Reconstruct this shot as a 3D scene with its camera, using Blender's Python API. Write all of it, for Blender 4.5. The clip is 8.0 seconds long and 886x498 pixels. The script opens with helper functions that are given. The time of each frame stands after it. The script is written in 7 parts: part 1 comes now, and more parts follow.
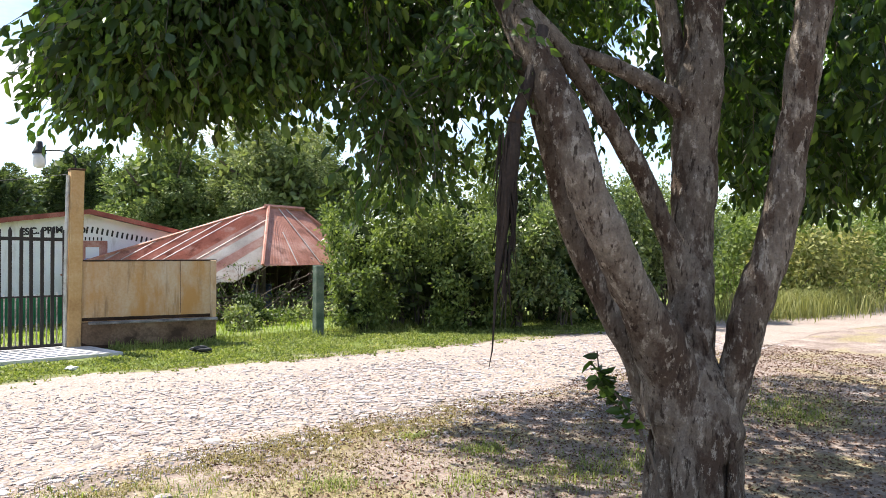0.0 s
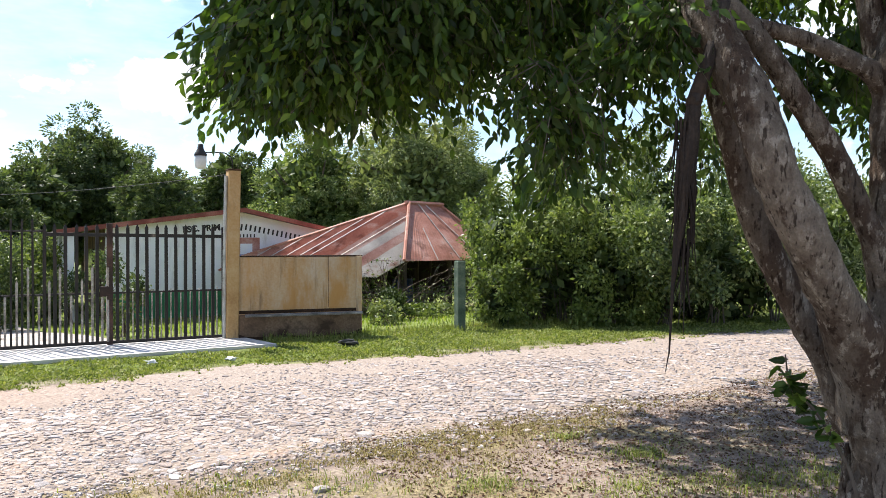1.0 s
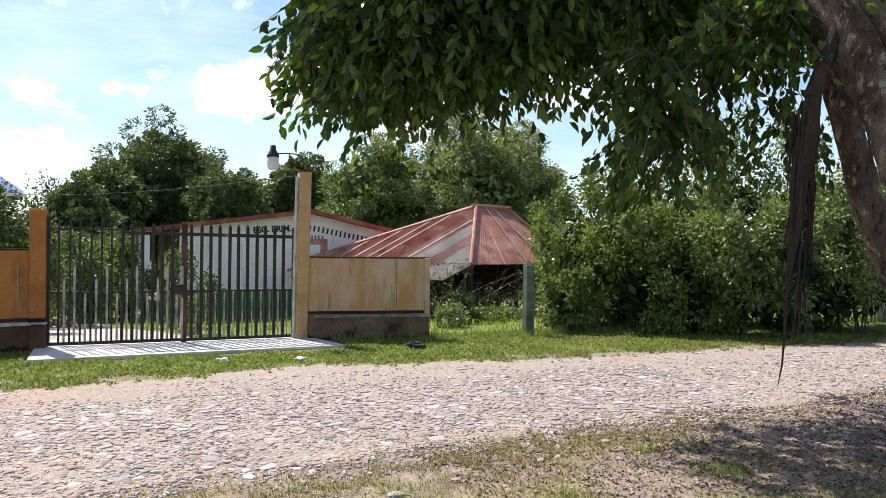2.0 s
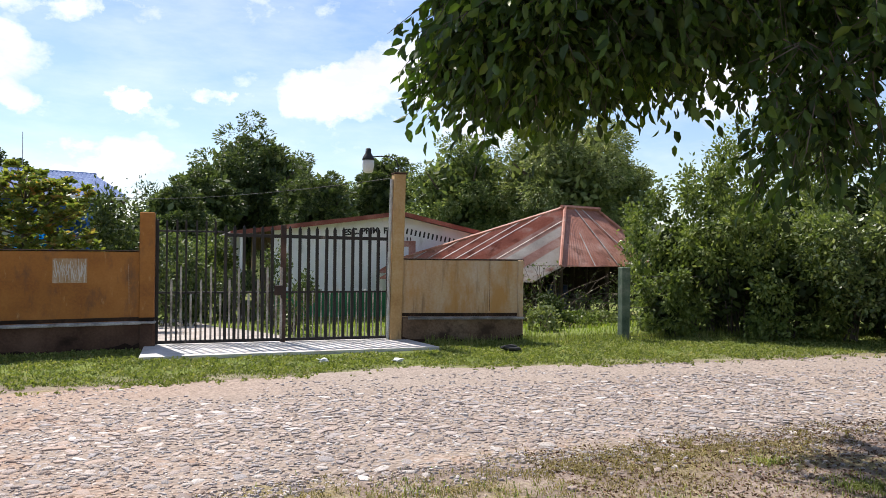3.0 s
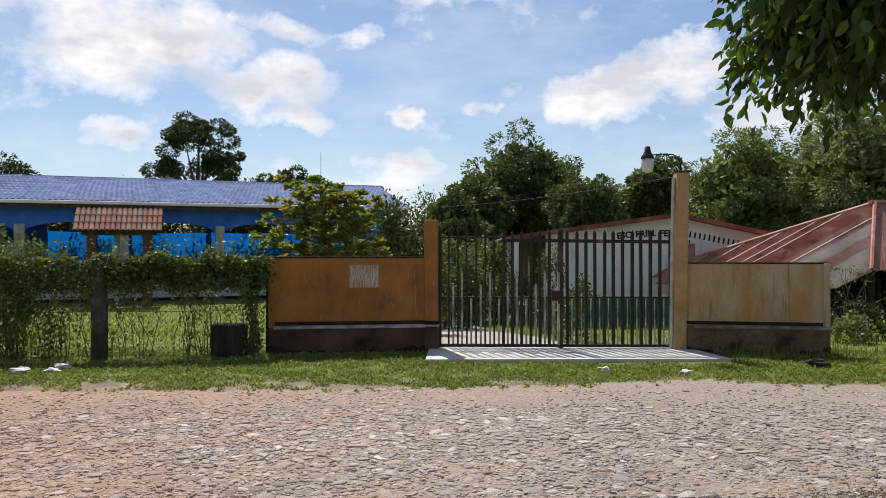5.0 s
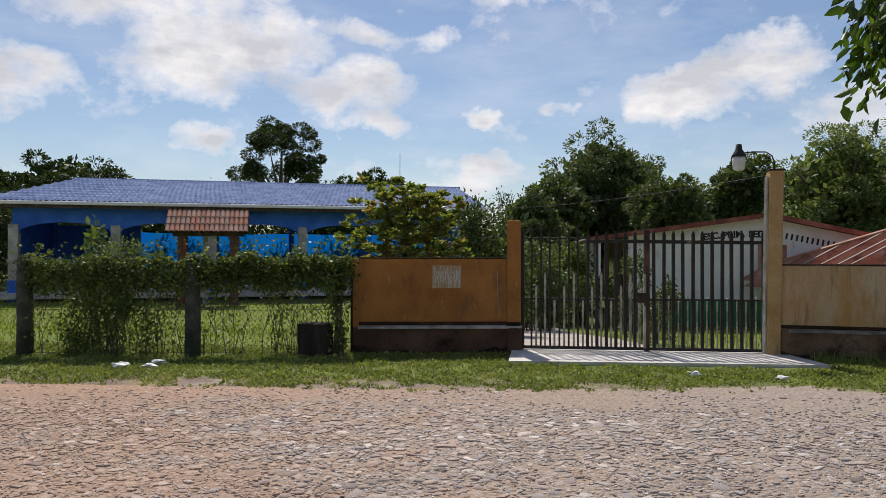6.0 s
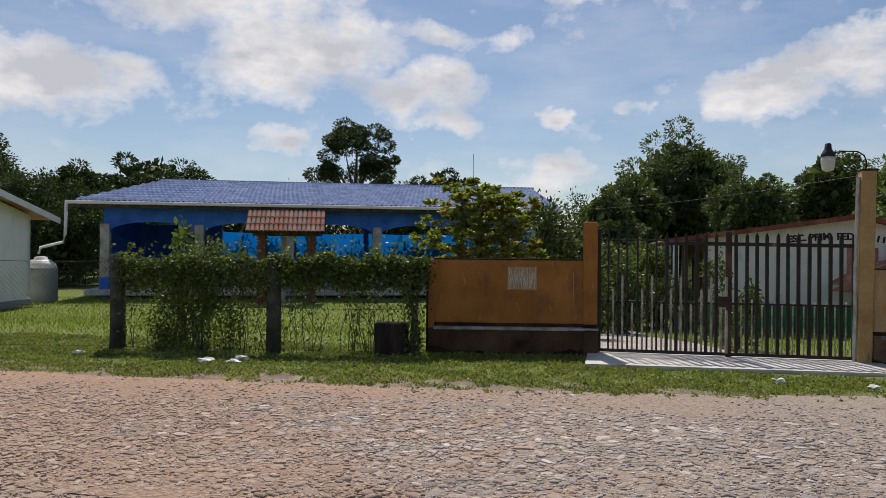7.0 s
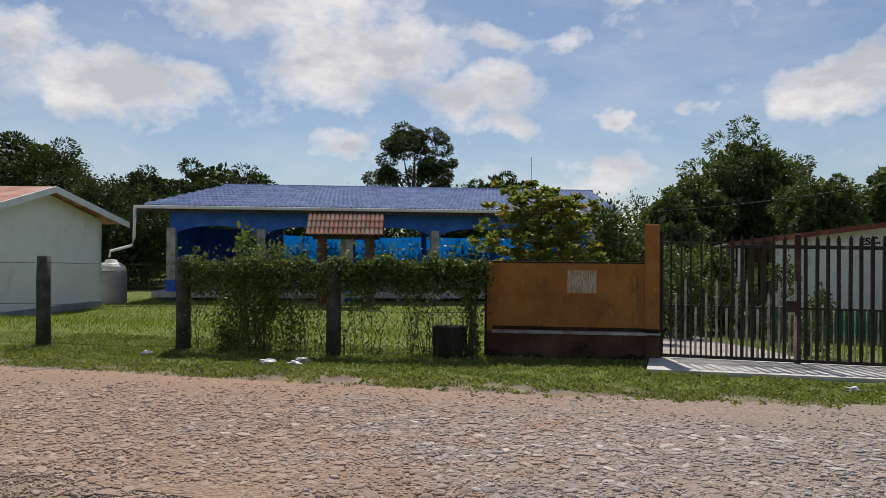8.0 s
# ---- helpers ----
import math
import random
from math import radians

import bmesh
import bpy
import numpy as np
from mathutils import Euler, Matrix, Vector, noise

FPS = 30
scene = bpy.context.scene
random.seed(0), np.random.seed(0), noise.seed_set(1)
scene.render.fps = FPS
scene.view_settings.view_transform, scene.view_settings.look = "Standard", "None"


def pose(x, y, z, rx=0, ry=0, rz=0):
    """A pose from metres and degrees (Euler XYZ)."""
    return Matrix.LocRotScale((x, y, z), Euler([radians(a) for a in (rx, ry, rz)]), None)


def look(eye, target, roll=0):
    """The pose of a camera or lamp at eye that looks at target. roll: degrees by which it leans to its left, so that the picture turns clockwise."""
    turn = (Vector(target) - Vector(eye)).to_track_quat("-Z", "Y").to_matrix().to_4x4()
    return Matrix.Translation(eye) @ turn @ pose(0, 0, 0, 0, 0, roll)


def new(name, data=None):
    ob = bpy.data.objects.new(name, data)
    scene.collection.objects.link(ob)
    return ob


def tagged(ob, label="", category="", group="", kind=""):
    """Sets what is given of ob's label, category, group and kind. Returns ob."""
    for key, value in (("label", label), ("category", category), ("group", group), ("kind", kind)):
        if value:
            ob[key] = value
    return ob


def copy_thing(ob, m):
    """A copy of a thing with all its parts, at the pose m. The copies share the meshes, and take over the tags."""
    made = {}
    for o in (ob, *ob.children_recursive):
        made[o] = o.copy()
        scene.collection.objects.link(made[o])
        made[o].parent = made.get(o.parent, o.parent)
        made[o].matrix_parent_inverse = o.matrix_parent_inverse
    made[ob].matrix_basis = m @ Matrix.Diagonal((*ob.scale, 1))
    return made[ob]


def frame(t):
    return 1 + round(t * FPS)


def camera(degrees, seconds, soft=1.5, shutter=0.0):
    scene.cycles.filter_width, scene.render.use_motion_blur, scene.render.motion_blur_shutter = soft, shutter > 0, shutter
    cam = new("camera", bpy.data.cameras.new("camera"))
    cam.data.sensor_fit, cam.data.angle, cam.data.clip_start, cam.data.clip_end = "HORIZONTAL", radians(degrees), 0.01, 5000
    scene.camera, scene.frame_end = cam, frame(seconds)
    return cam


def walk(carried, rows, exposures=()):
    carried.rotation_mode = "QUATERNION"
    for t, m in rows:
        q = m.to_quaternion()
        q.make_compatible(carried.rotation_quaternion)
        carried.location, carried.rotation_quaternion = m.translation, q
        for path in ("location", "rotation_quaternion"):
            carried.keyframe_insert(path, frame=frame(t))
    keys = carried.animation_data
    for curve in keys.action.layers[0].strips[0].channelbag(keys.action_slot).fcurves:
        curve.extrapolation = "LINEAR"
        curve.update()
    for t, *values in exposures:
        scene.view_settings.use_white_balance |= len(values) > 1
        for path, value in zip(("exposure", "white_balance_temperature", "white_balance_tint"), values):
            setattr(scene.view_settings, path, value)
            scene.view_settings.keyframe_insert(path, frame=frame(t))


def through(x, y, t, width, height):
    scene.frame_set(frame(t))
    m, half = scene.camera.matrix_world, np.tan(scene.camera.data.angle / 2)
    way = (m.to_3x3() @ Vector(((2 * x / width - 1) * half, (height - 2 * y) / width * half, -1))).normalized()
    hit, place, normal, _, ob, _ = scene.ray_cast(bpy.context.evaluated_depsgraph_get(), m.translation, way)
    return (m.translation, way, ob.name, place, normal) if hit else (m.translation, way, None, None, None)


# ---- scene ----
cam = camera(59.8, 8.0, soft=0.75)
PATH = [
    (0, (0.414, -0.455, 1.612), (1.663, 1.107, 1.613), 0.2),
    (0.5, (0.383, -0.371, 1.604), (1.457, 1.316, 1.596), 0.0),
    (1, (0.391, -0.257, 1.609), (1.351, 1.498, 1.597), -0.1),
    (1.2, (0.389, -0.217, 1.610), (1.324, 1.551, 1.600), 0.0),
    (2.3, (0.321, -0.034, 1.588), (1.086, 1.814, 1.585), 0.85),
    (2.5, (0.275, -0.014, 1.594), (1.008, 1.847, 1.590), 0.9),
    (3, (0.159, 0.079, 1.597), (0.782, 1.980, 1.596), 0.7),
    (3.5, (0.095, 0.148, 1.585), (0.523, 2.102, 1.586), 0.4),
    (4, (0.081, 0.293, 1.581), (0.314, 2.279, 1.584), 0.2),
    (4.5, (0.071, 0.383, 1.588), (0.176, 2.381, 1.593), 0.1),
    (5, (0.027, 0.422, 1.590), (-0.023, 2.421, 1.597), 0.0),
    (5.2, (0.007, 0.447, 1.582), (-0.095, 2.444, 1.590), 0.0),
    (6.5, (-0.116, 0.426, 1.582), (-0.446, 2.398, 1.592), 0.3),
    (7, (-0.132, 0.398, 1.593), (-0.562, 2.352, 1.603), 0.5),
    (7.5, (-0.143, 0.412, 1.593), (-0.651, 2.346, 1.606), 0.4),
    (8, (-0.153, 0.423, 1.593), (-0.727, 2.339, 1.610), 0.5),
]
EXPOSURES = [(0, 1.36, 6400, 12), (0.5, 1.26, 6400, 12), (1, 1.08, 6400, 12), (2.5, 0.70, 6450, 14), (3.5, 0.48, 6550, 14), (4.5, 0.22, 6650, 13), (5.2, 0.07, 6650, 13), (6.5, -0.19, 6700, 13), (8, -0.30, 6700, 12.5)]
walk(cam, [(t, look(eye, target, roll)) for t, eye, target, roll in PATH], EXPOSURES)

# ---- world and sun ----
SUN_AZ, SUN_EL = math.atan2(-0.32, 0.95), radians(57)
TO_SUN = Vector((math.sin(SUN_AZ) * math.cos(SUN_EL), math.cos(SUN_AZ) * math.cos(SUN_EL), math.sin(SUN_EL)))

sun = new("sun", bpy.data.lights.new("sun", "SUN"))
sun.data.energy, sun.data.angle, sun.data.color = 5.0, radians(0.55), (1.0, 0.95, 0.87)
sun.matrix_world = look(TO_SUN * 40, (0, 0, 0))


class Net:
    """A small shorthand for shader nodes."""

    def __init__(self, tree):
        self.t = tree
        tree.nodes.clear()

    def n(self, kind, **kw):
        node = self.t.nodes.new(kind)
        for k, v in kw.items():
            if k.startswith("i_"):
                node.inputs[k[2:].replace("_", " ")].default_value = v
            elif k == "op":
                node.operation = v
            elif k == "dtype":
                node.data_type = v
            elif k == "blend":
                node.blend_type = v
            elif k == "sky":
                node.sky_type = v
        return node

    def link(self, a, b):
        self.t.links.new(a, b)

    def math(self, op, a, b=None, clamp=False):
        m = self.n("ShaderNodeMath", op=op)
        m.use_clamp = clamp
        for k, v in enumerate((a, b)):
            if v is None:
                continue
            if isinstance(v, (int, float)):
                m.inputs[k].default_value = v
            else:
                self.link(v, m.inputs[k])
        return m.outputs[0]

    def noise(self, vec, scale, detail=4.0, rough=0.55):
        m = self.n("ShaderNodeTexNoise", i_Scale=scale, i_Detail=detail, i_Roughness=rough)
        if vec is not None:
            self.link(vec, m.inputs["Vector"])
        return m.outputs["Fac"]

    def ramp(self, fac, stops):
        m = self.n("ShaderNodeValToRGB")
        while len(m.color_ramp.elements) < len(stops):
            m.color_ramp.elements.new(0.5)
        for e, (p, c) in zip(m.color_ramp.elements, stops):
            e.position = p
            e.color = (c, c, c, 1) if isinstance(c, (int, float)) else (*c, 1)
        self.link(fac, m.inputs[0])
        return m.outputs[0]

    def mix(self, fac, a, b, blend="MIX"):
        m = self.n("ShaderNodeMix", dtype="RGBA", blend=blend)
        for sock, v in ((m.inputs[0], fac), (m.inputs[6], a), (m.inputs[7], b)):
            if isinstance(v, (int, float)):
                sock.default_value = v
            elif isinstance(v, tuple):
                sock.default_value = (*v, 1)
            else:
                self.link(v, sock)
        return m.outputs[2]

    def stretch(self, vec, sx, sy, sz):
        m = self.n("ShaderNodeMapping")
        m.inputs["Scale"].default_value = (sx, sy, sz)
        self.link(vec, m.inputs["Vector"])
        return m.outputs[0]


def sky_dir(az, el):
    a, e = radians(az), radians(el)
    return (math.sin(a) * math.cos(e), math.cos(a) * math.cos(e), math.sin(e))


# cumulus clouds: azimuth (clockwise from +y), elevation, half width, half height in degrees, weight
CLOUDS = [
    (-23, 14.5, 8.5, 4.5, 1.0), (-15, 11.5, 6.0, 2.6, 0.9), (-28, 18.5, 12.0, 4.0, 0.9), (-11.5, 9.6, 3.0, 1.3, 0.8),
    (-40, 11.5, 9.0, 3.0, 1.0), (-46, 14.0, 6.0, 2.5, 0.8), (-24.5, 8.2, 3.2, 1.6, 0.9), (-3.5, 10.0, 2.2, 1.0, 0.8),
    (1.0, 10.2, 1.8, 0.8, 0.7), (10.5, 11.0, 5.5, 2.6, 1.0), (15.5, 12.8, 5.0, 2.4, 1.0), (-5, 5.5, 4.5, 1.6, 0.9),
    (-14, 16.0, 4.0, 1.6, 0.7), (-8.5, 16.0, 2.2, 1.8, 0.75), (22, 9.5, 5.0, 3.0, 0.8), (4.5, 5.0, 3.0, 1.2, 0.6),
    (-55, 10.0, 8.0, 3.0, 0.9), (38, 12.0, 9.0, 4.0, 0.8), (60, 14.0, 10.0, 5.0, 0.8), (90, 20.0, 14.0, 6.0, 0.9),
    (-90, 18.0, 14.0, 6.0, 0.9), (150, 25.0, 16.0, 7.0, 0.9), (-140, 30.0, 16.0, 7.0, 0.9), (-1, 17.5, 5.0, 1.2, 0.5),
]

world = bpy.data.worlds.new("sky")
scene.world = world
world.use_nodes = True
w = Net(world.node_tree)
sky = w.n("ShaderNodeTexSky", sky="NISHITA")
sky.sun_disc, sky.sun_elevation, sky.sun_rotation = False, SUN_EL, SUN_AZ
sky.air_density, sky.dust_density, sky.ozone_density = 1.0, 0.5, 3.4
raw = w.n("ShaderNodeTexCoord").outputs["Generated"]
swirl = w.n("ShaderNodeTexNoise", i_Scale=7.0, i_Detail=8.0, i_Roughness=0.62)
w.link(w.stretch(raw, 1, 1, 1.3), swirl.inputs["Vector"])
shift = w.n("ShaderNodeVectorMath", op="MULTIPLY_ADD")
shift.inputs[1].default_value, shift.inputs[2].default_value = (0.17, 0.17, 0.13), (-0.085, -0.085, -0.065)
w.link(swirl.outputs["Color"], shift.inputs[0])
warp = w.n("ShaderNodeVectorMath", op="ADD")
w.link(raw, warp.inputs[0])
w.link(shift.outputs[0], warp.inputs[1])
co = warp.outputs[0]
fluff = w.noise(w.stretch(raw, 1, 1, 1.5), 14.0, 9.0, 0.62)
lumps = w.noise(w.stretch(raw, 1, 1, 1.6), 40.0, 5.0, 0.6)
total = None
for az, el, hw, hh, weight in CLOUDS:
    d = sky_dir(az, el)
    side = (math.cos(radians(az)), -math.sin(radians(az)), 0.0)
    up = (-math.sin(radians(az)) * math.sin(radians(el)), -math.cos(radians(az)) * math.sin(radians(el)), math.cos(radians(el)))
    terms = []
    for axis, half in ((side, hw), (up, hh)):
        dot = w.n("ShaderNodeVectorMath", op="DOT_PRODUCT")
        dot.inputs[1].default_value = axis
        w.link(co, dot.inputs[0])
        terms.append(w.math("POWER", w.math("ABSOLUTE", w.math("DIVIDE", dot.outputs["Value"], math.sin(radians(half)))), 2.0))
    front = w.n("ShaderNodeVectorMath", op="DOT_PRODUCT")
    front.inputs[1].default_value = d
    w.link(co, front.inputs[0])
    blob = w.math("MULTIPLY", w.math("SUBTRACT", 1.0, w.math("ADD", terms[0], terms[1]), clamp=True), weight)
    blob = w.math("MULTIPLY", blob, w.math("GREATER_THAN", front.outputs["Value"], 0.3))
    total = blob if total is None else w.math("MAXIMUM", total, blob)
density = w.math("ADD", w.math("MULTIPLY", total, 0.46), w.math("ADD", w.math("MULTIPLY", fluff, 0.86), w.math("MULTIPLY", lumps, 0.26)))
cover = w.ramp(density, [(0.63, 0.0), (0.77, 0.42), (0.95, 1.0)])
folds = w.noise(w.stretch(raw, 1, 1, 2.4), 11.0, 6.0, 0.55)
belly = w.ramp(w.math("ADD", w.math("MULTIPLY", density, 0.55), w.math("MULTIPLY", folds, 0.75)), [(0.74, (1.0, 1.0, 1.0)), (1.12, (0.62, 0.655, 0.71))])
wisp = w.ramp(w.noise(w.stretch(raw, 1, 1, 3.5), 5.0, 7.0, 0.62), [(0.42, 0.0), (0.80, 0.28)])
bright = w.mix(1.0, belly, (10.2, 10.2, 10.3), "MULTIPLY")
tone = w.mix(w.math("MAXIMUM", cover, wisp), sky.outputs[0], bright)
back = w.n("ShaderNodeBackground", i_Strength=0.10)
w.link(tone, back.inputs["Color"])
w.link(back.outputs[0], w.n("ShaderNodeOutputWorld").inputs["Surface"])


# ---- materials ----
def surface(name, tones, scale=3.0, fine=40.0, rough=0.8, bump=0.3, metal=0.0, streak=(1, 1, 1), stain=None, spots=None, isle=0.0,
            per_object=0.0, spec=0.4, coords="Object", bump_scale=None):
    """A weathered opaque surface: three tones by coarse and fine noise, with optional stains and spots (colour, amount, scale)."""
    m = bpy.data.materials.new(name)
    m.use_nodes = True
    t = Net(m.node_tree)
    co = t.n("ShaderNodeTexCoord").outputs[coords]
    vec = t.stretch(co, *streak)
    coarse, small = t.noise(vec, scale, 5.0), t.noise(co, fine, 3.0)
    mixed = t.math("ADD", t.math("MULTIPLY", coarse, 0.7), t.math("MULTIPLY", small, 0.3))
    col = t.ramp(mixed, [(0.34, tones[0]), (0.5, tones[1]), (0.66, tones[2])])
    if isle or per_object:
        src = t.n("ShaderNodeNewGeometry").outputs["Random Per Island"] if isle else t.n("ShaderNodeObjectInfo").outputs["Random"]
        hsv = t.n("ShaderNodeHueSaturation")
        amount = isle or per_object
        t.link(t.math("ADD", t.math("MULTIPLY", src, amount), 1.0 - amount / 2), hsv.inputs["Value"])
        t.link(t.math("ADD", t.math("MULTIPLY", t.math("FRACT", t.math("MULTIPLY", src, 7.31)), amount * 1.1), 1.0 - amount * 0.6), hsv.inputs["Saturation"])
        t.link(col, hsv.inputs["Color"])
        col = hsv.outputs[0]
    for extra in (stain, spots):
        if extra:
            colour, amount, sc, st = extra
            f = t.ramp(t.noise(t.stretch(co, *st), sc, 6.0, 0.65), [(0.66 - amount * 0.35, 0.0), (0.78 - amount * 0.3, 1.0)])
            col = t.mix(t.math("MULTIPLY", f, 0.85), col, colour)
    bsdf = t.n("ShaderNodeBsdfPrincipled", i_Roughness=rough, i_Metallic=metal)
    bsdf.inputs["Specular IOR Level"].default_value = spec
    t.link(col, bsdf.inputs["Base Color"])
    t.link(t.math("ADD", t.math("MULTIPLY", small, 0.25), rough - 0.12), bsdf.inputs["Roughness"])
    if bump:
        b = t.n("ShaderNodeBump", i_Strength=bump, i_Distance=0.02)
        t.link(t.math("ADD", t.noise(vec, bump_scale or fine * 0.6, 6.0, 0.6), t.math("MULTIPLY", coarse, 0.6)), b.inputs["Height"])
        t.link(b.outputs[0], bsdf.inputs["Normal"])
    t.link(bsdf.outputs[0], t.n("ShaderNodeOutputMaterial").inputs["Surface"])
    return m


def foliage(name, tones, through=0.35, rough=0.45, patch=0.6, gloss=0.35, tint=(1.5, 1.7, 0.6)):
    """Leaves: colour varied leaf by leaf and branch by branch, light passing through the blade."""
    m = bpy.data.materials.new(name)
    m.use_nodes = True
    t = Net(m.node_tree)
    geo = t.n("ShaderNodeNewGeometry")
    co = t.n("ShaderNodeTexCoord").outputs["Object"]
    r = t.math("ADD", t.math("MULTIPLY", geo.outputs["Random Per Island"], 0.6), t.math("MULTIPLY", t.noise(co, patch, 3.0), 0.55))
    col = t.ramp(r, [(0.22, tones[0]), (0.5, tones[1]), (0.78, tones[2]), (0.93, tones[3] if len(tones) > 3 else tones[2])])
    bsdf = t.n("ShaderNodeBsdfPrincipled", i_Roughness=rough)
    bsdf.inputs["Specular IOR Level"].default_value = gloss
    t.link(col, bsdf.inputs["Base Color"])
    trans = t.n("ShaderNodeBsdfTranslucent")
    t.link(t.mix(1.0, col, tuple(tint), "MULTIPLY"), trans.inputs["Color"])
    mixs = t.n("ShaderNodeMixShader", i_Fac=through)
    t.link(bsdf.outputs[0], mixs.inputs[1])
    t.link(trans.outputs[0], mixs.inputs[2])
    t.link(mixs.outputs[0], t.n("ShaderNodeOutputMaterial").inputs["Surface"])
    return m


def red_earth(t, place):
    """Ragged patches of reddish earth carried onto the road."""
    sep = t.n("ShaderNodeSeparateXYZ")
    t.link(place, sep.inputs[0])
    low_end = t.math("MULTIPLY", t.math("SUBTRACT", 0.5, sep.outputs["X"]), 0.045, clamp=True)
    near_side = t.math("MULTIPLY", t.math("SUBTRACT", 6.2, sep.outputs["Y"]), 0.05, clamp=True)
    spread = t.math("ADD", t.math("MULTIPLY", t.noise(place, 1.3, 6.0, 0.66), 0.7), t.math("MULTIPLY", t.noise(place, 9.0, 4.0, 0.6), 0.3))
    return t.ramp(t.math("ADD", spread, t.math("ADD", low_end, near_side)), [(0.56, 0.0), (0.68, 1.0)])


def stone_material(name, single_stones):
    """Worn river stone: grey, pink, buff and cream stones mixed, dusty and finely grained."""
    m = bpy.data.materials.new(name)
    m.use_nodes = True
    t = Net(m.node_tree)
    co = t.n("ShaderNodeTexCoord").outputs["Object"]
    src = t.n("ShaderNodeObjectInfo").outputs["Random"] if single_stones else t.n("ShaderNodeNewGeometry").outputs["Random Per Island"]
    col = t.ramp(src, [(0.0, (0.24, 0.20, 0.185)), (0.14, (0.37, 0.315, 0.29)), (0.3, (0.47, 0.42, 0.395)), (0.45, (0.37, 0.345, 0.345)), (0.6, (0.53, 0.44, 0.395)), (0.76, (0.43, 0.335, 0.28)), (0.93, (0.66, 0.605, 0.56))])
    veil, grain = t.noise(co, 9.0, 5.0, 0.6), t.noise(co, 70.0, 4.0, 0.65)
    col = t.mix(t.ramp(veil, [(0.48, 0.0), (0.68, 0.35)]), col, (0.41, 0.335, 0.275))
    # red earth trodden over the stones, most along the near side and towards the low end of the road
    place = t.n("ShaderNodeNewGeometry").outputs["Position"]
    col = t.mix(t.math("MULTIPLY", red_earth(t, place), 0.5), col, (0.40, 0.25, 0.16))
    col = t.mix(0.75, col, t.ramp(grain, [(0.3, (0.55, 0.55, 0.55)), (0.7, (1.18, 1.17, 1.16))]), "MULTIPLY")
    sep = t.n("ShaderNodeSeparateXYZ")
    t.link(place, sep.inputs[0])
    col = t.mix(t.math("MULTIPLY", t.math("ADD", sep.outputs["X"], 0.5), 0.3, clamp=True), col, t.mix(1.0, col, (0.82, 0.84, 0.87), "MULTIPLY"))
    bsdf = t.n("ShaderNodeBsdfPrincipled", i_Roughness=0.88)
    bsdf.inputs["Specular IOR Level"].default_value = 0.25
    t.link(col, bsdf.inputs["Base Color"])
    b = t.n("ShaderNodeBump", i_Strength=0.6, i_Distance=0.012)
    t.link(t.math("ADD", t.math("MULTIPLY", veil, 0.6), grain), b.inputs["Height"])
    t.link(b.outputs[0], bsdf.inputs["Normal"])
    t.link(bsdf.outputs[0], t.n("ShaderNodeOutputMaterial").inputs["Surface"])
    return m


def bark_material():
    """Smooth grey bark with brown blotches, pale lichen flakes, dark pits and fine upright cracks."""
    m = bpy.data.materials.new("mottled_grey_bark")
    m.use_nodes = True
    t = Net(m.node_tree)
    co = t.n("ShaderNodeTexCoord").outputs["Object"]
    along = t.stretch(co, 1, 1, 0.55)
    broad, blotch, flake = t.noise(co, 2.2, 4.0), t.noise(along, 8.0, 6.0, 0.68), t.noise(along, 23.0, 6.0, 0.7)
    grain, crack = t.noise(co, 95.0, 4.0, 0.65), t.noise(t.stretch(co, 1, 1, 0.22), 46.0, 5.0, 0.62)
    col = t.ramp(t.math("ADD", t.math("MULTIPLY", broad, 0.55), t.math("MULTIPLY", flake, 0.45)),
                 [(0.36, (0.095, 0.077, 0.062)), (0.49, (0.175, 0.152, 0.127)), (0.60, (0.285, 0.26, 0.225))])
    col = t.mix(t.ramp(t.noise(along, 5.4, 6.0, 0.68), [(0.505, 0.0), (0.56, 0.8)]), col, (0.074, 0.050, 0.037))
    col = t.mix(t.ramp(flake, [(0.565, 0.0), (0.605, 0.8)]), col, (0.40, 0.38, 0.335))
    col = t.mix(t.ramp(crack, [(0.36, 0.85), (0.44, 0.0)]), col, (0.030, 0.021, 0.016))
    col = t.mix(0.5, col, t.ramp(grain, [(0.3, (0.35, 0.35, 0.35)), (0.7, (1.0, 1.0, 1.0))]), "MULTIPLY")
    bsdf = t.n("ShaderNodeBsdfPrincipled", i_Roughness=0.95)
    bsdf.inputs["Specular IOR Level"].default_value = 0.15
    t.link(t.mix(1.0, col, (0.98, 0.92, 0.86), "MULTIPLY"), bsdf.inputs["Base Color"])
    b = t.n("ShaderNodeBump", i_Strength=1.0, i_Distance=0.035)
    t.link(t.math("ADD", t.math("ADD", t.math("MULTIPLY", blotch, 0.7), t.math("MULTIPLY", crack, 0.5)), t.math("ADD", t.math("MULTIPLY", flake, 0.5), t.math("MULTIPLY", grain, 0.2))), b.inputs["Height"])
    t.link(b.outputs[0], bsdf.inputs["Normal"])
    t.link(bsdf.outputs[0], t.n("ShaderNodeOutputMaterial").inputs["Surface"])
    return m


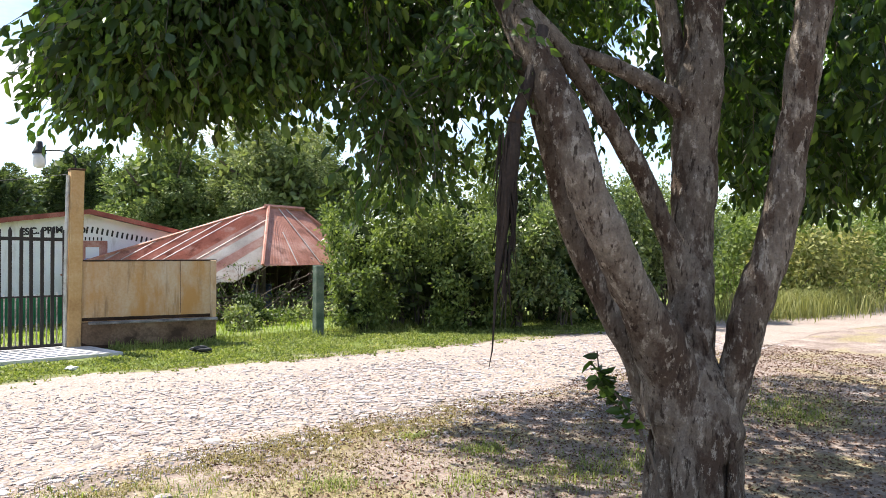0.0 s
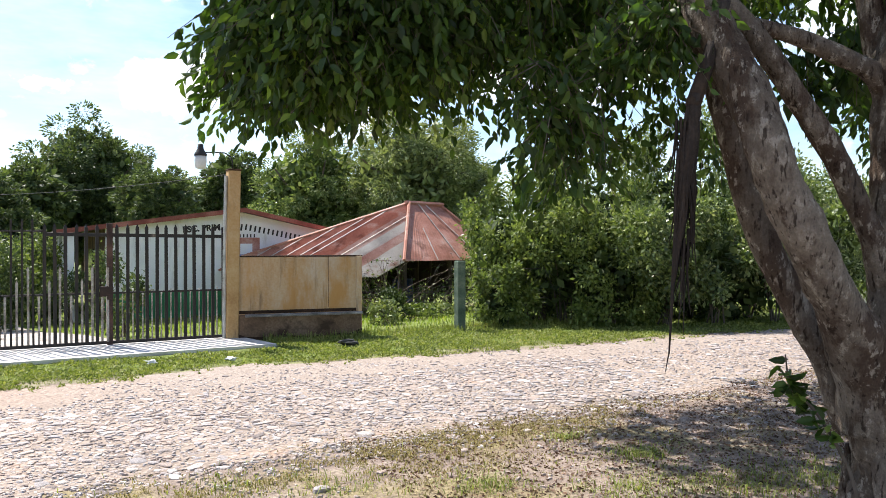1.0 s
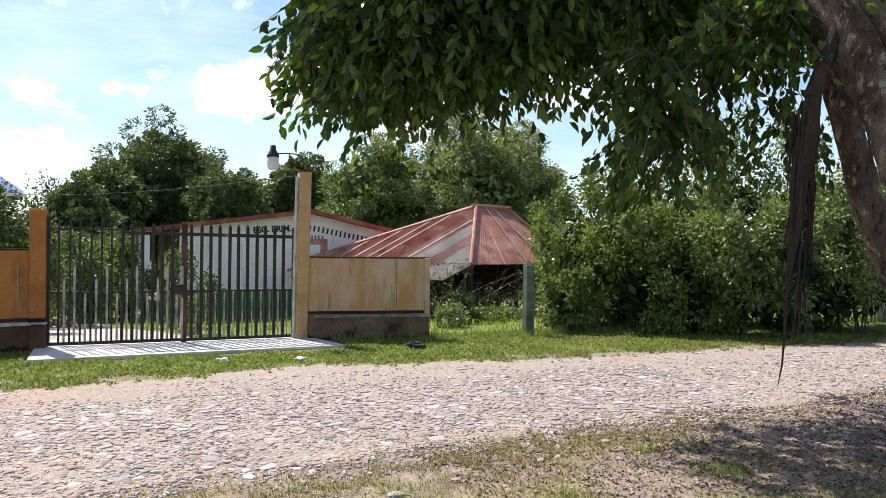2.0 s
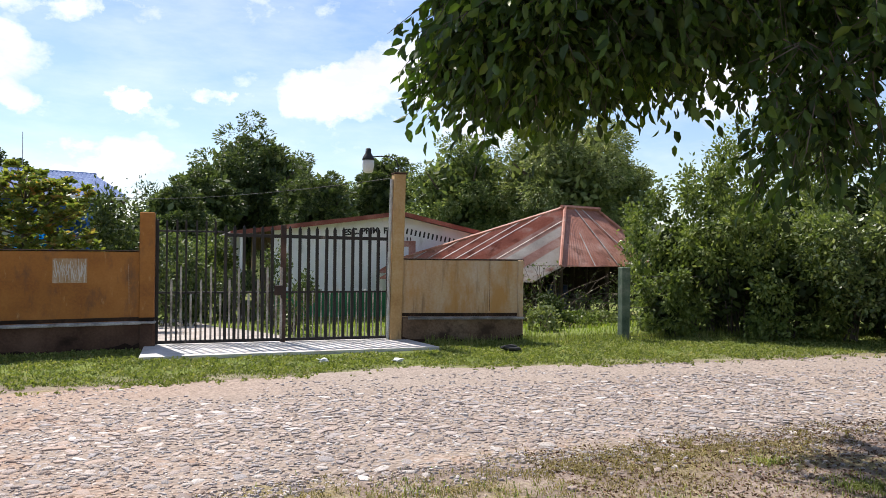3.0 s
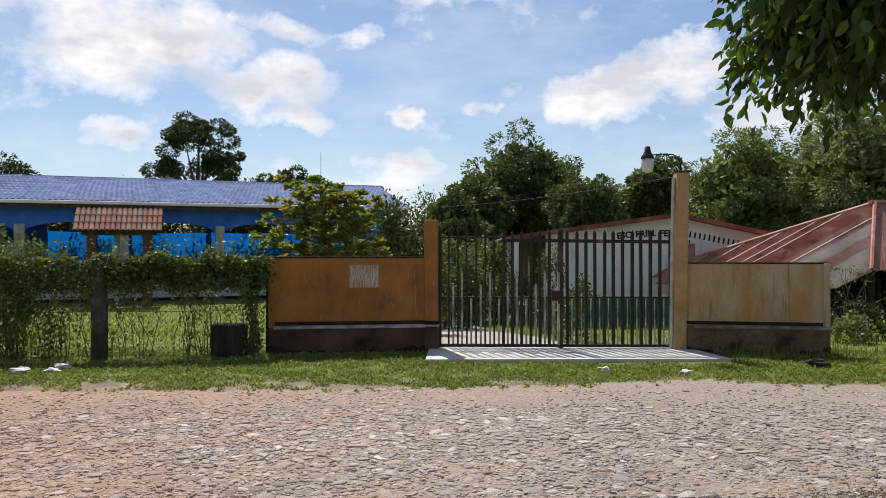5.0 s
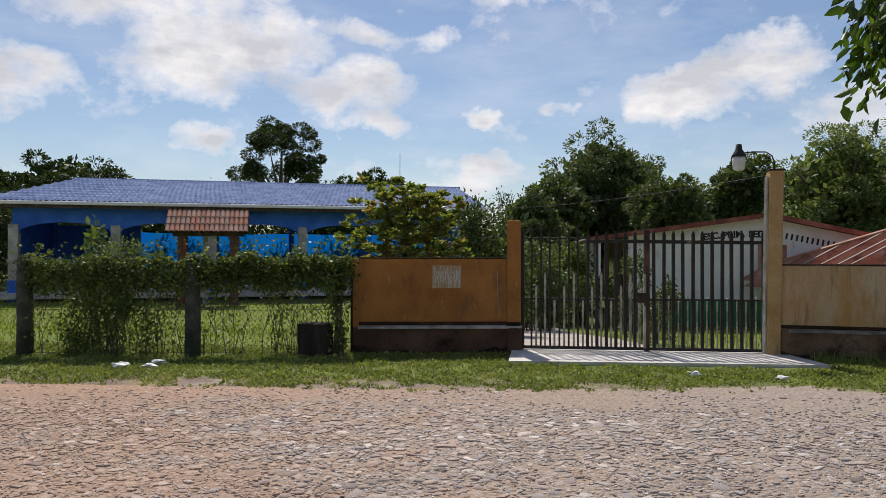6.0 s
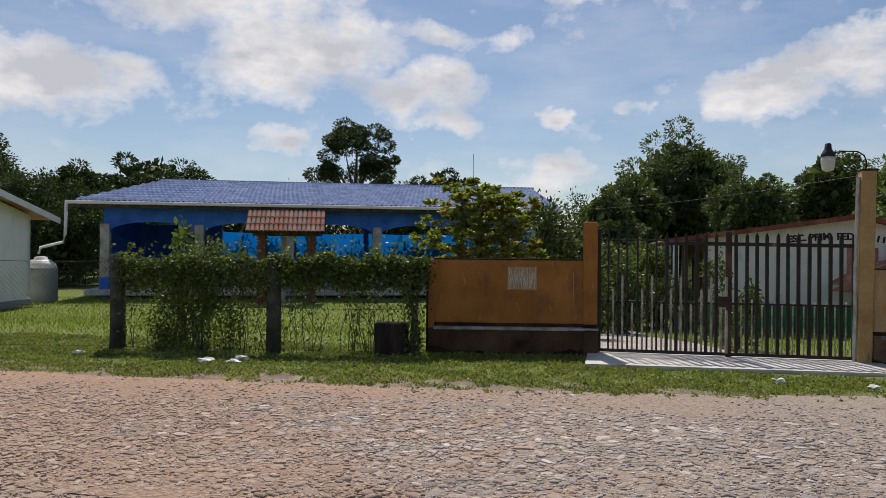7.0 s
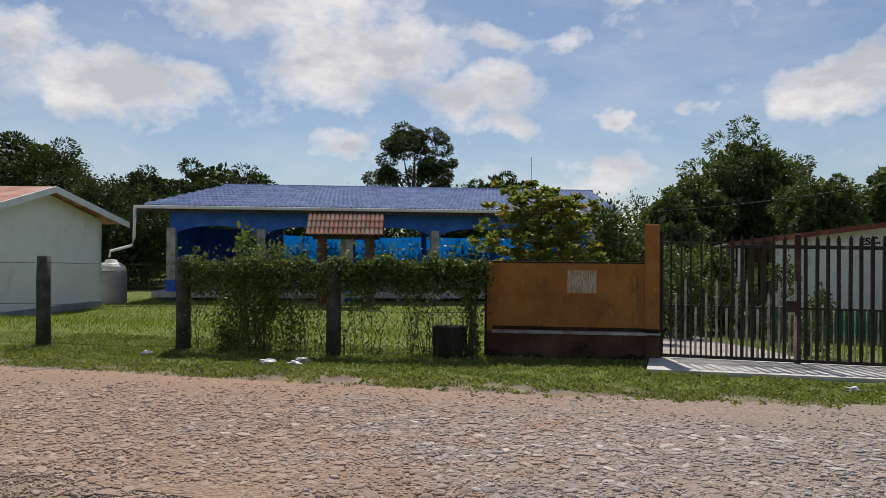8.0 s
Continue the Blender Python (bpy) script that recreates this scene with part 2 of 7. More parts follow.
def ground_material():
    """Bare soil with leaf litter near the tree, lawn beyond the road, merging along ragged edges."""
    m = bpy.data.materials.new("ground_soil_and_lawn")
    m.use_nodes = True
    t = Net(m.node_tree)
    co = t.n("ShaderNodeTexCoord").outputs["Object"]
    big, mid, fine = t.noise(co, 0.35, 5.0), t.noise(co, 2.2, 6.0, 0.65), t.noise(co, 28.0, 5.0, 0.65)
    soil = t.ramp(t.math("ADD", t.math("MULTIPLY", mid, 0.6), t.math("MULTIPLY", fine, 0.4)),
                  [(0.33, (0.10, 0.075, 0.06)), (0.5, (0.255, 0.20, 0.165)), (0.64, (0.43, 0.365, 0.31))])
    dry = t.ramp(fine, [(0.35, (0.13, 0.105, 0.05)), (0.6, (0.30, 0.25, 0.12))])
    soil = t.mix(t.ramp(t.noise(co, 1.1, 5.0, 0.6), [(0.50, 0.0), (0.62, 0.8)]), soil, dry)
    lawn = t.ramp(t.math("ADD", t.math("MULTIPLY", mid, 0.5), t.math("MULTIPLY", fine, 0.5)),
                  [(0.34, (0.075, 0.10, 0.026)), (0.52, (0.15, 0.195, 0.045)), (0.68, (0.25, 0.265, 0.085))])
    lawn = t.mix(t.ramp(t.noise(co, 0.8, 6.0, 0.6), [(0.52, 0.0), (0.68, 0.6)]), lawn, (0.20, 0.16, 0.09))
    sep = t.n("ShaderNodeSeparateXYZ")
    t.link(co, sep.inputs[0])
    edge = t.math("ADD", sep.outputs["Y"], t.math("MULTIPLY", t.math("SUBTRACT", mid, 0.5), 1.2))
    far = t.ramp(t.math("MULTIPLY", t.math("SUBTRACT", edge, 9.45), 1.1, clamp=True), [(0.0, 0.0), (1.0, 1.0)])
    col = t.mix(far, soil, lawn)
    bsdf = t.n("ShaderNodeBsdfPrincipled", i_Roughness=0.95)
    bsdf.inputs["Specular IOR Level"].default_value = 0.15
    t.link(col, bsdf.inputs["Base Color"])
    b = t.n("ShaderNodeBump", i_Strength=0.8, i_Distance=0.03)
    t.link(t.math("ADD", fine, mid), b.inputs["Height"])
    t.link(b.outputs[0], bsdf.inputs["Normal"])
    t.link(bsdf.outputs[0], t.n("ShaderNodeOutputMaterial").inputs["Surface"])
    return m


def road_material():
    """Worn grey-pink cobble bed with a sandy wheel strip along the far side."""
    m = bpy.data.materials.new("road_stone_bed")
    m.use_nodes = True
    t = Net(m.node_tree)
    co = t.n("ShaderNodeTexCoord").outputs["Object"]
    mid, fine = t.noise(co, 1.3, 6.0, 0.6), t.noise(co, 35.0, 4.0, 0.6)
    vor = t.n("ShaderNodeTexVoronoi", i_Scale=19.0, i_Randomness=1.0)
    t.link(t.stretch(co, 1, 1.35, 1), vor.inputs["Vector"])
    bed = t.ramp(t.math("ADD", t.math("MULTIPLY", mid, 0.6), t.math("MULTIPLY", fine, 0.4)),
                 [(0.33, (0.20, 0.16, 0.13)), (0.5, (0.335, 0.275, 0.228)), (0.66, (0.42, 0.355, 0.30))])
    bed = t.mix(t.math("MULTIPLY", red_earth(t, co), 0.75), bed, (0.36, 0.215, 0.135))
    tint = t.mix(0.40, bed, t.ramp(vor.outputs["Distance"], [(0.0, (0.54, 0.46, 0.40)), (0.5, (0.20, 0.15, 0.115))]))
    sep = t.n("ShaderNodeSeparateXYZ")
    t.link(co, sep.inputs[0])
    edge = t.math("ADD", sep.outputs["Y"], t.math("MULTIPLY", t.math("SUBTRACT", mid, 0.5), 0.9))
    sand = t.ramp(t.math("MULTIPLY", t.math("SUBTRACT", edge, 8.1), 1.6, clamp=True), [(0.0, 0.0), (1.0, 1.0)])
    pebble = t.n("ShaderNodeTexVoronoi", i_Scale=46.0, i_Randomness=1.0)
    t.link(co, pebble.inputs["Vector"])
    speck = t.n("ShaderNodeSeparateColor")
    t.link(pebble.outputs["Color"], speck.inputs[0])
    grit = t.ramp(t.math("ADD", t.math("MULTIPLY", fine, 0.6), t.math("MULTIPLY", speck.outputs[0], 0.4)), [(0.28, (0.19, 0.15, 0.122)), (0.72, (0.37, 0.31, 0.262))])
    grit = t.mix(t.math("MULTIPLY", t.math("SUBTRACT", 2.0, sep.outputs["X"]), 0.16, clamp=True), grit, t.mix(1.0, grit, (1.16, 0.93, 0.78), "MULTIPLY"))
    col = t.mix(sand, tint, grit)
    bsdf = t.n("ShaderNodeBsdfPrincipled", i_Roughness=0.9)
    bsdf.inputs["Specular IOR Level"].default_value = 0.25
    t.link(col, bsdf.inputs["Base Color"])
    b = t.n("ShaderNodeBump", i_Strength=0.7, i_Distance=0.03)
    t.link(t.math("SUBTRACT", t.math("MULTIPLY", fine, 0.5), t.math("MULTIPLY", vor.outputs["Distance"], t.math("SUBTRACT", 1.0, sand))), b.inputs["Height"])
    t.link(b.outputs[0], bsdf.inputs["Normal"])
    t.link(bsdf.outputs[0], t.n("ShaderNodeOutputMaterial").inputs["Surface"])
    return m


GROUND, ROAD = ground_material(), road_material()
STONE, STONE_ONE = stone_material("river_stone", False), stone_material("river_stone_single", True)
BARK = bark_material()
BARK_FAR = surface("brown_bark", ((0.05, 0.038, 0.028), (0.10, 0.08, 0.06), (0.17, 0.14, 0.11)), 3, 20, 0.9, 0.5)
ROOT = surface("dry_aerial_root", ((0.014, 0.010, 0.008), (0.03, 0.022, 0.017), (0.065, 0.047, 0.035)), 5, 60, 0.95, 0.6, streak=(3, 3, 0.3))
LEAF_NEAR = foliage("glossy_tree_leaf", ((0.019, 0.038, 0.010), (0.041, 0.077, 0.017), (0.082, 0.138, 0.029), (0.20, 0.27, 0.055)), 0.38, 0.42, 1.2, 0.32, (1.5, 1.7, 0.55))
LEAF_BUSH = foliage("bush_leaf", ((0.06, 0.088, 0.022), (0.12, 0.165, 0.043), (0.19, 0.24, 0.07), (0.27, 0.30, 0.11)), 0.32, 0.55, 1.0, 0.25, (1.3, 1.35, 0.7))
LEAF_MANGO = foliage("mango_leaf", ((0.042, 0.068, 0.023), (0.105, 0.148, 0.050), (0.20, 0.25, 0.09), (0.31, 0.345, 0.15)), 0.36, 0.55, 0.5, 0.22, (1.3, 1.35, 0.7))
LEAF_DEEP = foliage("dense_dark_leaf", ((0.026, 0.044, 0.016), (0.064, 0.093, 0.032), (0.125, 0.165, 0.058), (0.23, 0.265, 0.11)), 0.30, 0.5, 0.5, 0.3, (1.3, 1.35, 0.7))
LEAF_GREY = foliage("grey_green_leaf", ((0.075, 0.105, 0.040), (0.155, 0.195, 0.072), (0.245, 0.29, 0.115), (0.34, 0.36, 0.18)), 0.32, 0.5, 0.5, 0.3, (1.3, 1.3, 0.75))
LEAF_ALMOND = foliage("almond_tree_leaf", ((0.070, 0.105, 0.028), (0.145, 0.195, 0.045), (0.25, 0.275, 0.075), (0.40, 0.19, 0.07)), 0.5, 0.4, 1.3, 0.4, (1.3, 1.3, 0.6))
LEAF_VINE = foliage("vine_leaf", ((0.036, 0.056, 0.016), (0.078, 0.115, 0.03), (0.145, 0.19, 0.05), (0.25, 0.28, 0.10)), 0.36, 0.5, 2.0, 0.3, (1.3, 1.35, 0.7))
LEAF_BANK = foliage("glossy_bank_leaf", ((0.040, 0.064, 0.020), (0.098, 0.140, 0.044), (0.185, 0.235, 0.080), (0.34, 0.37, 0.18)), 0.34, 0.38, 1.4, 0.5, (1.3, 1.35, 0.7))
# darkest leaf tone; also carries the painted shade inside bushes
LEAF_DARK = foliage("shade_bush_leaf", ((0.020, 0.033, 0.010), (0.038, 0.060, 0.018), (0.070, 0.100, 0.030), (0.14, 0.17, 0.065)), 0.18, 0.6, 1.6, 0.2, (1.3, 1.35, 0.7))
LEAF_REED = foliage("yellow_reed", ((0.10, 0.12, 0.035), (0.18, 0.195, 0.06), (0.28, 0.275, 0.10), (0.36, 0.33, 0.15)), 0.33, 0.6, 0.8, 0.2, (1.2, 1.2, 0.8))
GRASS = foliage("lawn_blade", ((0.085, 0.112, 0.030), (0.165, 0.20, 0.054), (0.26, 0.285, 0.088), (0.38, 0.345, 0.17)), 0.34, 0.6, 0.9, 0.2, (1.3, 1.4, 0.6))
GRASS_YARD = foliage("sunny_lawn_blade", ((0.09, 0.13, 0.022), (0.16, 0.22, 0.036), (0.24, 0.30, 0.06), (0.33, 0.32, 0.11)), 0.45, 0.6, 0.6, 0.2, (1.3, 1.4, 0.6))
GRASS_DRY = foliage("straw_blade", ((0.10, 0.08, 0.034), (0.18, 0.145, 0.06), (0.29, 0.23, 0.115), (0.14, 0.15, 0.05)), 0.25, 0.7, 1.6, 0.15)
LITTER_LEAF = foliage("fallen_leaf", ((0.055, 0.032, 0.024), (0.115, 0.066, 0.046), (0.20, 0.12, 0.085), (0.31, 0.22, 0.16)), 0.06, 0.8, 2.0, 0.15)
ORANGE = surface("orange_wall_paint", ((0.25, 0.094, 0.024), (0.36, 0.145, 0.033), (0.43, 0.185, 0.05)), 1.6, 30, 0.85, 0.2,
                 stain=((0.16, 0.08, 0.04), 0.36, 3.0, (1.2, 1.2, 0.5)), spots=((0.54, 0.33, 0.15), 0.16, 5.0, (2, 2, 0.6)))
FADED = surface("faded_ochre_wall_paint", ((0.40, 0.22, 0.085), (0.50, 0.345, 0.20), (0.54, 0.44, 0.335)), 0.9, 24, 0.88, 0.25, streak=(1.6, 1.6, 0.55),
                stain=((0.24, 0.15, 0.08), 0.34, 4.5, (2.0, 2.0, 0.2)), spots=((0.46, 0.235, 0.065), 0.52, 1.3, (1.5, 1.5, 0.6)))
PILLAR_OCHRE = surface("ochre_pillar_paint", ((0.36, 0.20, 0.075), (0.48, 0.30, 0.13), (0.55, 0.39, 0.215)), 2.0, 26, 0.88, 0.2,
                       stain=((0.20, 0.12, 0.06), 0.3, 3.0, (1.5, 1.5, 0.5)))
PLINTH = surface("stained_plinth_plaster", ((0.050, 0.028, 0.020), (0.092, 0.052, 0.035), (0.15, 0.088, 0.060)), 1.6, 30, 0.95, 0.35, streak=(1, 1, 0.8),
                 stain=((0.022, 0.015, 0.011), 0.12, 1.1, (1, 1, 1.5)), spec=0.15)
PLINTH_TAN = surface("faded_plinth_plaster", ((0.095, 0.058, 0.036), (0.165, 0.107, 0.068), (0.25, 0.175, 0.118)), 1.6, 30, 0.95, 0.35, streak=(1, 1, 0.6),
                     stain=((0.05, 0.033, 0.022), 0.45, 2.2, (1, 1, 1.2)), spec=0.15)
DARK_PLASTER = surface("near_black_wall_plaster", ((0.018, 0.012, 0.009), (0.04, 0.024, 0.016), (0.09, 0.05, 0.03)), 3.0, 40, 0.95, 0.3, spec=0.15)
LEDGE = surface("grey_ledge_cement", ((0.14, 0.13, 0.12), (0.36, 0.345, 0.32), (0.58, 0.565, 0.54)), 4, 40, 0.9, 0.4)
LEDGE_DARK = surface("dark_ledge_cement", ((0.08, 0.075, 0.07), (0.19, 0.18, 0.165), (0.36, 0.345, 0.32)), 4, 40, 0.9, 0.4)
CEMENT = surface("old_cement", ((0.26, 0.245, 0.225), (0.44, 0.42, 0.39), (0.60, 0.58, 0.55)), 2.4, 45, 0.9, 0.3,
                 stain=((0.17, 0.15, 0.13), 0.3, 2.0, (1, 1, 1)))
SLAB = surface("pale_slab_concrete", ((0.40, 0.375, 0.345), (0.55, 0.53, 0.50), (0.66, 0.645, 0.62)), 2.4, 45, 0.9, 0.25, stain=((0.26, 0.225, 0.19), 0.25, 2.0, (1, 1, 1)))
PATH_SOIL = surface("pale_trodden_earth", ((0.24, 0.20, 0.17), (0.40, 0.355, 0.315), (0.52, 0.475, 0.43)), 2.4, 30, 0.95, 0.5, stain=((0.15, 0.14, 0.07), 0.3, 1.6, (1, 1, 1)))
POST_GREEN = surface("mossy_post_concrete", ((0.025, 0.027, 0.02), (0.058, 0.06, 0.046), (0.12, 0.12, 0.095)), 4, 40, 0.92, 0.5,
                     stain=((0.03, 0.045, 0.026), 0.4, 3.0, (1, 1, 0.5)))
POST_PAINT = surface("green_painted_post", ((0.05, 0.075, 0.055), (0.095, 0.13, 0.095), (0.19, 0.21, 0.165)), 4, 40, 0.88, 0.4, stain=((0.12, 0.11, 0.09), 0.35, 5.0, (1, 1, 0.5)), spec=0.2)
IRON = surface("black_gate_paint", ((0.010, 0.009, 0.008), (0.022, 0.018, 0.016), (0.05, 0.036, 0.028)), 6, 60, 0.55, 0.2, streak=(1, 1, 0.3),
               spots=((0.36, 0.29, 0.225), 0.16, 3.2, (1, 1, 0.3)), spec=0.35)
PEELED = surface("peeling_bar_paint", ((0.035, 0.026, 0.02), (0.34, 0.29, 0.245), (0.66, 0.62, 0.56)), 3.2, 40, 0.8, 0.3, streak=(1, 1, 0.8))
RUST_IRON = surface("rusty_post_paint", ((0.018, 0.012, 0.010), (0.045, 0.024, 0.018), (0.12, 0.06, 0.042)), 6, 60, 0.75, 0.3, streak=(1, 1, 0.4))
PALE_STEEL = surface("pale_painted_pipe", ((0.36, 0.34, 0.30), (0.52, 0.50, 0.45), (0.64, 0.62, 0.57)), 5, 50, 0.6, 0.2, stain=((0.20, 0.12, 0.07), 0.25, 5.0, (1, 1, 0.4)))
WHITEWASH = surface("whitewashed_wall", ((0.66, 0.66, 0.65), (0.77, 0.77, 0.765), (0.82, 0.82, 0.815)), 1.2, 30, 0.9, 0.12, stain=((0.46, 0.43, 0.39), 0.25, 1.4, (1.5, 1.5, 0.4)))
WHITE_WALL = surface("bright_limewash", ((0.74, 0.74, 0.735), (0.82, 0.82, 0.82), (0.86, 0.86, 0.86)), 1.2, 30, 0.9, 0.12, stain=((0.60, 0.56, 0.48), 0.2, 0.8, (1.5, 1.5, 0.6)))
DADO = surface("green_dado_paint", ((0.02, 0.12, 0.045), (0.032, 0.19, 0.075), (0.06, 0.26, 0.115)), 1.5, 30, 0.75, 0.15)
FASCIA_RED = surface("red_fascia_paint", ((0.13, 0.035, 0.025), (0.22, 0.065, 0.045), (0.36, 0.15, 0.11)), 2, 30, 0.8, 0.2)
ROOF_GREY = surface("cement_roof_sheet", ((0.24, 0.20, 0.18), (0.36, 0.31, 0.28), (0.46, 0.41, 0.38)), 2, 30, 0.9, 0.2)
TIN_RED = surface("red_painted_tin", ((0.28, 0.105, 0.064), (0.41, 0.175, 0.115), (0.53, 0.30, 0.225)), 1.5, 25, 0.6, 0.15, streak=(1, 1, 1),
                  stain=((0.50, 0.41, 0.35), 0.22, 1.6, (1, 1, 1)), spots=((0.20, 0.07, 0.038), 0.36, 2.5, (1, 1, 1)))
TIN_PINK = surface("faded_red_tin", ((0.31, 0.165, 0.125), (0.46, 0.305, 0.25), (0.58, 0.47, 0.41)), 1.5, 25, 0.6, 0.15, spots=((0.24, 0.09, 0.05), 0.34, 2.2, (1, 1, 1)))
TIN_BARE = surface("bare_zinc_sheet", ((0.38, 0.345, 0.31), (0.52, 0.48, 0.435), (0.62, 0.59, 0.55)), 1.5, 25, 0.7, 0.12, metal=0.05,
                   stain=((0.34, 0.17, 0.11), 0.36, 1.8, (1, 1, 1)), spec=0.2)
BLUE_WALL = surface("royal_blue_paint", ((0.025, 0.115, 0.53), (0.040, 0.175, 0.70), (0.065, 0.235, 0.77)), 1.5, 30, 0.75, 0.1)
ROOF_BLUE = surface("violet_grey_roof_sheet", ((0.10, 0.145, 0.285), (0.165, 0.225, 0.40), (0.26, 0.335, 0.52)), 2.5, 30, 0.85, 0.2, spec=0.15)
FOOT_PAINT = surface("grey_blue_foot_paint", ((0.20, 0.215, 0.25), (0.27, 0.29, 0.335), (0.34, 0.36, 0.40)), 2.5, 30, 0.85, 0.2)
TARP = foliage("blue_tarpaulin", ((0.012, 0.30, 0.62), (0.016, 0.37, 0.72), (0.022, 0.43, 0.78), (0.022, 0.43, 0.78)), 0.75, 0.5, 0.5, 0.3, (1.0, 1.1, 1.1))
DARK_ROOM = surface("dark_window_glass", ((0.012, 0.014, 0.018), (0.02, 0.024, 0.03), (0.03, 0.034, 0.04)), 2, 20, 0.15, 0.0)
BRICK = surface("red_brick", ((0.08, 0.035, 0.026), (0.14, 0.06, 0.042), (0.20, 0.10, 0.072)), 4, 50, 0.9, 0.4, per_object=0.35)
TILE = surface("clay_roof_tile", ((0.075, 0.03, 0.022), (0.14, 0.058, 0.042), (0.24, 0.125, 0.095)), 4, 50, 0.85, 0.25, per_object=0.6)
WHITE_PAINT = surface("white_gloss_paint", ((0.66, 0.66, 0.65), (0.76, 0.76, 0.75), (0.82, 0.82, 0.81)), 2, 30, 0.5, 0.1)
WOOD_DARK = surface("dark_timber", ((0.03, 0.022, 0.016), (0.065, 0.048, 0.036), (0.12, 0.09, 0.07)), 3, 40, 0.9, 0.4, streak=(2, 2, 0.3))
WOOD_TWIG = surface("dry_brown_twig", ((0.07, 0.05, 0.038), (0.15, 0.115, 0.09), (0.26, 0.21, 0.17)), 5, 40, 0.95, 0.2)
BLACK = surface("black_paint", ((0.015, 0.014, 0.014), (0.022, 0.022, 0.022), (0.04, 0.038, 0.036)), 5, 40, 0.7, 0.1)
PLASTIC = surface("white_plastic_litter", ((0.55, 0.56, 0.57), (0.70, 0.70, 0.70), (0.80, 0.80, 0.80)), 8, 60, 0.5, 0.2)
TANK_GREY = surface("grey_tank_plastic", ((0.20, 0.20, 0.205), (0.28, 0.28, 0.285), (0.36, 0.36, 0.36)), 2, 30, 0.6, 0.1)
WIRE = surface("rusted_wire", ((0.018, 0.015, 0.012), (0.036, 0.030, 0.024), (0.075, 0.062, 0.05)), 8, 60, 0.7, 0.0)
BARREL = surface("blue_drum_plastic", ((0.02, 0.035, 0.09), (0.03, 0.055, 0.15), (0.05, 0.09, 0.21)), 3, 30, 0.5, 0.1)
PAPER_STAINED = surface("stained_notice_paper", ((0.34, 0.19, 0.08), (0.42, 0.28, 0.16), (0.52, 0.42, 0.32)), 6, 40, 0.9, 0.1, streak=(3, 3, 0.4))
PAPER = surface("bleached_notice_paper", ((0.42, 0.38, 0.33), (0.55, 0.51, 0.46), (0.64, 0.61, 0.57)), 6, 40, 0.9, 0.1, streak=(3, 3, 0.4))
MURAL_RED = surface("mural_red_paint", ((0.30, 0.12, 0.09), (0.42, 0.20, 0.15), (0.50, 0.30, 0.24)), 5, 40, 0.85, 0.1)
MURAL_BLUE = surface("mural_blue_paint", ((0.05, 0.12, 0.42), (0.08, 0.19, 0.55), (0.20, 0.33, 0.62)), 5, 40, 0.85, 0.1)
LAMP_GLASS = surface("frosted_lamp_glass", ((0.55, 0.55, 0.52), (0.66, 0.66, 0.63), (0.74, 0.74, 0.71)), 6, 40, 0.35, 0.05)


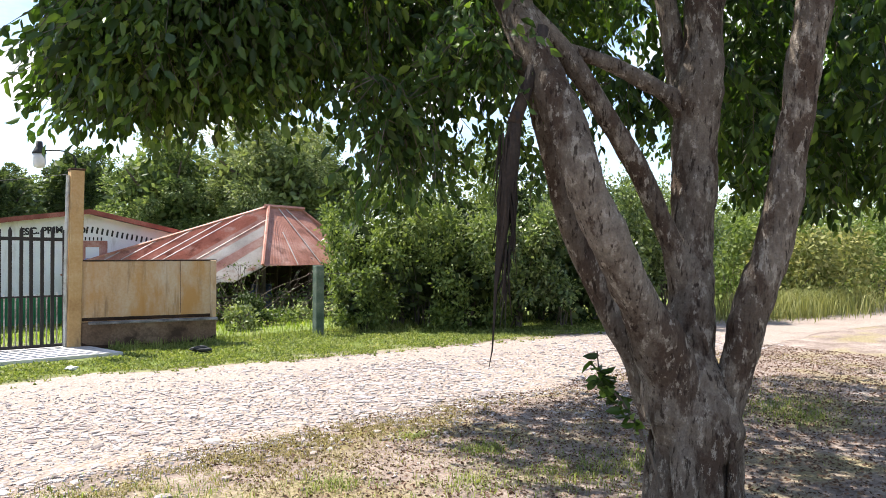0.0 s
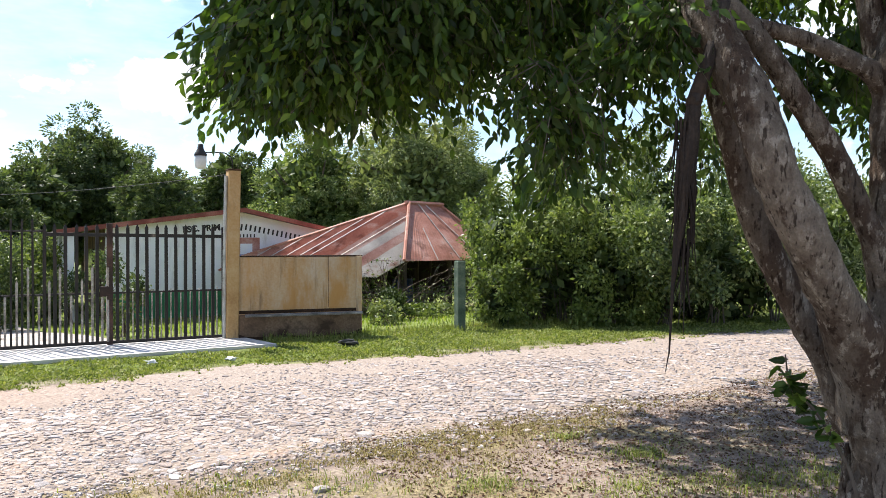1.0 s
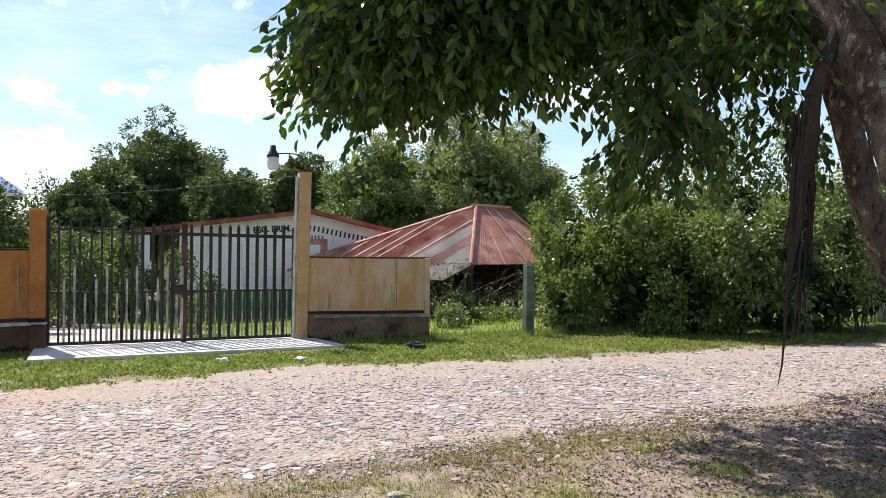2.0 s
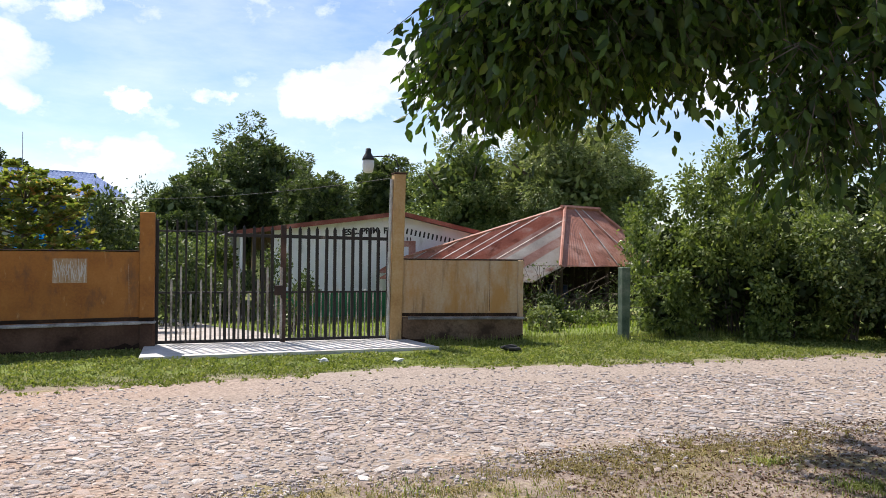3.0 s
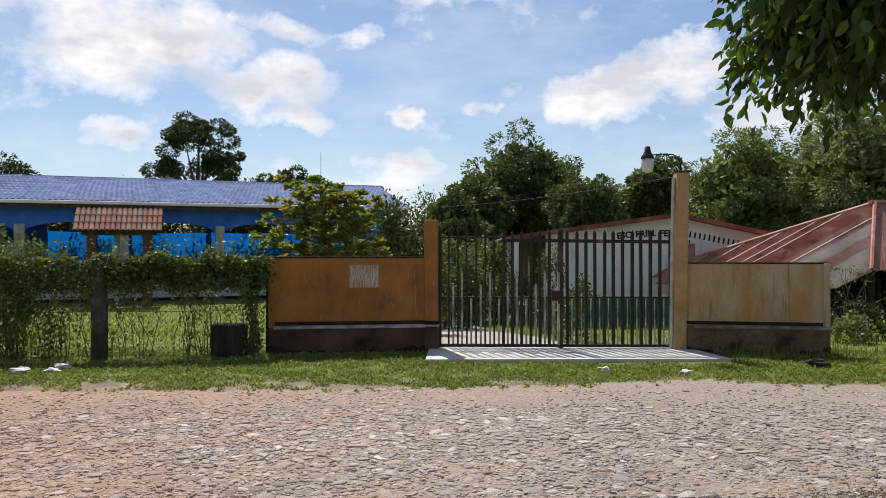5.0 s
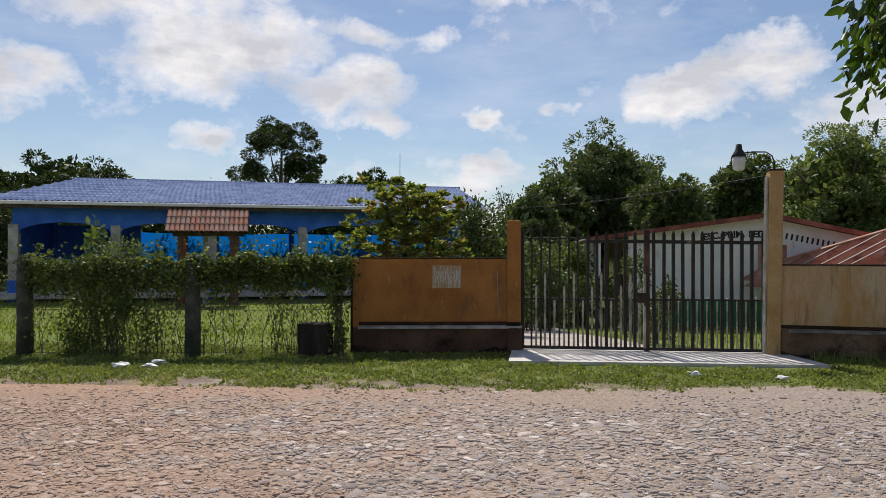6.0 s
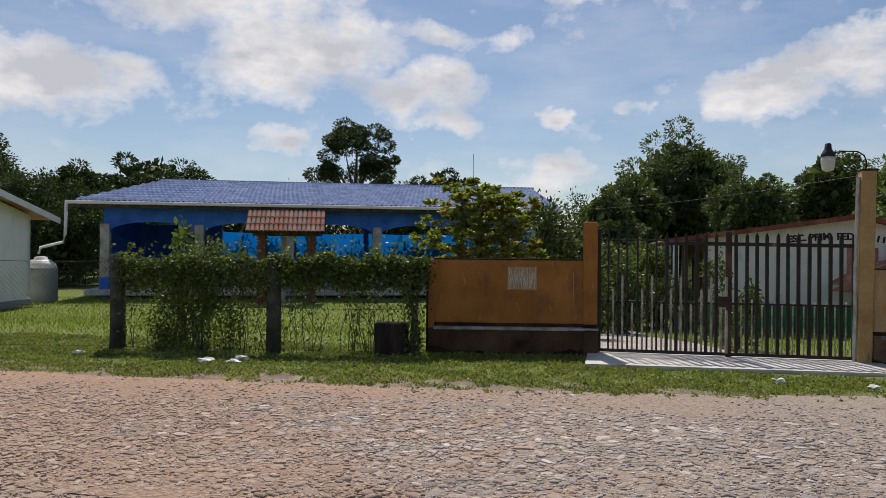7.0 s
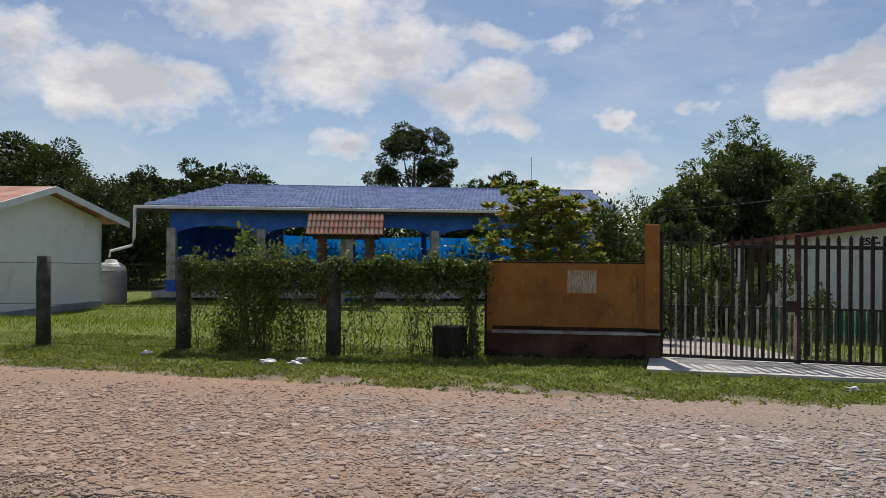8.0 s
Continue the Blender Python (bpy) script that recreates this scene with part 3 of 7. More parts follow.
# ---- mesh helpers ----
class Geo:
    """Vertices and faces gathered for one mesh."""

    def __init__(self):
        self.v, self.f = [], []

    def add(self, verts, faces):
        k = len(self.v)
        self.v += [tuple(p) for p in verts]
        self.f += [tuple(i + k for i in f) for f in faces]
        return self

    def box(self, c, s, bevel=0.0, turn=0.0, lean=None):
        """A chamfered box: centre, full size, chamfer, turn about z."""
        bm = bmesh.new()
        bmesh.ops.create_cube(bm, size=1.0, matrix=Matrix.Diagonal((*s, 1)))
        if bevel:
            bmesh.ops.bevel(bm, geom=bm.edges[:], offset=bevel, segments=1, affect="EDGES")
        m = Matrix.Translation(c) @ Matrix.Rotation(turn, 4, "Z")
        if lean is not None:
            m = m @ lean
        bm.transform(m)
        bm.verts.index_update()
        self.add([p.co for p in bm.verts], [[p.index for p in f.verts] for f in bm.faces])
        bm.free()
        return self

    def tube(self, path, radii, sides=8, caps=True, wobble=0.0, seed=0):
        """A round tube along points, one radius a point; wobble makes the section uneven."""
        rnd = random.Random(seed)
        pts = [Vector(p) for p in path]
        k = len(self.v)
        ref = Vector((0.31, 0.17, 0.93)).normalized()
        bumps = [1 + wobble * (rnd.random() - 0.5) * 2 for _ in range(sides)]
        for i, p in enumerate(pts):
            d = (pts[min(i + 1, len(pts) - 1)] - pts[max(i - 1, 0)]).normalized()
            a = d.cross(ref if abs(d.dot(ref)) < 0.9 else Vector((1, 0, 0))).normalized()
            b = d.cross(a)
            for s in range(sides):
                w_ = 2 * math.pi * s / sides
                r = radii[i] * (bumps[s] + wobble * 0.5 * (rnd.random() - 0.5))
                self.v.append(tuple(p + (a * math.cos(w_) + b * math.sin(w_)) * r))
        for i in range(len(pts) - 1):
            for s in range(sides):
                n = (s + 1) % sides
                self.f.append((k + i * sides + s, k + i * sides + n, k + (i + 1) * sides + n, k + (i + 1) * sides + s))
        if caps:
            self.f.append(tuple(k + s for s in range(sides))[::-1])
            self.f.append(tuple(k + (len(pts) - 1) * sides + s for s in range(sides)))
        return self

    def lathe(self, profile, sides=16, at=(0, 0, 0)):
        """A turned shape: (radius, height) pairs round the z axis."""
        k = len(self.v)
        for r, z in profile:
            for s in range(sides):
                w_ = 2 * math.pi * s / sides
                self.v.append((at[0] + r * math.cos(w_), at[1] + r * math.sin(w_), at[2] + z))
        for i in range(len(profile) - 1):
            for s in range(sides):
                n = (s + 1) % sides
                self.f.append((k + i * sides + s, k + i * sides + n, k + (i + 1) * sides + n, k + (i + 1) * sides + s))
        self.f.append(tuple(k + s for s in range(sides))[::-1])
        self.f.append(tuple(k + (len(profile) - 1) * sides + s for s in range(sides)))
        return self

    def prism(self, outline, thick):
        """A plate: a planar outline of 3D points pushed along thick."""
        n, t = len(outline), Vector(thick)
        a = [Vector(p) for p in outline]
        faces = [tuple(range(n))[::-1], tuple(range(n, 2 * n))] + [(i, (i + 1) % n, n + (i + 1) % n, n + i) for i in range(n)]
        return self.add(a + [p + t for p in a], faces)

    def mesh(self, name, smooth=False):
        me = bpy.data.meshes.new(name)
        me.from_pydata(self.v, [], self.f)
        me.update()
        if smooth:
            me.polygons.foreach_set("use_smooth", [True] * len(me.polygons))
        return me


def thing(name, at, label, category, turn=0.0, group="", kind=""):
    """A top-level Empty at a thing's base."""
    ob = new(name)
    ob.empty_display_size = 0.1
    ob.matrix_world = Matrix.Translation(at) @ Matrix.Rotation(turn, 4, "Z")
    return tagged(ob, label, category, group, kind)


def part(name, geo, material, parent=None, label="", smooth=False):
    """One mesh object, a part of a thing or of a part; coordinates are the thing's own."""
    me = geo if isinstance(geo, bpy.types.Mesh) else geo.mesh(name, smooth)
    if not me.materials:
        me.materials.append(material)
    ob = new(name, me)
    if parent is not None:
        ob.parent = parent
    return tagged(ob, label)


def single(name, geo, material, label, category, group="", kind="", smooth=False):
    """A thing made of one mesh, in world coordinates."""
    return tagged(part(name, geo, material, None, "", smooth), label, category, group, kind)


RNG = np.random.default_rng(11)


def unit(a):
    return a / np.maximum(np.linalg.norm(a, axis=1, keepdims=True), 1e-9)


def leaf_mesh(name, pos, along, length, width, fold=0.25, simple=False, rng=RNG):
    """A mesh of leaves: base points, directions, lengths and widths; folded blades, or plain diamonds."""
    n = len(pos)
    along = unit(along)
    side = unit(np.cross(along, unit(rng.normal(size=(n, 3)))))
    up = np.cross(side, along)
    L, W = np.asarray(length).reshape(-1, 1), np.asarray(width).reshape(-1, 1)
    tip = pos + along * L - up * L * 0.12
    if simple:
        mid = pos + along * L * 0.45
        v = np.stack([pos, mid + side * W * 0.5, tip, mid - side * W * 0.5], 1).reshape(-1, 3)
        loops, per, k = np.arange(4 * n, dtype=np.int32), 4, n
    else:
        a, b = pos + along * L * 0.3 + up * W * fold, pos + along * L * 0.68 + up * W * fold * 0.8
        v = np.stack([pos, a + side * W * 0.5, b + side * W * 0.4, tip, b - side * W * 0.4, a - side * W * 0.5], 1).reshape(-1, 3)
        base = (np.arange(n, dtype=np.int32) * 6)[:, None]
        loops, per, k = (base + np.array([0, 3, 2, 1, 0, 5, 4, 3], dtype=np.int32)).reshape(-1), 4, 2 * n
    me = bpy.data.meshes.new(name)
    me.vertices.add(len(v))
    me.vertices.foreach_set("co", v.astype(np.float32).reshape(-1))
    me.loops.add(len(loops))
    me.loops.foreach_set("vertex_index", loops)
    me.polygons.add(k)
    me.polygons.foreach_set("loop_start", np.arange(k, dtype=np.int32) * per)
    me.update(calc_edges=True)
    me.validate()
    return me


def blade_mesh(name, pos, height, width, lean=0.5, rng=RNG):
    """Upright grass blades, each a bent strip of a quad and a tip."""
    n = len(pos)
    w_ = rng.uniform(0, 2 * np.pi, n)
    side = np.stack([np.cos(w_), np.sin(w_), 0 * w_], 1)
    out = np.stack([-np.sin(w_), np.cos(w_), 0 * w_], 1) * rng.uniform(-1, 1, (n, 1))
    h, w2 = np.asarray(height).reshape(-1, 1), np.asarray(width).reshape(-1, 1)
    z = np.array([[0, 0, 1.0]])
    mid = pos + z * h * 0.55 + out * h * lean * 0.3
    tip = pos + z * h * (1 - 0.3 * lean) + out * h * lean
    v = np.stack([pos - side * w2 * 0.5, pos + side * w2 * 0.5, mid + side * w2 * 0.38, mid - side * w2 * 0.38, tip], 1).reshape(-1, 3)
    base = (np.arange(n, dtype=np.int32) * 5)[:, None]
    quads = base + np.array([0, 1, 2, 3], dtype=np.int32)
    tris = base + np.array([3, 2, 4], dtype=np.int32)
    loops = np.concatenate([quads, tris], 1).reshape(-1)
    starts = np.stack([np.arange(n) * 7, np.arange(n) * 7 + 4], 1).reshape(-1).astype(np.int32)
    me = bpy.data.meshes.new(name)
    me.vertices.add(len(v))
    me.vertices.foreach_set("co", v.astype(np.float32).reshape(-1))
    me.loops.add(len(loops))
    me.loops.foreach_set("vertex_index", loops.astype(np.int32))
    me.polygons.add(2 * n)
    me.polygons.foreach_set("loop_start", starts)
    me.update(calc_edges=True)
    me.validate()
    return me


# ---- ground and road ----
def smooth01(a):
    a = min(max(a, 0.0), 1.0)
    return a * a * (3 - 2 * a)


def ground_z(x, y):
    """The school yard lies a little lower than the road; the road is flat."""
    z = -0.35 * smooth01((y - 13.3) / 7.0)
    if 4.9 < y < 9.6:
        return z
    return z + 0.02 * (noise.noise(Vector((x * 0.7, y * 0.7, 0))))


def pick(table, x):
    """A value between the rows of (x, value)."""
    for (a, p), (b, q) in zip(table, table[1:]):
        if x <= b:
            return p + (q - p) * max(0.0, (x - a)) / (b - a)
    return table[-1][1]


NEAR_EDGE = [(-600, 4.0), (-60, 4.4), (-8, 4.6), (-2, 4.9), (2, 5.55), (3.5, 5.6), (6.3, 5.75), (15, 6.6), (40, 7.0), (600, 12.0)]
FAR_EDGE = [(-600, 6.0), (-60, 8.0), (-8, 8.97), (-1.3, 9.27), (1.2, 9.6), (2.9, 10.1), (4.0, 9.75), (5.5, 9.57), (11, 9.35), (17, 9.4), (40, 10.5), (600, 20.0)]


def spaced(near, step, far):
    a = [i * step for i in range(int(near / step) + 1)]
    s = step
    while a[-1] < far:
        s *= 1.35
        a.append(a[-1] + s)
    return [-p for p in a[:0:-1]] + a


xs, ys = spaced(24, 0.6, 2500), [p + 8 for p in spaced(26, 0.5, 2500)]
g = Geo()
g.v = [(x, y, ground_z(x, y)) for y in ys for x in xs]
nx = len(xs)
g.f = [(j * nx + i, j * nx + i + 1, (j + 1) * nx + i + 1, (j + 1) * nx + i) for j in range(len(ys) - 1) for i in range(nx - 1)]
single("ground", g, GROUND, "reddish soil and short green lawn, flat to the horizon", "ground", kind="structure", smooth=True)

g = Geo()
rx = [x for x in spaced(26, 0.35, 600)]
rows = 17
for x in rx:
    a = pick(NEAR_EDGE, x) + 0.22 * noise.noise(Vector((x * 0.8, 3.1, 0))) + 0.12 * noise.noise(Vector((x * 2.7, 1.1, 0)))
    b = pick(FAR_EDGE, x) + 0.14 * noise.noise(Vector((x * 0.9, 7.7, 0))) + 0.10 * noise.noise(Vector((x * 3.3, 9.1, 0)))
    for k in range(rows):
        s = k / (rows - 1)
        y = a + (b - a) * s
        lift = 0.014 + 0.012 * math.sin(math.pi * s) + 0.006 * noise.noise(Vector((x * 1.5, y * 1.5, 4.0)))
        g.v.append((x, y, (0.004 if k in (0, rows - 1) else lift)))
g.f = [(i * rows + k, (i + 1) * rows + k, (i + 1) * rows + k + 1, i * rows + k + 1) for i in range(len(rx) - 1) for k in range(rows - 1)]
road = single("road", g, ROAD, "worn cobbled village road with a sandy strip along the verge", "road", kind="structure", smooth=True)


# ---- roadside wall, pillar and gate ----
GATE_Y = 12.78


def wall_run(name, a, b, height, paint, label, thick=0.16, ledge=0.425, foot=None, lip=None):
    """A low painted wall from a to b (x, y): panel, plinth below, rounded ledge between, end pilaster, thin coping."""
    a, b = Vector((*a, 0)), Vector((*b, 0))
    length, turn = (b - a).length, math.atan2(b.y - a.y, b.x - a.x)
    t = thing(name, a, label, "wall", turn, kind="structure")
    part("panel", Geo().box((length / 2, thick / 2, (height + ledge) / 2), (length, thick, height - ledge), 0.008), paint, t)
    part("plinth", Geo().box((length / 2, thick / 2 - 0.012, ledge / 2 - 0.1), (length + 0.01, thick + 0.05, ledge + 0.2), 0.02), foot or PLINTH, t, "brown plinth with damp stains")
    edge = Geo().prism([(0.10, 0.0, ledge + 0.012), (0.10, -0.085, ledge), (0.10, -0.095, ledge - 0.012), (0.10, -0.09, ledge - 0.034), (0.10, 0.0, ledge - 0.03)], (length - 0.09, 0, 0))
    part("ledge", edge, lip or LEDGE, t, "grey cement ledge")
    # near-black band just above the ledge
    part("ledge_band", Geo().box((length / 2, -0.002, ledge + 0.045), (length - 0.01, 0.012, 0.055), 0.004), DARK_PLASTER, t, "dark band above the ledge")
    # near-black strip along the foot, ragged on top, taller at both ends
    outline = [(0.0, 0.0)] + [(length * k / 24, 0.09 + 0.09 * (noise.noise(Vector((k * 0.55, length * 3, 0))) + 0.5 * noise.noise(Vector((k * 1.7, length, 4)))) + 0.16 * abs(2 * k / 24 - 1) ** 4) for k in range(25)] + [(length, 0.0)]
    part("damp_foot", Geo().prism([(x, -0.052, z * 0.6 - 0.02) for x, z in outline], (0, 0.014, 0)), DARK_PLASTER, t, "black strip with a ragged top along the wall foot")
    part("coping", Geo().box((length / 2, thick / 2, height + 0.014), (length + 0.03, thick + 0.02, 0.022), 0.008), DARK_PLASTER, t)
    return t


wall_left = wall_run("wall_left", (-2.99, 12.28), (-0.57, 12.70), 1.49, ORANGE, "low orange wall with stained brown plinth beside the gate")
part("pilaster", Geo().box((0.045, 0.07, 0.745), (0.13, 0.20, 1.51), 0.014), ORANGE, wall_left, "stained end pilaster")
part("damp_streak", Geo().box((0.0, -0.041, 0.62), (0.035, 0.006, 1.24), 0.002), DARK_PLASTER, wall_left, "black damp streak down the wall end")
part("scrape", Geo().box((2.30, -0.003, 1.0), (0.007, 0.006, 0.6), 0.001, lean=Matrix.Rotation(radians(-1.2), 4, "Y")), PAPER_STAINED, wall_left, "long pale scrape in the paint")
wall_right = wall_run("wall_right", (3.58, 12.72), (5.66, 12.38), 1.40, FADED, "low faded ochre wall with rust-coloured streaks", foot=PLINTH_TAN, lip=LEDGE_DARK)
part("pilaster", Geo().box((2.06, 0.07, 0.70), (0.10, 0.20, 1.42), 0.01), FADED, wall_right)

for x, h in ((1.52, 0.94),):
    part("seam", Geo().box((x, -0.001, 0.50 + h / 2), (0.007, 0.008, h - 0.06)), PLINTH_TAN, wall_right, "thin dark joint in the plaster")
pil = thing("gate_pillar", (-0.47, GATE_Y, 0), "short orange painted gate pillar at the end of a wall", "pillar", kind="structure")
part("shaft", Geo().box((0, 0, 1.0), (0.22, 0.22, 2.2), 0.012), ORANGE, pil)
part("plinth", Geo().box((0, -0.012, 0.11), (0.250, 0.255, 0.60), 0.035), PLINTH, pil, "brown plinth with damp stains")
part("ledge", Geo().box((0, -0.02, 0.415), (0.27, 0.30, 0.032), 0.010), LEDGE, pil, "grey cement ledge")
part("ledge_band", Geo().box((0, -0.006, 0.462), (0.222, 0.232, 0.055), 0.004), DARK_PLASTER, pil, "dark band above the ledge")

pil2 = thing("gate_pillar", (3.47, GATE_Y, 0), "tall ochre painted gate pillar with a lamp bracket", "pillar", kind="structure")
lean = Matrix.Rotation(radians(1.0), 4, "Y")
part("shaft", Geo().box((0.02, 0, 1.41), (0.20, 0.22, 2.88), 0.012, lean=lean), PILLAR_OCHRE, pil2)
part("cap", Geo().box((0.05, 0, 2.86), (0.225, 0.24, 0.03), 0.008), DARK_PLASTER, pil2)
part("pipe", Geo().tube([(-0.125, -0.03, 0.0), (-0.115, -0.03, 1.4), (-0.085, -0.03, 2.76)], [0.03] * 3, 8), PALE_STEEL, pil2, "pale painted steel pipe")


def gate():
    """Two leaves of square bars with rails, a stout middle post, taller thin bars on the first part."""
    t = thing("gate", (-0.35, GATE_Y, 0.06), "closed black iron bar gate with peeling paint on a slab", "gate")
    part("bottom_rail", Geo().box((1.86, 0, 0.03), (3.70, 0.045, 0.05), 0.004), IRON, t)
    part("middle_rail", Geo().box((1.86, 0, 0.80), (3.70, 0.03, 0.03), 0.004), IRON, t)
    part("top_rail", Geo().box((2.38, 0, 1.70), (2.66, 0.045, 0.055), 0.004, lean=Matrix.Rotation(radians(0.6), 4, "Y")), IRON, t)
    part("upper_rail", Geo().box((0.53, 0, 1.76), (1.06, 0.025, 0.025), 0.003), IRON, t)
    part("middle_post", Geo().box((1.945, 0, 0.94), (0.085, 0.085, 1.90), 0.006), RUST_IRON, t, "rusty brown middle post")
    part("hinge_post", Geo().box((0.02, 0, 0.97), (0.05, 0.05, 1.94), 0.005), IRON, t)
    part("hinge_post", Geo().box((3.69, 0, 0.92), (0.05, 0.05, 1.84), 0.005), IRON, t)
    part("lock_box", Geo().box((1.86, -0.035, 0.83), (0.12, 0.05, 0.16), 0.006), RUST_IRON, t, "rusty lock box")

    def bar_mesh(name, h, r):
        return Geo().add([(-r, -r, 0.02), (r, -r, 0.02), (r, r, 0.02), (-r, r, 0.02), (-r, -r, h), (r, -r, h), (r, r, h), (-r, r, h), (0, 0, h + 2.6 * r)],
                         [(3, 2, 1, 0), (0, 1, 5, 4), (1, 2, 6, 5), (2, 3, 7, 6), (3, 0, 4, 7), (4, 5, 8), (5, 6, 8), (6, 7, 8), (7, 4, 8)]).mesh(name)

    thick, thin = bar_mesh("bar", 1.82, 0.024), bar_mesh("thin_bar", 1.91, 0.015)
    short, picket = bar_mesh("short_bar", 0.84, 0.009), bar_mesh("picket", 1.0, 0.016)
    tip = Geo().box((0, 0, 0), (0.028, 0.028, 0.05), 0.006).mesh("tip")
    post_foot = part("post_strip", Geo().box((1.915, -0.008, 0.62), (0.034, 0.085, 1.16), 0.006), PEELED, t, "strip of peeling pale paint on the post")
    part("bolt_plate", Geo().box((1.945, -0.056, 0.80), (0.085, 0.012, 0.20), 0.003), RUST_IRON, post_foot, "rusty red bolt plate")
    x, k = 0.16, 0
    while x < 3.62:
        if abs(x - 1.945) > 0.06:
            bar = part("bar", thin if x < 1.0 else thick, IRON, t)
            bar.location = (x, 0.0, 0.0)
            bar.rotation_euler = (0, radians(0.25 * math.sin(k * 2.3)), 0)
        if abs(x + 0.073 - 1.945) > 0.06 and x < 3.55:
            left_leaf = x < 1.85
            low = part("picket" if left_leaf else "short_bar", picket if left_leaf else short, PEELED, t, "bar with peeling pale paint")
            low.location = (x + 0.073 + 0.006 * math.sin(k * 5.1), 0.0, 0.0)
            low.scale = (1, 1, 0.98 + 0.24 * math.sin(k * 2.1) if left_leaf else 0.96 + 0.05 * math.sin(k * 3.3))
            if not left_leaf and k % 3 != 1:
                white = part("tip", tip, PALE_STEEL, low, "pale painted tip")
                white.location = (0, 0, 0.84)
        x += 0.146
        k += 1
    return t


gate()
g = Geo().prism([(-0.50, 11.42, 0.0), (3.9, 11.62, 0.0), (3.55, 13.3, 0.0), (-0.50, 13.3, 0.0)], (0, 0, 0.052))
single("gate_slab", g, SLAB, "pale concrete slab under the gate", "slab", kind="structure")
g = Geo()
path_rows = [13.32 + 0.4 * k for k in range(21)]
for y in path_rows:
    mid = 0.72 - (y - 13.3) * 0.207
    wide = 1.12 + 0.16 * noise.noise(Vector((3.0, y * 0.9, 1.0)))
    for side in (-1.0, -0.96, 0.0, 0.96, 1.0):
        x = mid + wide * side + 0.10 * noise.noise(Vector((side * 5, y * 1.7, 4.0)))
        g.v.append((x, y, ground_z(x, y) + (-0.03 if abs(side) == 1.0 else 0.03)))
g.f = [(j * 5 + i, j * 5 + i + 1, (j + 1) * 5 + i + 1, (j + 1) * 5 + i) for j in range(len(path_rows) - 1) for i in range(4)]
single("yard_path", g, PATH_SOIL, "pale trodden earth path leading into the yard", "path", kind="structure", smooth=True)

# painted notice on the orange wall: illegible upright strokes
notice = thing("wall_notice", (-1.52, 12.535, 0), "bleached paper notice pasted on the orange wall", "notice", math.atan2(0.42, 2.42))
part("sheet", Geo().box((0, -0.004, 1.205), (0.46, 0.004, 0.36)), PAPER_STAINED, notice)
ink = Geo()
rnd = random.Random(4)
for k in range(34):
    x = -0.205 + k * 0.0124 + rnd.uniform(-0.01, 0.01)
    ink.box((x, -0.008, 1.205 + rnd.uniform(-0.05, 0.05)), (rnd.uniform(0.004, 0.012), 0.003, rnd.uniform(0.08, 0.27)), lean=Matrix.Rotation(radians(rnd.uniform(-16, 16)), 4, "Y"))
part("strokes", ink, PAPER, notice, "whitish scraped upright strokes")

# lamp on the tall pillar
lamp = thing("street_lamp", (3.50, GATE_Y, 2.87), "small yard lamp with a white jar glass on a bent arm", "lamp")
part("arm", Geo().tube([(0, 0, -0.02), (0, 0, 0.13), (-0.03, 0, 0.21), (-0.12, 0, 0.27), (-0.30, 0, 0.275), (-0.46, 0, 0.26)], [0.011] * 6, 8), BLACK, lamp, smooth=True)
part("housing", Geo().lathe([(0.02, 0.42), (0.045, 0.41), (0.05, 0.34), (0.072, 0.30), (0.10, 0.25), (0.104, 0.22)], 16, (-0.52, 0, -0.02)), BLACK, lamp, "dark lamp housing", True)
part("glass", Geo().lathe([(0.096, 0.218), (0.100, 0.15), (0.092, 0.07), (0.080, 0.02), (0.03, 0.0)], 16, (-0.52, 0, -0.02)), LAMP_GLASS, lamp, "frosted white glass", True)


def sag(a, b, drop, n=14):
    a, b = Vector(a), Vector(b)
    return [a.lerp(b, k / n) - Vector((0, 0, drop * 4 * (k / n) * (1 - k / n))) for k in range(n + 1)]


single("power_cable", Geo().tube(sag((3.5, 12.85, 2.80), (-5.2, 33.5, 3.7), 0.35), [0.006] * 15, 6), BLACK, "thin black power cable strung from the pillar to a house", "cable")


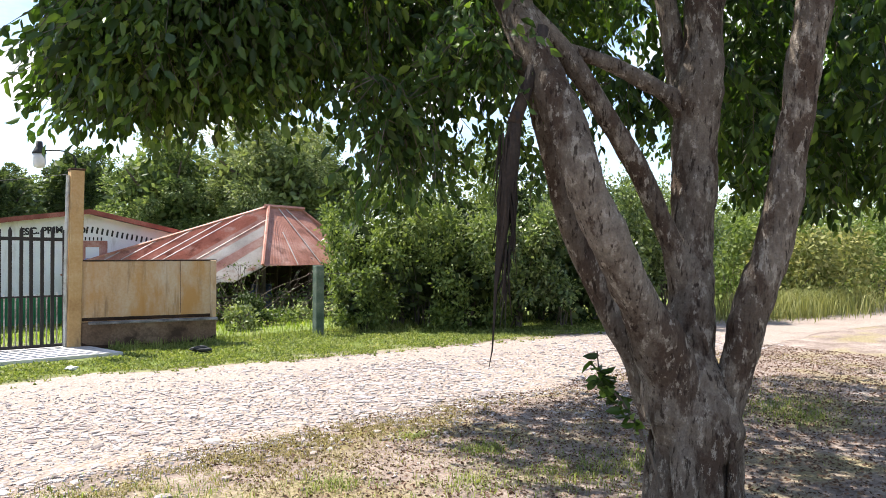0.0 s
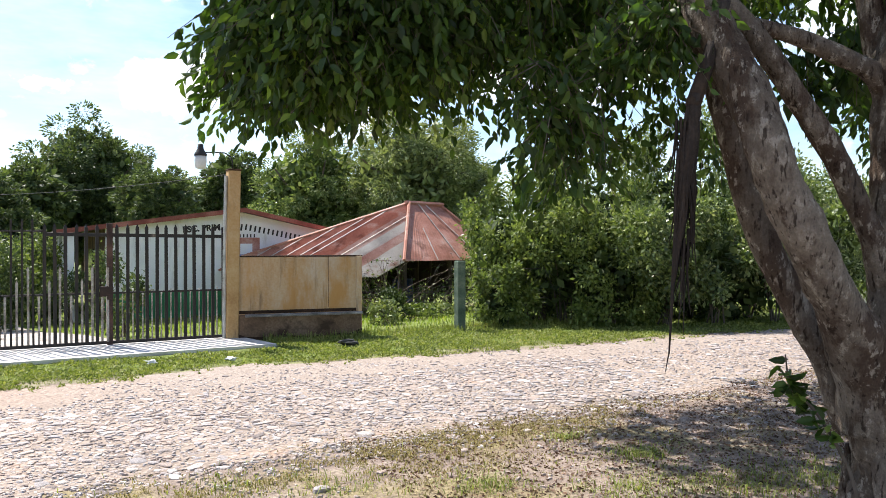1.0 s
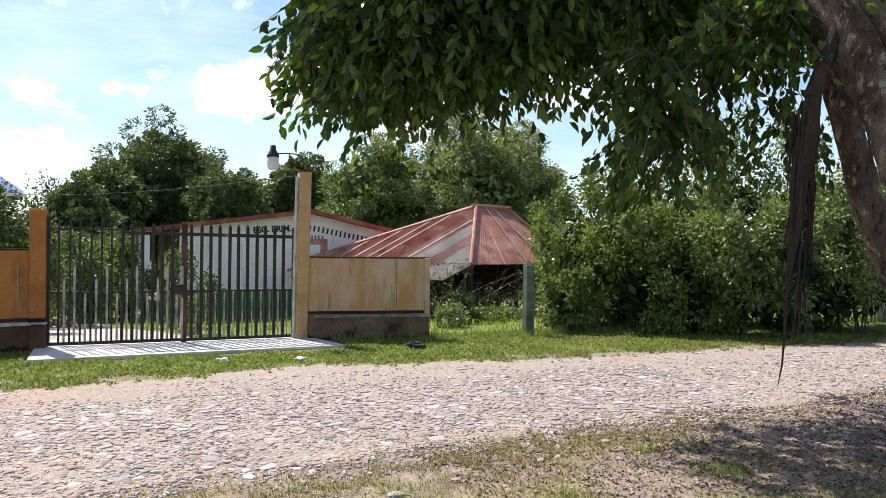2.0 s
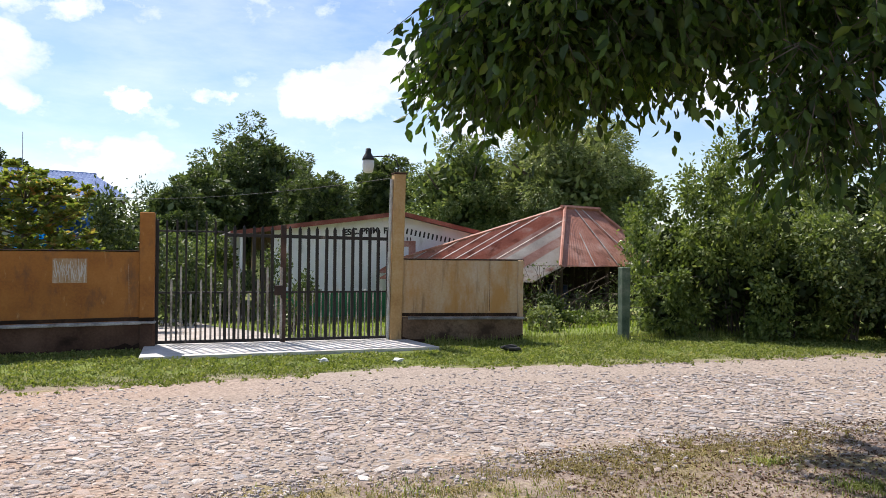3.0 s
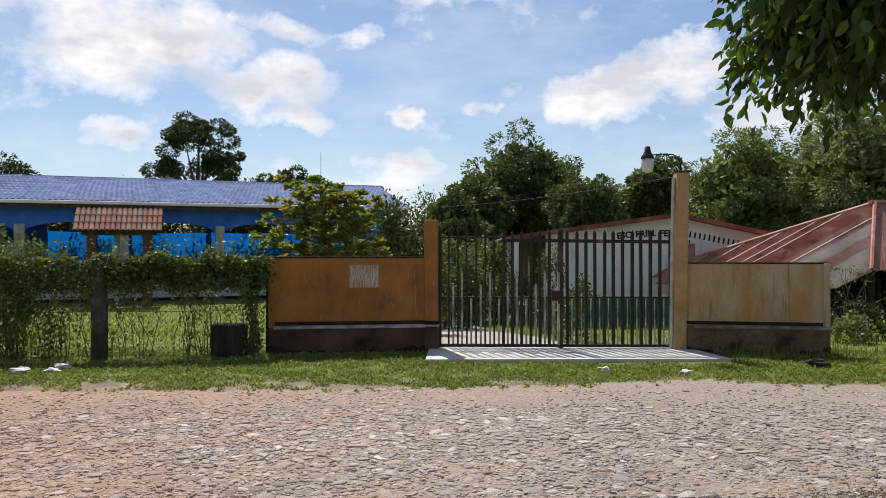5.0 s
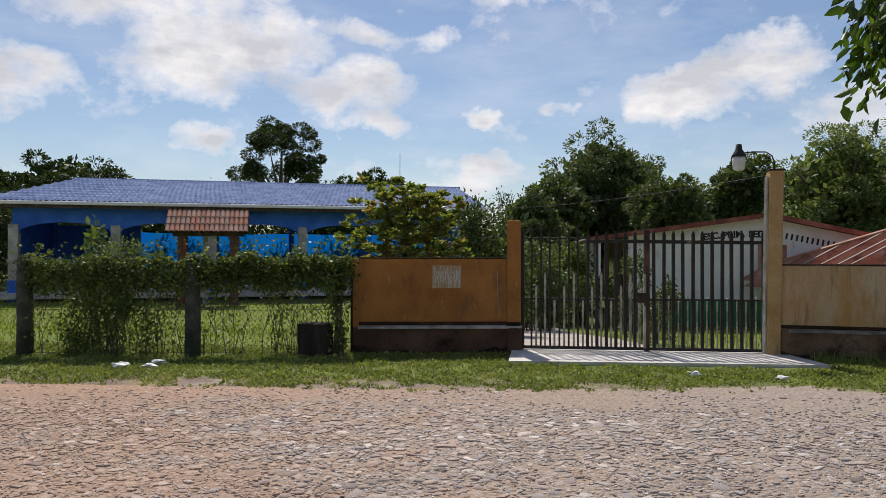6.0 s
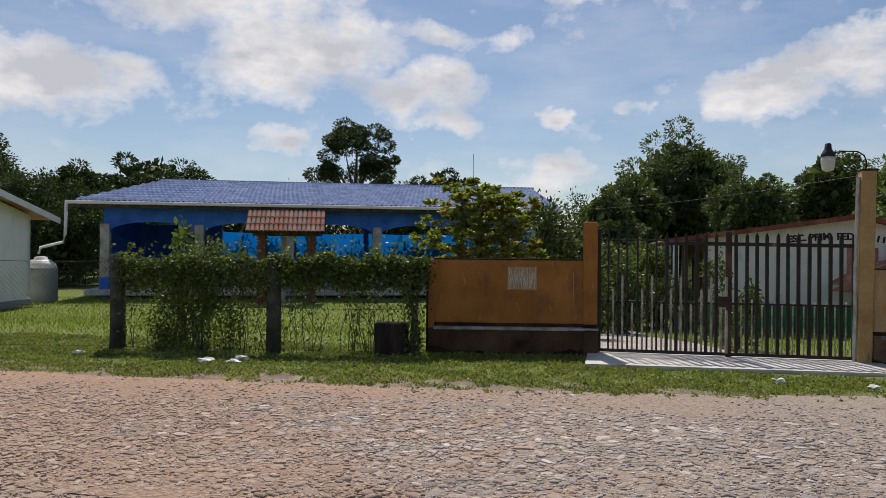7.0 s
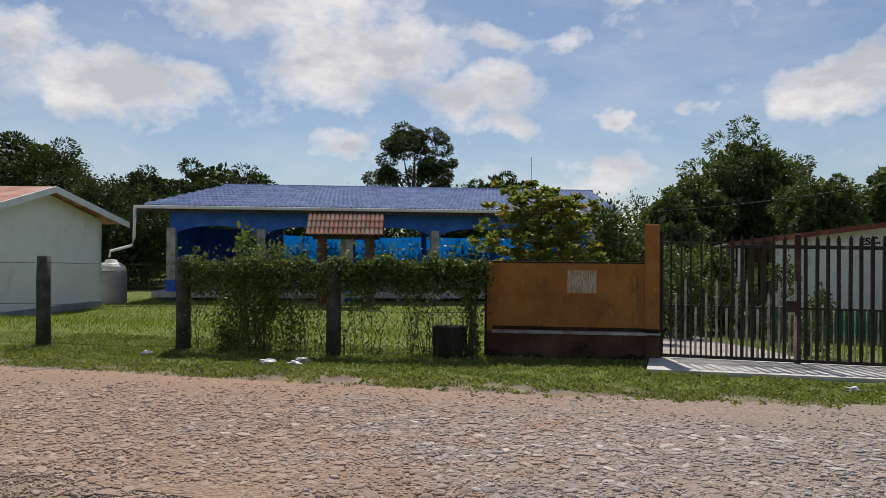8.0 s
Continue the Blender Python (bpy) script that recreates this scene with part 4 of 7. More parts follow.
# ---- school house with the painted gable ----
def school():
    y = 21.4
    t = thing("school_house", (0, y, -0.36), "white school house with green dado and low red-edged gable", "house")
    zb = 0.36
    # gable wall with its slopes
    part("gable_wall", Geo().prism([(2.3, 0, 0.0), (8.9, 0, 0.0), (8.9, 0, 1.86 + zb), (5.8, 0, 2.52 + zb), (2.3, 0, 2.05 + zb)], (0, 0.15, 0)), WHITEWASH, t)
    # porch shade is put into the colour here: plinth brown for whitewash
    part("side_wall", Geo().box((2.38, 4.1, 1.2), (0.15, 7.9, 2.4), 0.0), PLINTH_TAN, t, "whitewashed wall under the porch, its shade coloured brown")
    part("side_wall", Geo().box((8.82, 4.1, 1.1), (0.15, 7.9, 2.2), 0.0), WHITEWASH, t)
    part("back_wall", Geo().box((5.6, 8.1, 1.15), (6.3, 0.15, 2.3), 0.0), WHITEWASH, t)
    part("dado", Geo().box((5.6, -0.012, 0.36), (6.64, 0.03, 0.72), 0.004), DADO, t, "green painted dado")
    for side, pts in (("roof", [(1.15, 1.94), (5.8, 2.58)]), ("roof", [(5.8, 2.58), (9.25, 1.84)])):
        (xa, za), (xb, zb2) = pts
        part(side, Geo().prism([(xa, -0.28, za + zb), (xb, -0.28, zb2 + zb), (xb, -0.28, zb2 + zb + 0.045), (xa, -0.28, za + zb + 0.045)], (0, 8.8, 0)), ROOF_GREY, t, "weathered sheet roof")
        part("fascia", Geo().prism([(xa, -0.33, za + zb - 0.07), (xb, -0.33, zb2 + zb - 0.07), (xb, -0.33, zb2 + zb + 0.055), (xa, -0.33, za + zb + 0.055)], (0, 0.045, 0)), FASCIA_RED, t, "red painted fascia")
    for yy in (-0.1, 2.6, 5.2, 7.6):
        part("porch_post", Geo().box((1.48, yy, 1.14), (0.15, 0.15, 2.28), 0.01), WHITEWASH, t)
    part("porch_door", Geo().box((2.285, 2.0, 1.0), (0.04, 0.95, 2.0), 0.006), WOOD_DARK, t, "dark timber door")
    part("porch_window", Geo().box((2.285, 4.6, 1.35), (0.04, 1.6, 1.0), 0.006), DARK_ROOM, t, "dark window")
    # mural panel beside the pillar: plain shapes
    mural = part("mural_panel", Geo().box((5.95, -0.012, 1.62), (0.72, 0.01, 1.1), 0.0), MURAL_RED, t, "faded red painted mural panel")
    part("mural_patch", Geo().box((5.98, -0.020, 1.42), (0.48, 0.006, 0.55), 0.0), MURAL_BLUE, mural, "blue painted patch")
    part("mural_patch", Geo().box((5.93, -0.021, 1.85), (0.34, 0.006, 0.30), 0.0), WHITEWASH, mural)
    # lettering: the readable words, then plain strokes for the name
    for text, x, z, rot, size in (("ESC.", 4.22, 1.985, 6, 0.235), ("PRIM.", 4.72, 2.03, 4, 0.235), ("FED.", 5.36, 2.06, 0, 0.235)):
        cu = bpy.data.curves.new("sign_words", "FONT")
        cu.body, cu.size, cu.extrude, cu.offset = text, size, 0.004, 0.010
        tmp = bpy.data.objects.new("sign_words", cu)
        scene.collection.objects.link(tmp)
        me = bpy.data.meshes.new_from_object(tmp.evaluated_get(bpy.context.evaluated_depsgraph_get()))
        bpy.data.objects.remove(tmp)
        me.materials.clear()
        word = part("sign_word", me, BLACK, t, "black painted capital letters")
        word.matrix_basis = pose(x, -0.008, z + zb - 0.05, 90, 0, 0) @ Matrix.Rotation(radians(rot), 4, "Z")
    for k in range(15):
        x = 5.80 + k * 0.128
        stroke = Geo().box((x, -0.006, 2.10 + zb - max(0.0, x - 5.95) * 0.19), (0.048, 0.008, 0.165), lean=Matrix.Rotation(radians(11), 4, "Y"))
        part("sign_stroke", stroke, BLACK, t, "black painted stroke")
    for k in range(6):
        part("sign_stroke", Geo().box((5.66 + k * 0.10, -0.006, 1.86 + zb), (0.035, 0.008, 0.09)), BLACK, t, "black painted stroke")
    return t


school()


# ---- tin-roofed shelter ----
def sheet_roof(n, l, a, b, count, peak=None, hang=None, thick=0.012, wave=0.013):
    """Corrugated sheets between eave n-l and top a-b, or, with peak, a triangle whose sheets run parallel up to the two hips."""
    n, l, a, b = Vector(n), Vector(l), Vector(a), Vector(b)
    out = []
    nrm = (l - n).cross(a - n).normalized()
    if nrm.z < 0:
        nrm = -nrm

    def ends(s, k):
        lo = n.lerp(l, s)
        if peak is None:
            hi = a.lerp(b, s)
        else:
            hi = n.lerp(a, s / peak) if s < peak else l.lerp(a, (1 - s) / (1 - peak))
        if hang and (hi - lo).length > 0.02:
            lo = lo + (lo - hi).normalized() * hang[k % len(hang)]
        return lo, hi

    for k in range(count):
        s0, s1 = k / count, (k + 1) / count
        geo, waves = Geo(), 12
        for i in range(waves + 1):
            s = min(1.0, s0 + (s1 - s0) * i / waves)
            lo, hi = ends(s, k)
            h = nrm * (wave * (1 if i % 2 else -1) + 0.006 * (k % 2))
            for q in (lo + h, lo.lerp(hi, 0.5) + h, hi + h):
                geo.v.append(tuple(q))
        m = len(geo.v)
        geo.v += [tuple(Vector(p) - nrm * thick) for p in geo.v]
        for i in range(waves):
            for j in (0, 1):
                q = (i * 3 + j, i * 3 + j + 1, (i + 1) * 3 + j + 1, (i + 1) * 3 + j)
                geo.f += [q, tuple(p + m for p in q[::-1])]
            geo.f.append((i * 3, (i + 1) * 3, (i + 1) * 3 + m, i * 3 + m))
        out.append(geo)
    return out


def shelter():
    t = thing("garden_shelter", (0, 0, 0), "open shelter with a rusty red corrugated hip roof", "shelter")
    N, L, R, B = (8.95, 17.45, 1.18), (5.6, 21.2, 1.20), (12.8, 18.6, 1.18), (9.4, 22.2, 1.2)
    A, A2 = (10.03, 19.35, 2.76), (11.2, 19.7, 2.74)
    zinc, pale = (0, 1, 3), (2, 4)
    for k, geo in enumerate(sheet_roof(N, L, A, A, 11, peak=0.52, hang=(0.80, 0.92, 0.60, 0.14, 0.16, 0.1, 0.14, 0.1), wave=0.020)):
        part("roof_sheet", geo, TIN_BARE if k in zinc else TIN_PINK if k in pale else TIN_RED, t, "bare zinc roof sheet" if k in zinc else "red painted roof sheet")
    for k, geo in enumerate(sheet_roof(R, N, A2, A, 6, wave=0.0025)):
        part("roof_sheet", geo, TIN_RED, t, "red painted roof sheet")
    for k, geo in enumerate(sheet_roof(L, B, A, A2, 5) + sheet_roof(B, R, A2, A2, 5)):
        part("roof_sheet", geo, TIN_RED, t, "red painted roof sheet")
    part("ridge_cap", Geo().tube([Vector(A) + Vector((-0.12, 0, 0.03)), Vector(A2) + Vector((0.1, 0, 0.03))], [0.07, 0.07], 6), TIN_RED, t)
    # pale strips put the sun caught by lapped sheet edges into colour
    def glint_edge(lo, hi, across):
        side = Vector(across).normalized() * 0.013
        up = (hi - lo).cross(side).normalized()
        up = up if up.z > 0 else -up
        lo, hi = lo + up * 0.02, hi + up * 0.02
        part("roof_lath", Geo().prism([lo - side, lo + side, hi + side, hi - side], up * 0.012), TIN_BARE, t, "lapped sheet edge, its sun glint laid on as a pale strip")

    for s in (0.40, 0.58, 0.64, 0.72, 0.81, 0.90):
        lo = Vector(N).lerp(Vector(L), s)
        hi = Vector(L).lerp(Vector(A), (1 - s) / 0.48) if s > 0.52 else Vector(N).lerp(Vector(A), s / 0.52)
        glint_edge(lo, hi, Vector(L) - Vector(N))
    for s, f in ((0.30, 0.55), (0.52, 1.0), (0.74, 1.0)):
        lo, hi = Vector(N).lerp(Vector(R), s), Vector(A).lerp(Vector(A2), s - 0.25)
        glint_edge(lo, lo.lerp(hi, f), Vector(R) - Vector(N))
    for a, b in ((N, A), (R, A2), (L, A)):
        part("hip_cap", Geo().tube([Vector(a) + Vector((0, 0, 0.025)), Vector(b) + Vector((0, 0, 0.025))], [0.045, 0.05], 6), TIN_RED, t)
    for p in (N, L, R, B, (7.4, 19.2, 1.2), (10.8, 18.0, 1.2)):
        q = Vector(p).lerp(Vector((10.0, 19.4, p[2])), 0.13)
        part("post", Geo().tube([(q.x, q.y, -0.35), (q.x, q.y, q.z + 0.16)], [0.06, 0.055], 8, wobble=0.15), WOOD_DARK, t)
    for dense, a, b in ((0, N, R), (0, N, L), (1, L, B), (1, B, R)):
        a2, b2 = (Vector(p).lerp(Vector((10.0, 19.4, p[2])), 0.13) + Vector((0, 0, 0.06)) for p in (a, b))
        part("beam", Geo().tube([a2, b2], [0.05, 0.05], 6), WOOD_DARK, t)
        part("low_rail", Geo().tube([a2 - Vector((0, 0, 0.9)), b2 - Vector((0, 0, 0.9))], [0.03, 0.03], 6), WOOD_DARK, t)
        d = b2 - a2
        turn = math.atan2(d.y, d.x)
        # dark boards added along the back sides to paint the shade under the roof
        if dense:
            rb, n = random.Random(7), 30
            for k in range(n):
                q = a2 + d * ((k + 0.5) / n)
                drop = rb.uniform(0.7, 1.12)
                part("board", Geo().box((q.x, q.y, q.z - drop / 2), (d.length / n * 0.99, 0.025, drop), lean=Matrix.Rotation(turn, 4, "Z")), WOOD_DARK, t, "dark board standing in for the shade under the roof")
    return t


shelter()
for k, (x, y, r, lean_) in enumerate(((8.7, 18.6, 0.07, 0.15), (9.3, 18.3, 0.05, -0.1), (9.9, 18.7, 0.06, 0.08), (8.2, 19.3, 0.06, -0.12), (10.4, 18.9, 0.05, 0.1), (7.8, 19.9, 0.05, 0.05))):
    stump = thing("gnarled_stake", (x, y, -0.35), "gnarled dark timber stake under the tin roof", "stake", group="stakes under the roof")
    part("stem", Geo().tube([(0, 0, -0.05), (lean_, 0.03, 0.45), (lean_ * 0.3, -0.02, 0.95), (lean_ * 0.8, 0.02, 1.62)], [r * 1.2, r, r * 0.8, r * 0.7], 8, wobble=0.3, seed=k), WOOD_DARK, stump, smooth=True)


def dry_vine(at, width, height, seed):
    """A tangle of bare twigs and a few leaves climbing the shelter's posts."""
    rng = np.random.default_rng(seed)
    t = thing("dry_vine", at, "tangle of dry brown twigs climbing the shelter post", "vine", group="vines on the shelter")
    g, pos, along = Geo(), [], []
    for k in range(46):
        p = np.array((rng.normal() * width * 0.5, rng.normal() * 0.22, 0.0))
        d = np.array((rng.normal() * 0.10, rng.normal() * 0.05, 0.16))
        pts = []
        for q in range(9):
            pts.append(tuple(p))
            pos.append(p + rng.normal(size=3) * 0.05)
            along.append(rng.normal(size=3) + np.array((0, 0, -0.4)))
            d = d + rng.normal(size=3) * np.array((0.07, 0.04, 0.05))
            p = p + d * (height / 1.5)
            p[2] = min(max(p[2], 0.02), height)
        g.tube(pts, [0.012, 0.010, 0.009, 0.008, 0.007, 0.006, 0.005, 0.004, 0.003], 4, False)
    part("stem", g, WOOD_TWIG, t)
    n = len(pos)
    ln = rng.uniform(0.05, 0.10, n)
    part("leaves", leaf_mesh("leaves", np.array(pos), np.array(along), ln, ln * 0.6, simple=True, rng=rng), LEAF_VINE, t)
    return t


for k, (x, y, w_, h) in enumerate(((8.55, 17.35, 0.7, 1.45), (7.6, 18.3, 0.8, 1.25), (9.4, 17.55, 0.6, 0.75), (10.3, 17.9, 0.7, 0.6))):
    dry_vine((x, y, ground_z(x, y) - 0.02), w_, h, 400 + k)
drum = thing("plastic_drum", (9.6, 18.9, -0.26), "dark blue plastic drum inside the shelter", "drum")
part("body", Geo().lathe([(0.27, 0), (0.29, 0.04), (0.29, 0.28), (0.305, 0.30), (0.29, 0.32), (0.29, 0.58), (0.305, 0.6), (0.29, 0.62), (0.28, 0.88)], 18), BARREL, drum, smooth=True)
part("lid", Geo().lathe([(0.285, 0.88), (0.285, 0.91), (0.25, 0.92)], 18), BARREL, drum)


# ---- blue building ----
def blue_house():
    p1, heading = Vector((-20.7, 26.6, -0.35)), radians(22)
    t = thing("blue_house", p1, "long royal blue house with arched porch and violet sheet roof", "house", heading)
    L, eave, ridge, back = 19.6, 3.86, 5.05, 8.4
    # porch piers with grey middles and blue feet
    xsp = [1.0, 4.65, 8.3, 11.95, 15.6, 18.9]
    for x in xsp:
        pier = part("porch_pier", Geo().box((x, 0.95, 1.5), (0.36, 0.36, 3.0), 0.015), CEMENT, t, "grey cement pier with blue foot")
        part("pier_foot", Geo().box((x, 0.95, 0.42), (0.39, 0.39, 0.85), 0.012), BLUE_WALL, pier, "blue painted foot")
    for xa, xb in zip(xsp, xsp[1:]):
        # beam with an arched lower edge
        n, outline = 14, []
        for k in range(n + 1):
            s = k / n
            x = xa + (xb - xa) * s
            outline.append((x, 0.85, 2.55 + 0.55 * math.sqrt(max(0.0, 1 - (2 * s - 1) ** 2)) if 0.0 < s < 1.0 else 2.3))
        outline += [(xb, 0.85, eave - 0.12), (xa, 0.85, eave - 0.12)]
        part("arch", Geo().prism(outline, (0, 0.22, 0)), BLUE_WALL, t, "royal blue porch arch")
    part("porch_floor", Geo().box((L / 2, 4.2, 0.24), (L - 0.6, 7.4, 0.24), 0.02), SLAB, t, "pale concrete floor edge")
    for k, (xa, xb, za, zb) in enumerate(((4.8, 8.1, 1.1, 2.9), (8.2, 11.85, 1.1, 2.88), (11.95, 15.5, 1.1, 2.9), (15.6, 18.8, 1.1, 2.88))):
        part("tarpaulin", Geo().prism([(xa, 7.9, za), (xb, 7.95, za + 0.03), (xb, 7.9, zb), ((xa + xb) / 2, 7.93, zb - 0.05), (xa, 7.9, zb)], (0, 0.004, 0)), TARP, t, "bright blue tarpaulin hung across the back")
    part("back_wall", Geo().box((L / 2, 7.99, 0.72), (L - 1.2, 0.12, 0.85), 0.0), BLUE_WALL, t)
    part("back_wall", Geo().box((2.75, 7.96, 1.75), (4.0, 0.14, 2.9), 0.0), BLUE_WALL, t)
    part("back_beam", Geo().box((L / 2, 7.95, 3.52), (L - 0.8, 0.2, 0.30), 0.0), BLUE_WALL, t)
    for x in xsp:
        part("back_post", Geo().box((x, 7.85, 1.7), (0.25, 0.22, 3.4), 0.01), BLUE_WALL, t)
    for x in (0.75, L - 0.7):
        part("end_wall", Geo().box((x, 5.0, 1.85), (0.2, 6.0, 3.7), 0.0), BLUE_WALL, t)
    part("ceiling", Geo().box((L / 2, 4.2, eave - 0.14), (L - 0.4, 7.9, 0.05), 0.0), WOOD_DARK, t)
    # roof with moulded tile rows
    h = 1.35
    roof = Geo()
    nx_, ny_ = 196, 18
    for side in (0, 1):
        k0 = len(roof.v)
        for j in range(ny_ + 1):
            s = j / ny_
            for i in range(nx_ + 1):
                u = i / nx_
                xa, xb = (s * 2.6 if side == 0 else s * 2.6), L + 0.25 - s * 0.15
                x = xa + (xb - xa) * u
                yy = (0.0 + s * back / 2) if side == 0 else (back - s * back / 2)
                z = eave + (ridge - eave) * s + 0.06 * (i % 2) + (0.06 if j % 2 else 0.0)
                roof.v.append((x, yy, z))
        for j in range(ny_):
            for i in range(nx_):
                q = k0 + j * (nx_ + 1) + i
                roof.f.append((q, q + 1, q + nx_ + 2, q + nx_ + 1))
    roof.add([(0, 0, eave - 0.02), (2.6, back / 2, ridge - 0.02), (0, back, eave - 0.02)], [(0, 1, 2)])
    roof.add([(L + 0.25, 0, eave - 0.02), (L + 0.1, back / 2, ridge - 0.02), (L + 0.25, back, eave - 0.02)], [(0, 1, 2)])
    part("roof", roof, ROOF_BLUE, t, "violet-grey moulded sheet roof")
    part("ridge_cap", Geo().tube([(2.5, back / 2, ridge + 0.03), (L + 0.2, back / 2, ridge + 0.03)], [0.08, 0.08], 6), ROOF_BLUE, t)
    part("gutter", Geo().box((L / 2, -0.08, eave - 0.06), (L + 0.5, 0.12, 0.13), 0.02), WHITE_PAINT, t, "white gutter")
    part("fascia", Geo().box((L / 2, 0.0, eave - 0.18), (L + 0.3, 0.05, 0.14), 0.0), WOOD_DARK, t)
    part("downpipe", Geo().tube([(-0.2, -0.08, eave - 0.1), (-0.25, 0.0, eave - 1.3), (-0.35, 0.1, eave - 1.62), (-1.25, 0.3, eave - 1.85), (-1.3, 0.3, eave - 2.1)], [0.06] * 5, 8), WHITE_PAINT, t, "white downpipe", True)
    return t


blue_house()
single("antenna_mast", Geo().tube([(-6.9, 38.0, -0.4), (-6.9, 38.0, 6.5)], [0.025, 0.015], 6), CEMENT, "thin grey antenna mast behind the blue house", "antenna")


# ---- white house and water tank ----
def white_house():
    # gable end runs along u; the house stretches away to the left
    a = Vector((-17.6, 15.4, -0.35))
    u = Vector((-0.269, 0.963, 0))
    t = thing("white_house", a, "white plastered house with a low gable and red tin roof", "house", math.atan2(u.y, u.x))
    W, eave, apex, D = 8.3, 2.86, 3.86, 9.0
    part("gable_wall", Geo().prism([(0, 0, 0), (W, 0, 0), (W, 0, eave + 0.24), (W / 2, 0, apex), (0, 0, eave)], (0, 0.18, 0)), WHITE_WALL, t)
    part("side_wall", Geo().box((W - 0.09, D / 2, eave / 2 + 0.1), (0.18, D, eave + 0.2), 0.0), WHITE_WALL, t)
    part("side_wall", Geo().box((0.09, D / 2, eave / 2), (0.18, D, eave), 0.0), WHITE_WALL, t)
    part("back_wall", Geo().box((W / 2, D, eave / 2), (W, 0.18, eave), 0.0), WHITE_WALL, t)
    part("plinth", Geo().box((W / 2, -0.02, 0.12), (W + 0.03, 0.06, 0.24), 0.008), FOOT_PAINT, t, "grey-blue painted foot of the wall")
    for s in (0, 1):
        xa, xb = ((-0.75, W / 2) if s == 0 else (W / 2, W + 1.1))
        za, zb = ((eave - 0.18, apex) if s == 0 else (apex, eave + 0.12))
        part("roof", Geo().prism([(xa, -0.5, za + 0.02), (xb, -0.5, zb + 0.02), (xb, -0.5, zb + 0.09), (xa, -0.5, za + 0.09)], (0, D + 0.8, 0)), TIN_RED, t, "red tin roof")
        part("fascia", Geo().prism([(xa, -0.54, za - 0.10), (xb, -0.54, zb - 0.10), (xb, -0.54, zb + 0.10), (xa, -0.54, za + 0.10)], (0, 0.05, 0)), WHITE_PAINT, t, "white fascia board")
    return t


white_house()
tank = thing("water_tank", (-20.75, 25.0, -0.35), "grey water tank with a pale domed top", "tank")
part("body", Geo().lathe([(0.55, 0.0), (0.58, 0.05), (0.58, 1.15), (0.56, 1.25)], 22), TANK_GREY, tank, smooth=True)
part("dome", Geo().lathe([(0.56, 1.25), (0.50, 1.42), (0.34, 1.55), (0.22, 1.58), (0.22, 1.66), (0.12, 1.68)], 22), WHITE_PAINT, tank, "pale domed lid", True)


# ---- brick shrine arch with a tiled roof ----
def arch_house():
    t = thing("brick_gateway", (-12.12, 27.5, -0.42), "brick porch gateway with a clay tile roof", "gateway", radians(19))
    t.matrix_world = t.matrix_world @ Matrix.Diagonal((1.27, 1.35, 1.135, 1.0))
    bm_ = Geo().box((0, 0, 0), (0.110, 0.16, 0.046), 0.004).mesh("brick")
    for sx in (-0.72, 0.72):
        pier = part("pier", Geo().box((sx, 0, 1.17), (0.22, 0.42, 2.3)), BRICK, t)
        for row in range(38):
            for k in range(2):
                for face in (-1, 1):
                    b = part("brick", bm_, BRICK, pier)
                    b.location = (sx + (k - 0.5) * 0.127 + (0.02 if row % 2 else -0.02), face * 0.14, 0.35 + row * 0.0535)
                    b.scale = (1.0, 1.0, 1.0)
    part("lintel", Geo().box((0, 0, 2.36), (1.95, 0.46, 0.14), 0.01), WOOD_DARK, t)
    part("inner_post", Geo().box((-0.12, 0.3, 1.2), (0.14, 0.14, 2.36), 0.01), CEMENT, t)
    tile = Geo()
    for i in range(7):
        w_ = math.pi * i / 6
        for y in (0, 0.30):
            tile.v.append((0.062 * math.cos(w_) * (1 - 0.1 * (y > 0)), y, 0.055 * math.sin(w_)))
    tile.v += [(x * 0.8, y, z * 0.75) for x, y, z in tile.v]
    for i in range(6):
        q = (2 * i, 2 * i + 1, 2 * i + 3, 2 * i + 2)
        tile.f += [q[::-1], tuple(p + 14 for p in q)]
        tile.f.append((2 * i, 2 * i + 2, 2 * i + 16, 2 * i + 14))
    tm = tile.mesh("tile", True)
    roof = part("roof_deck", Geo().prism([(-1.1, -0.62, 2.42), (-1.1, 0.0, 3.10), (-1.1, 0.62, 2.42)], (2.2, 0, 0)), WOOD_DARK, t)
    for side in (-1, 1):
        for row in range(3):
            for k in range(17):
                p = part("tile", tm, TILE, roof)
                s = (row + 0.02) / 3
                p.matrix_basis = pose(-1.06 + k * 0.1325, side * (0.69 - 0.64 * s), 2.40 + 0.70 * s + 0.012, 0, 0, 0 if side < 0 else 180) @ pose(0, 0, 0, 47)
    return t


arch_house()


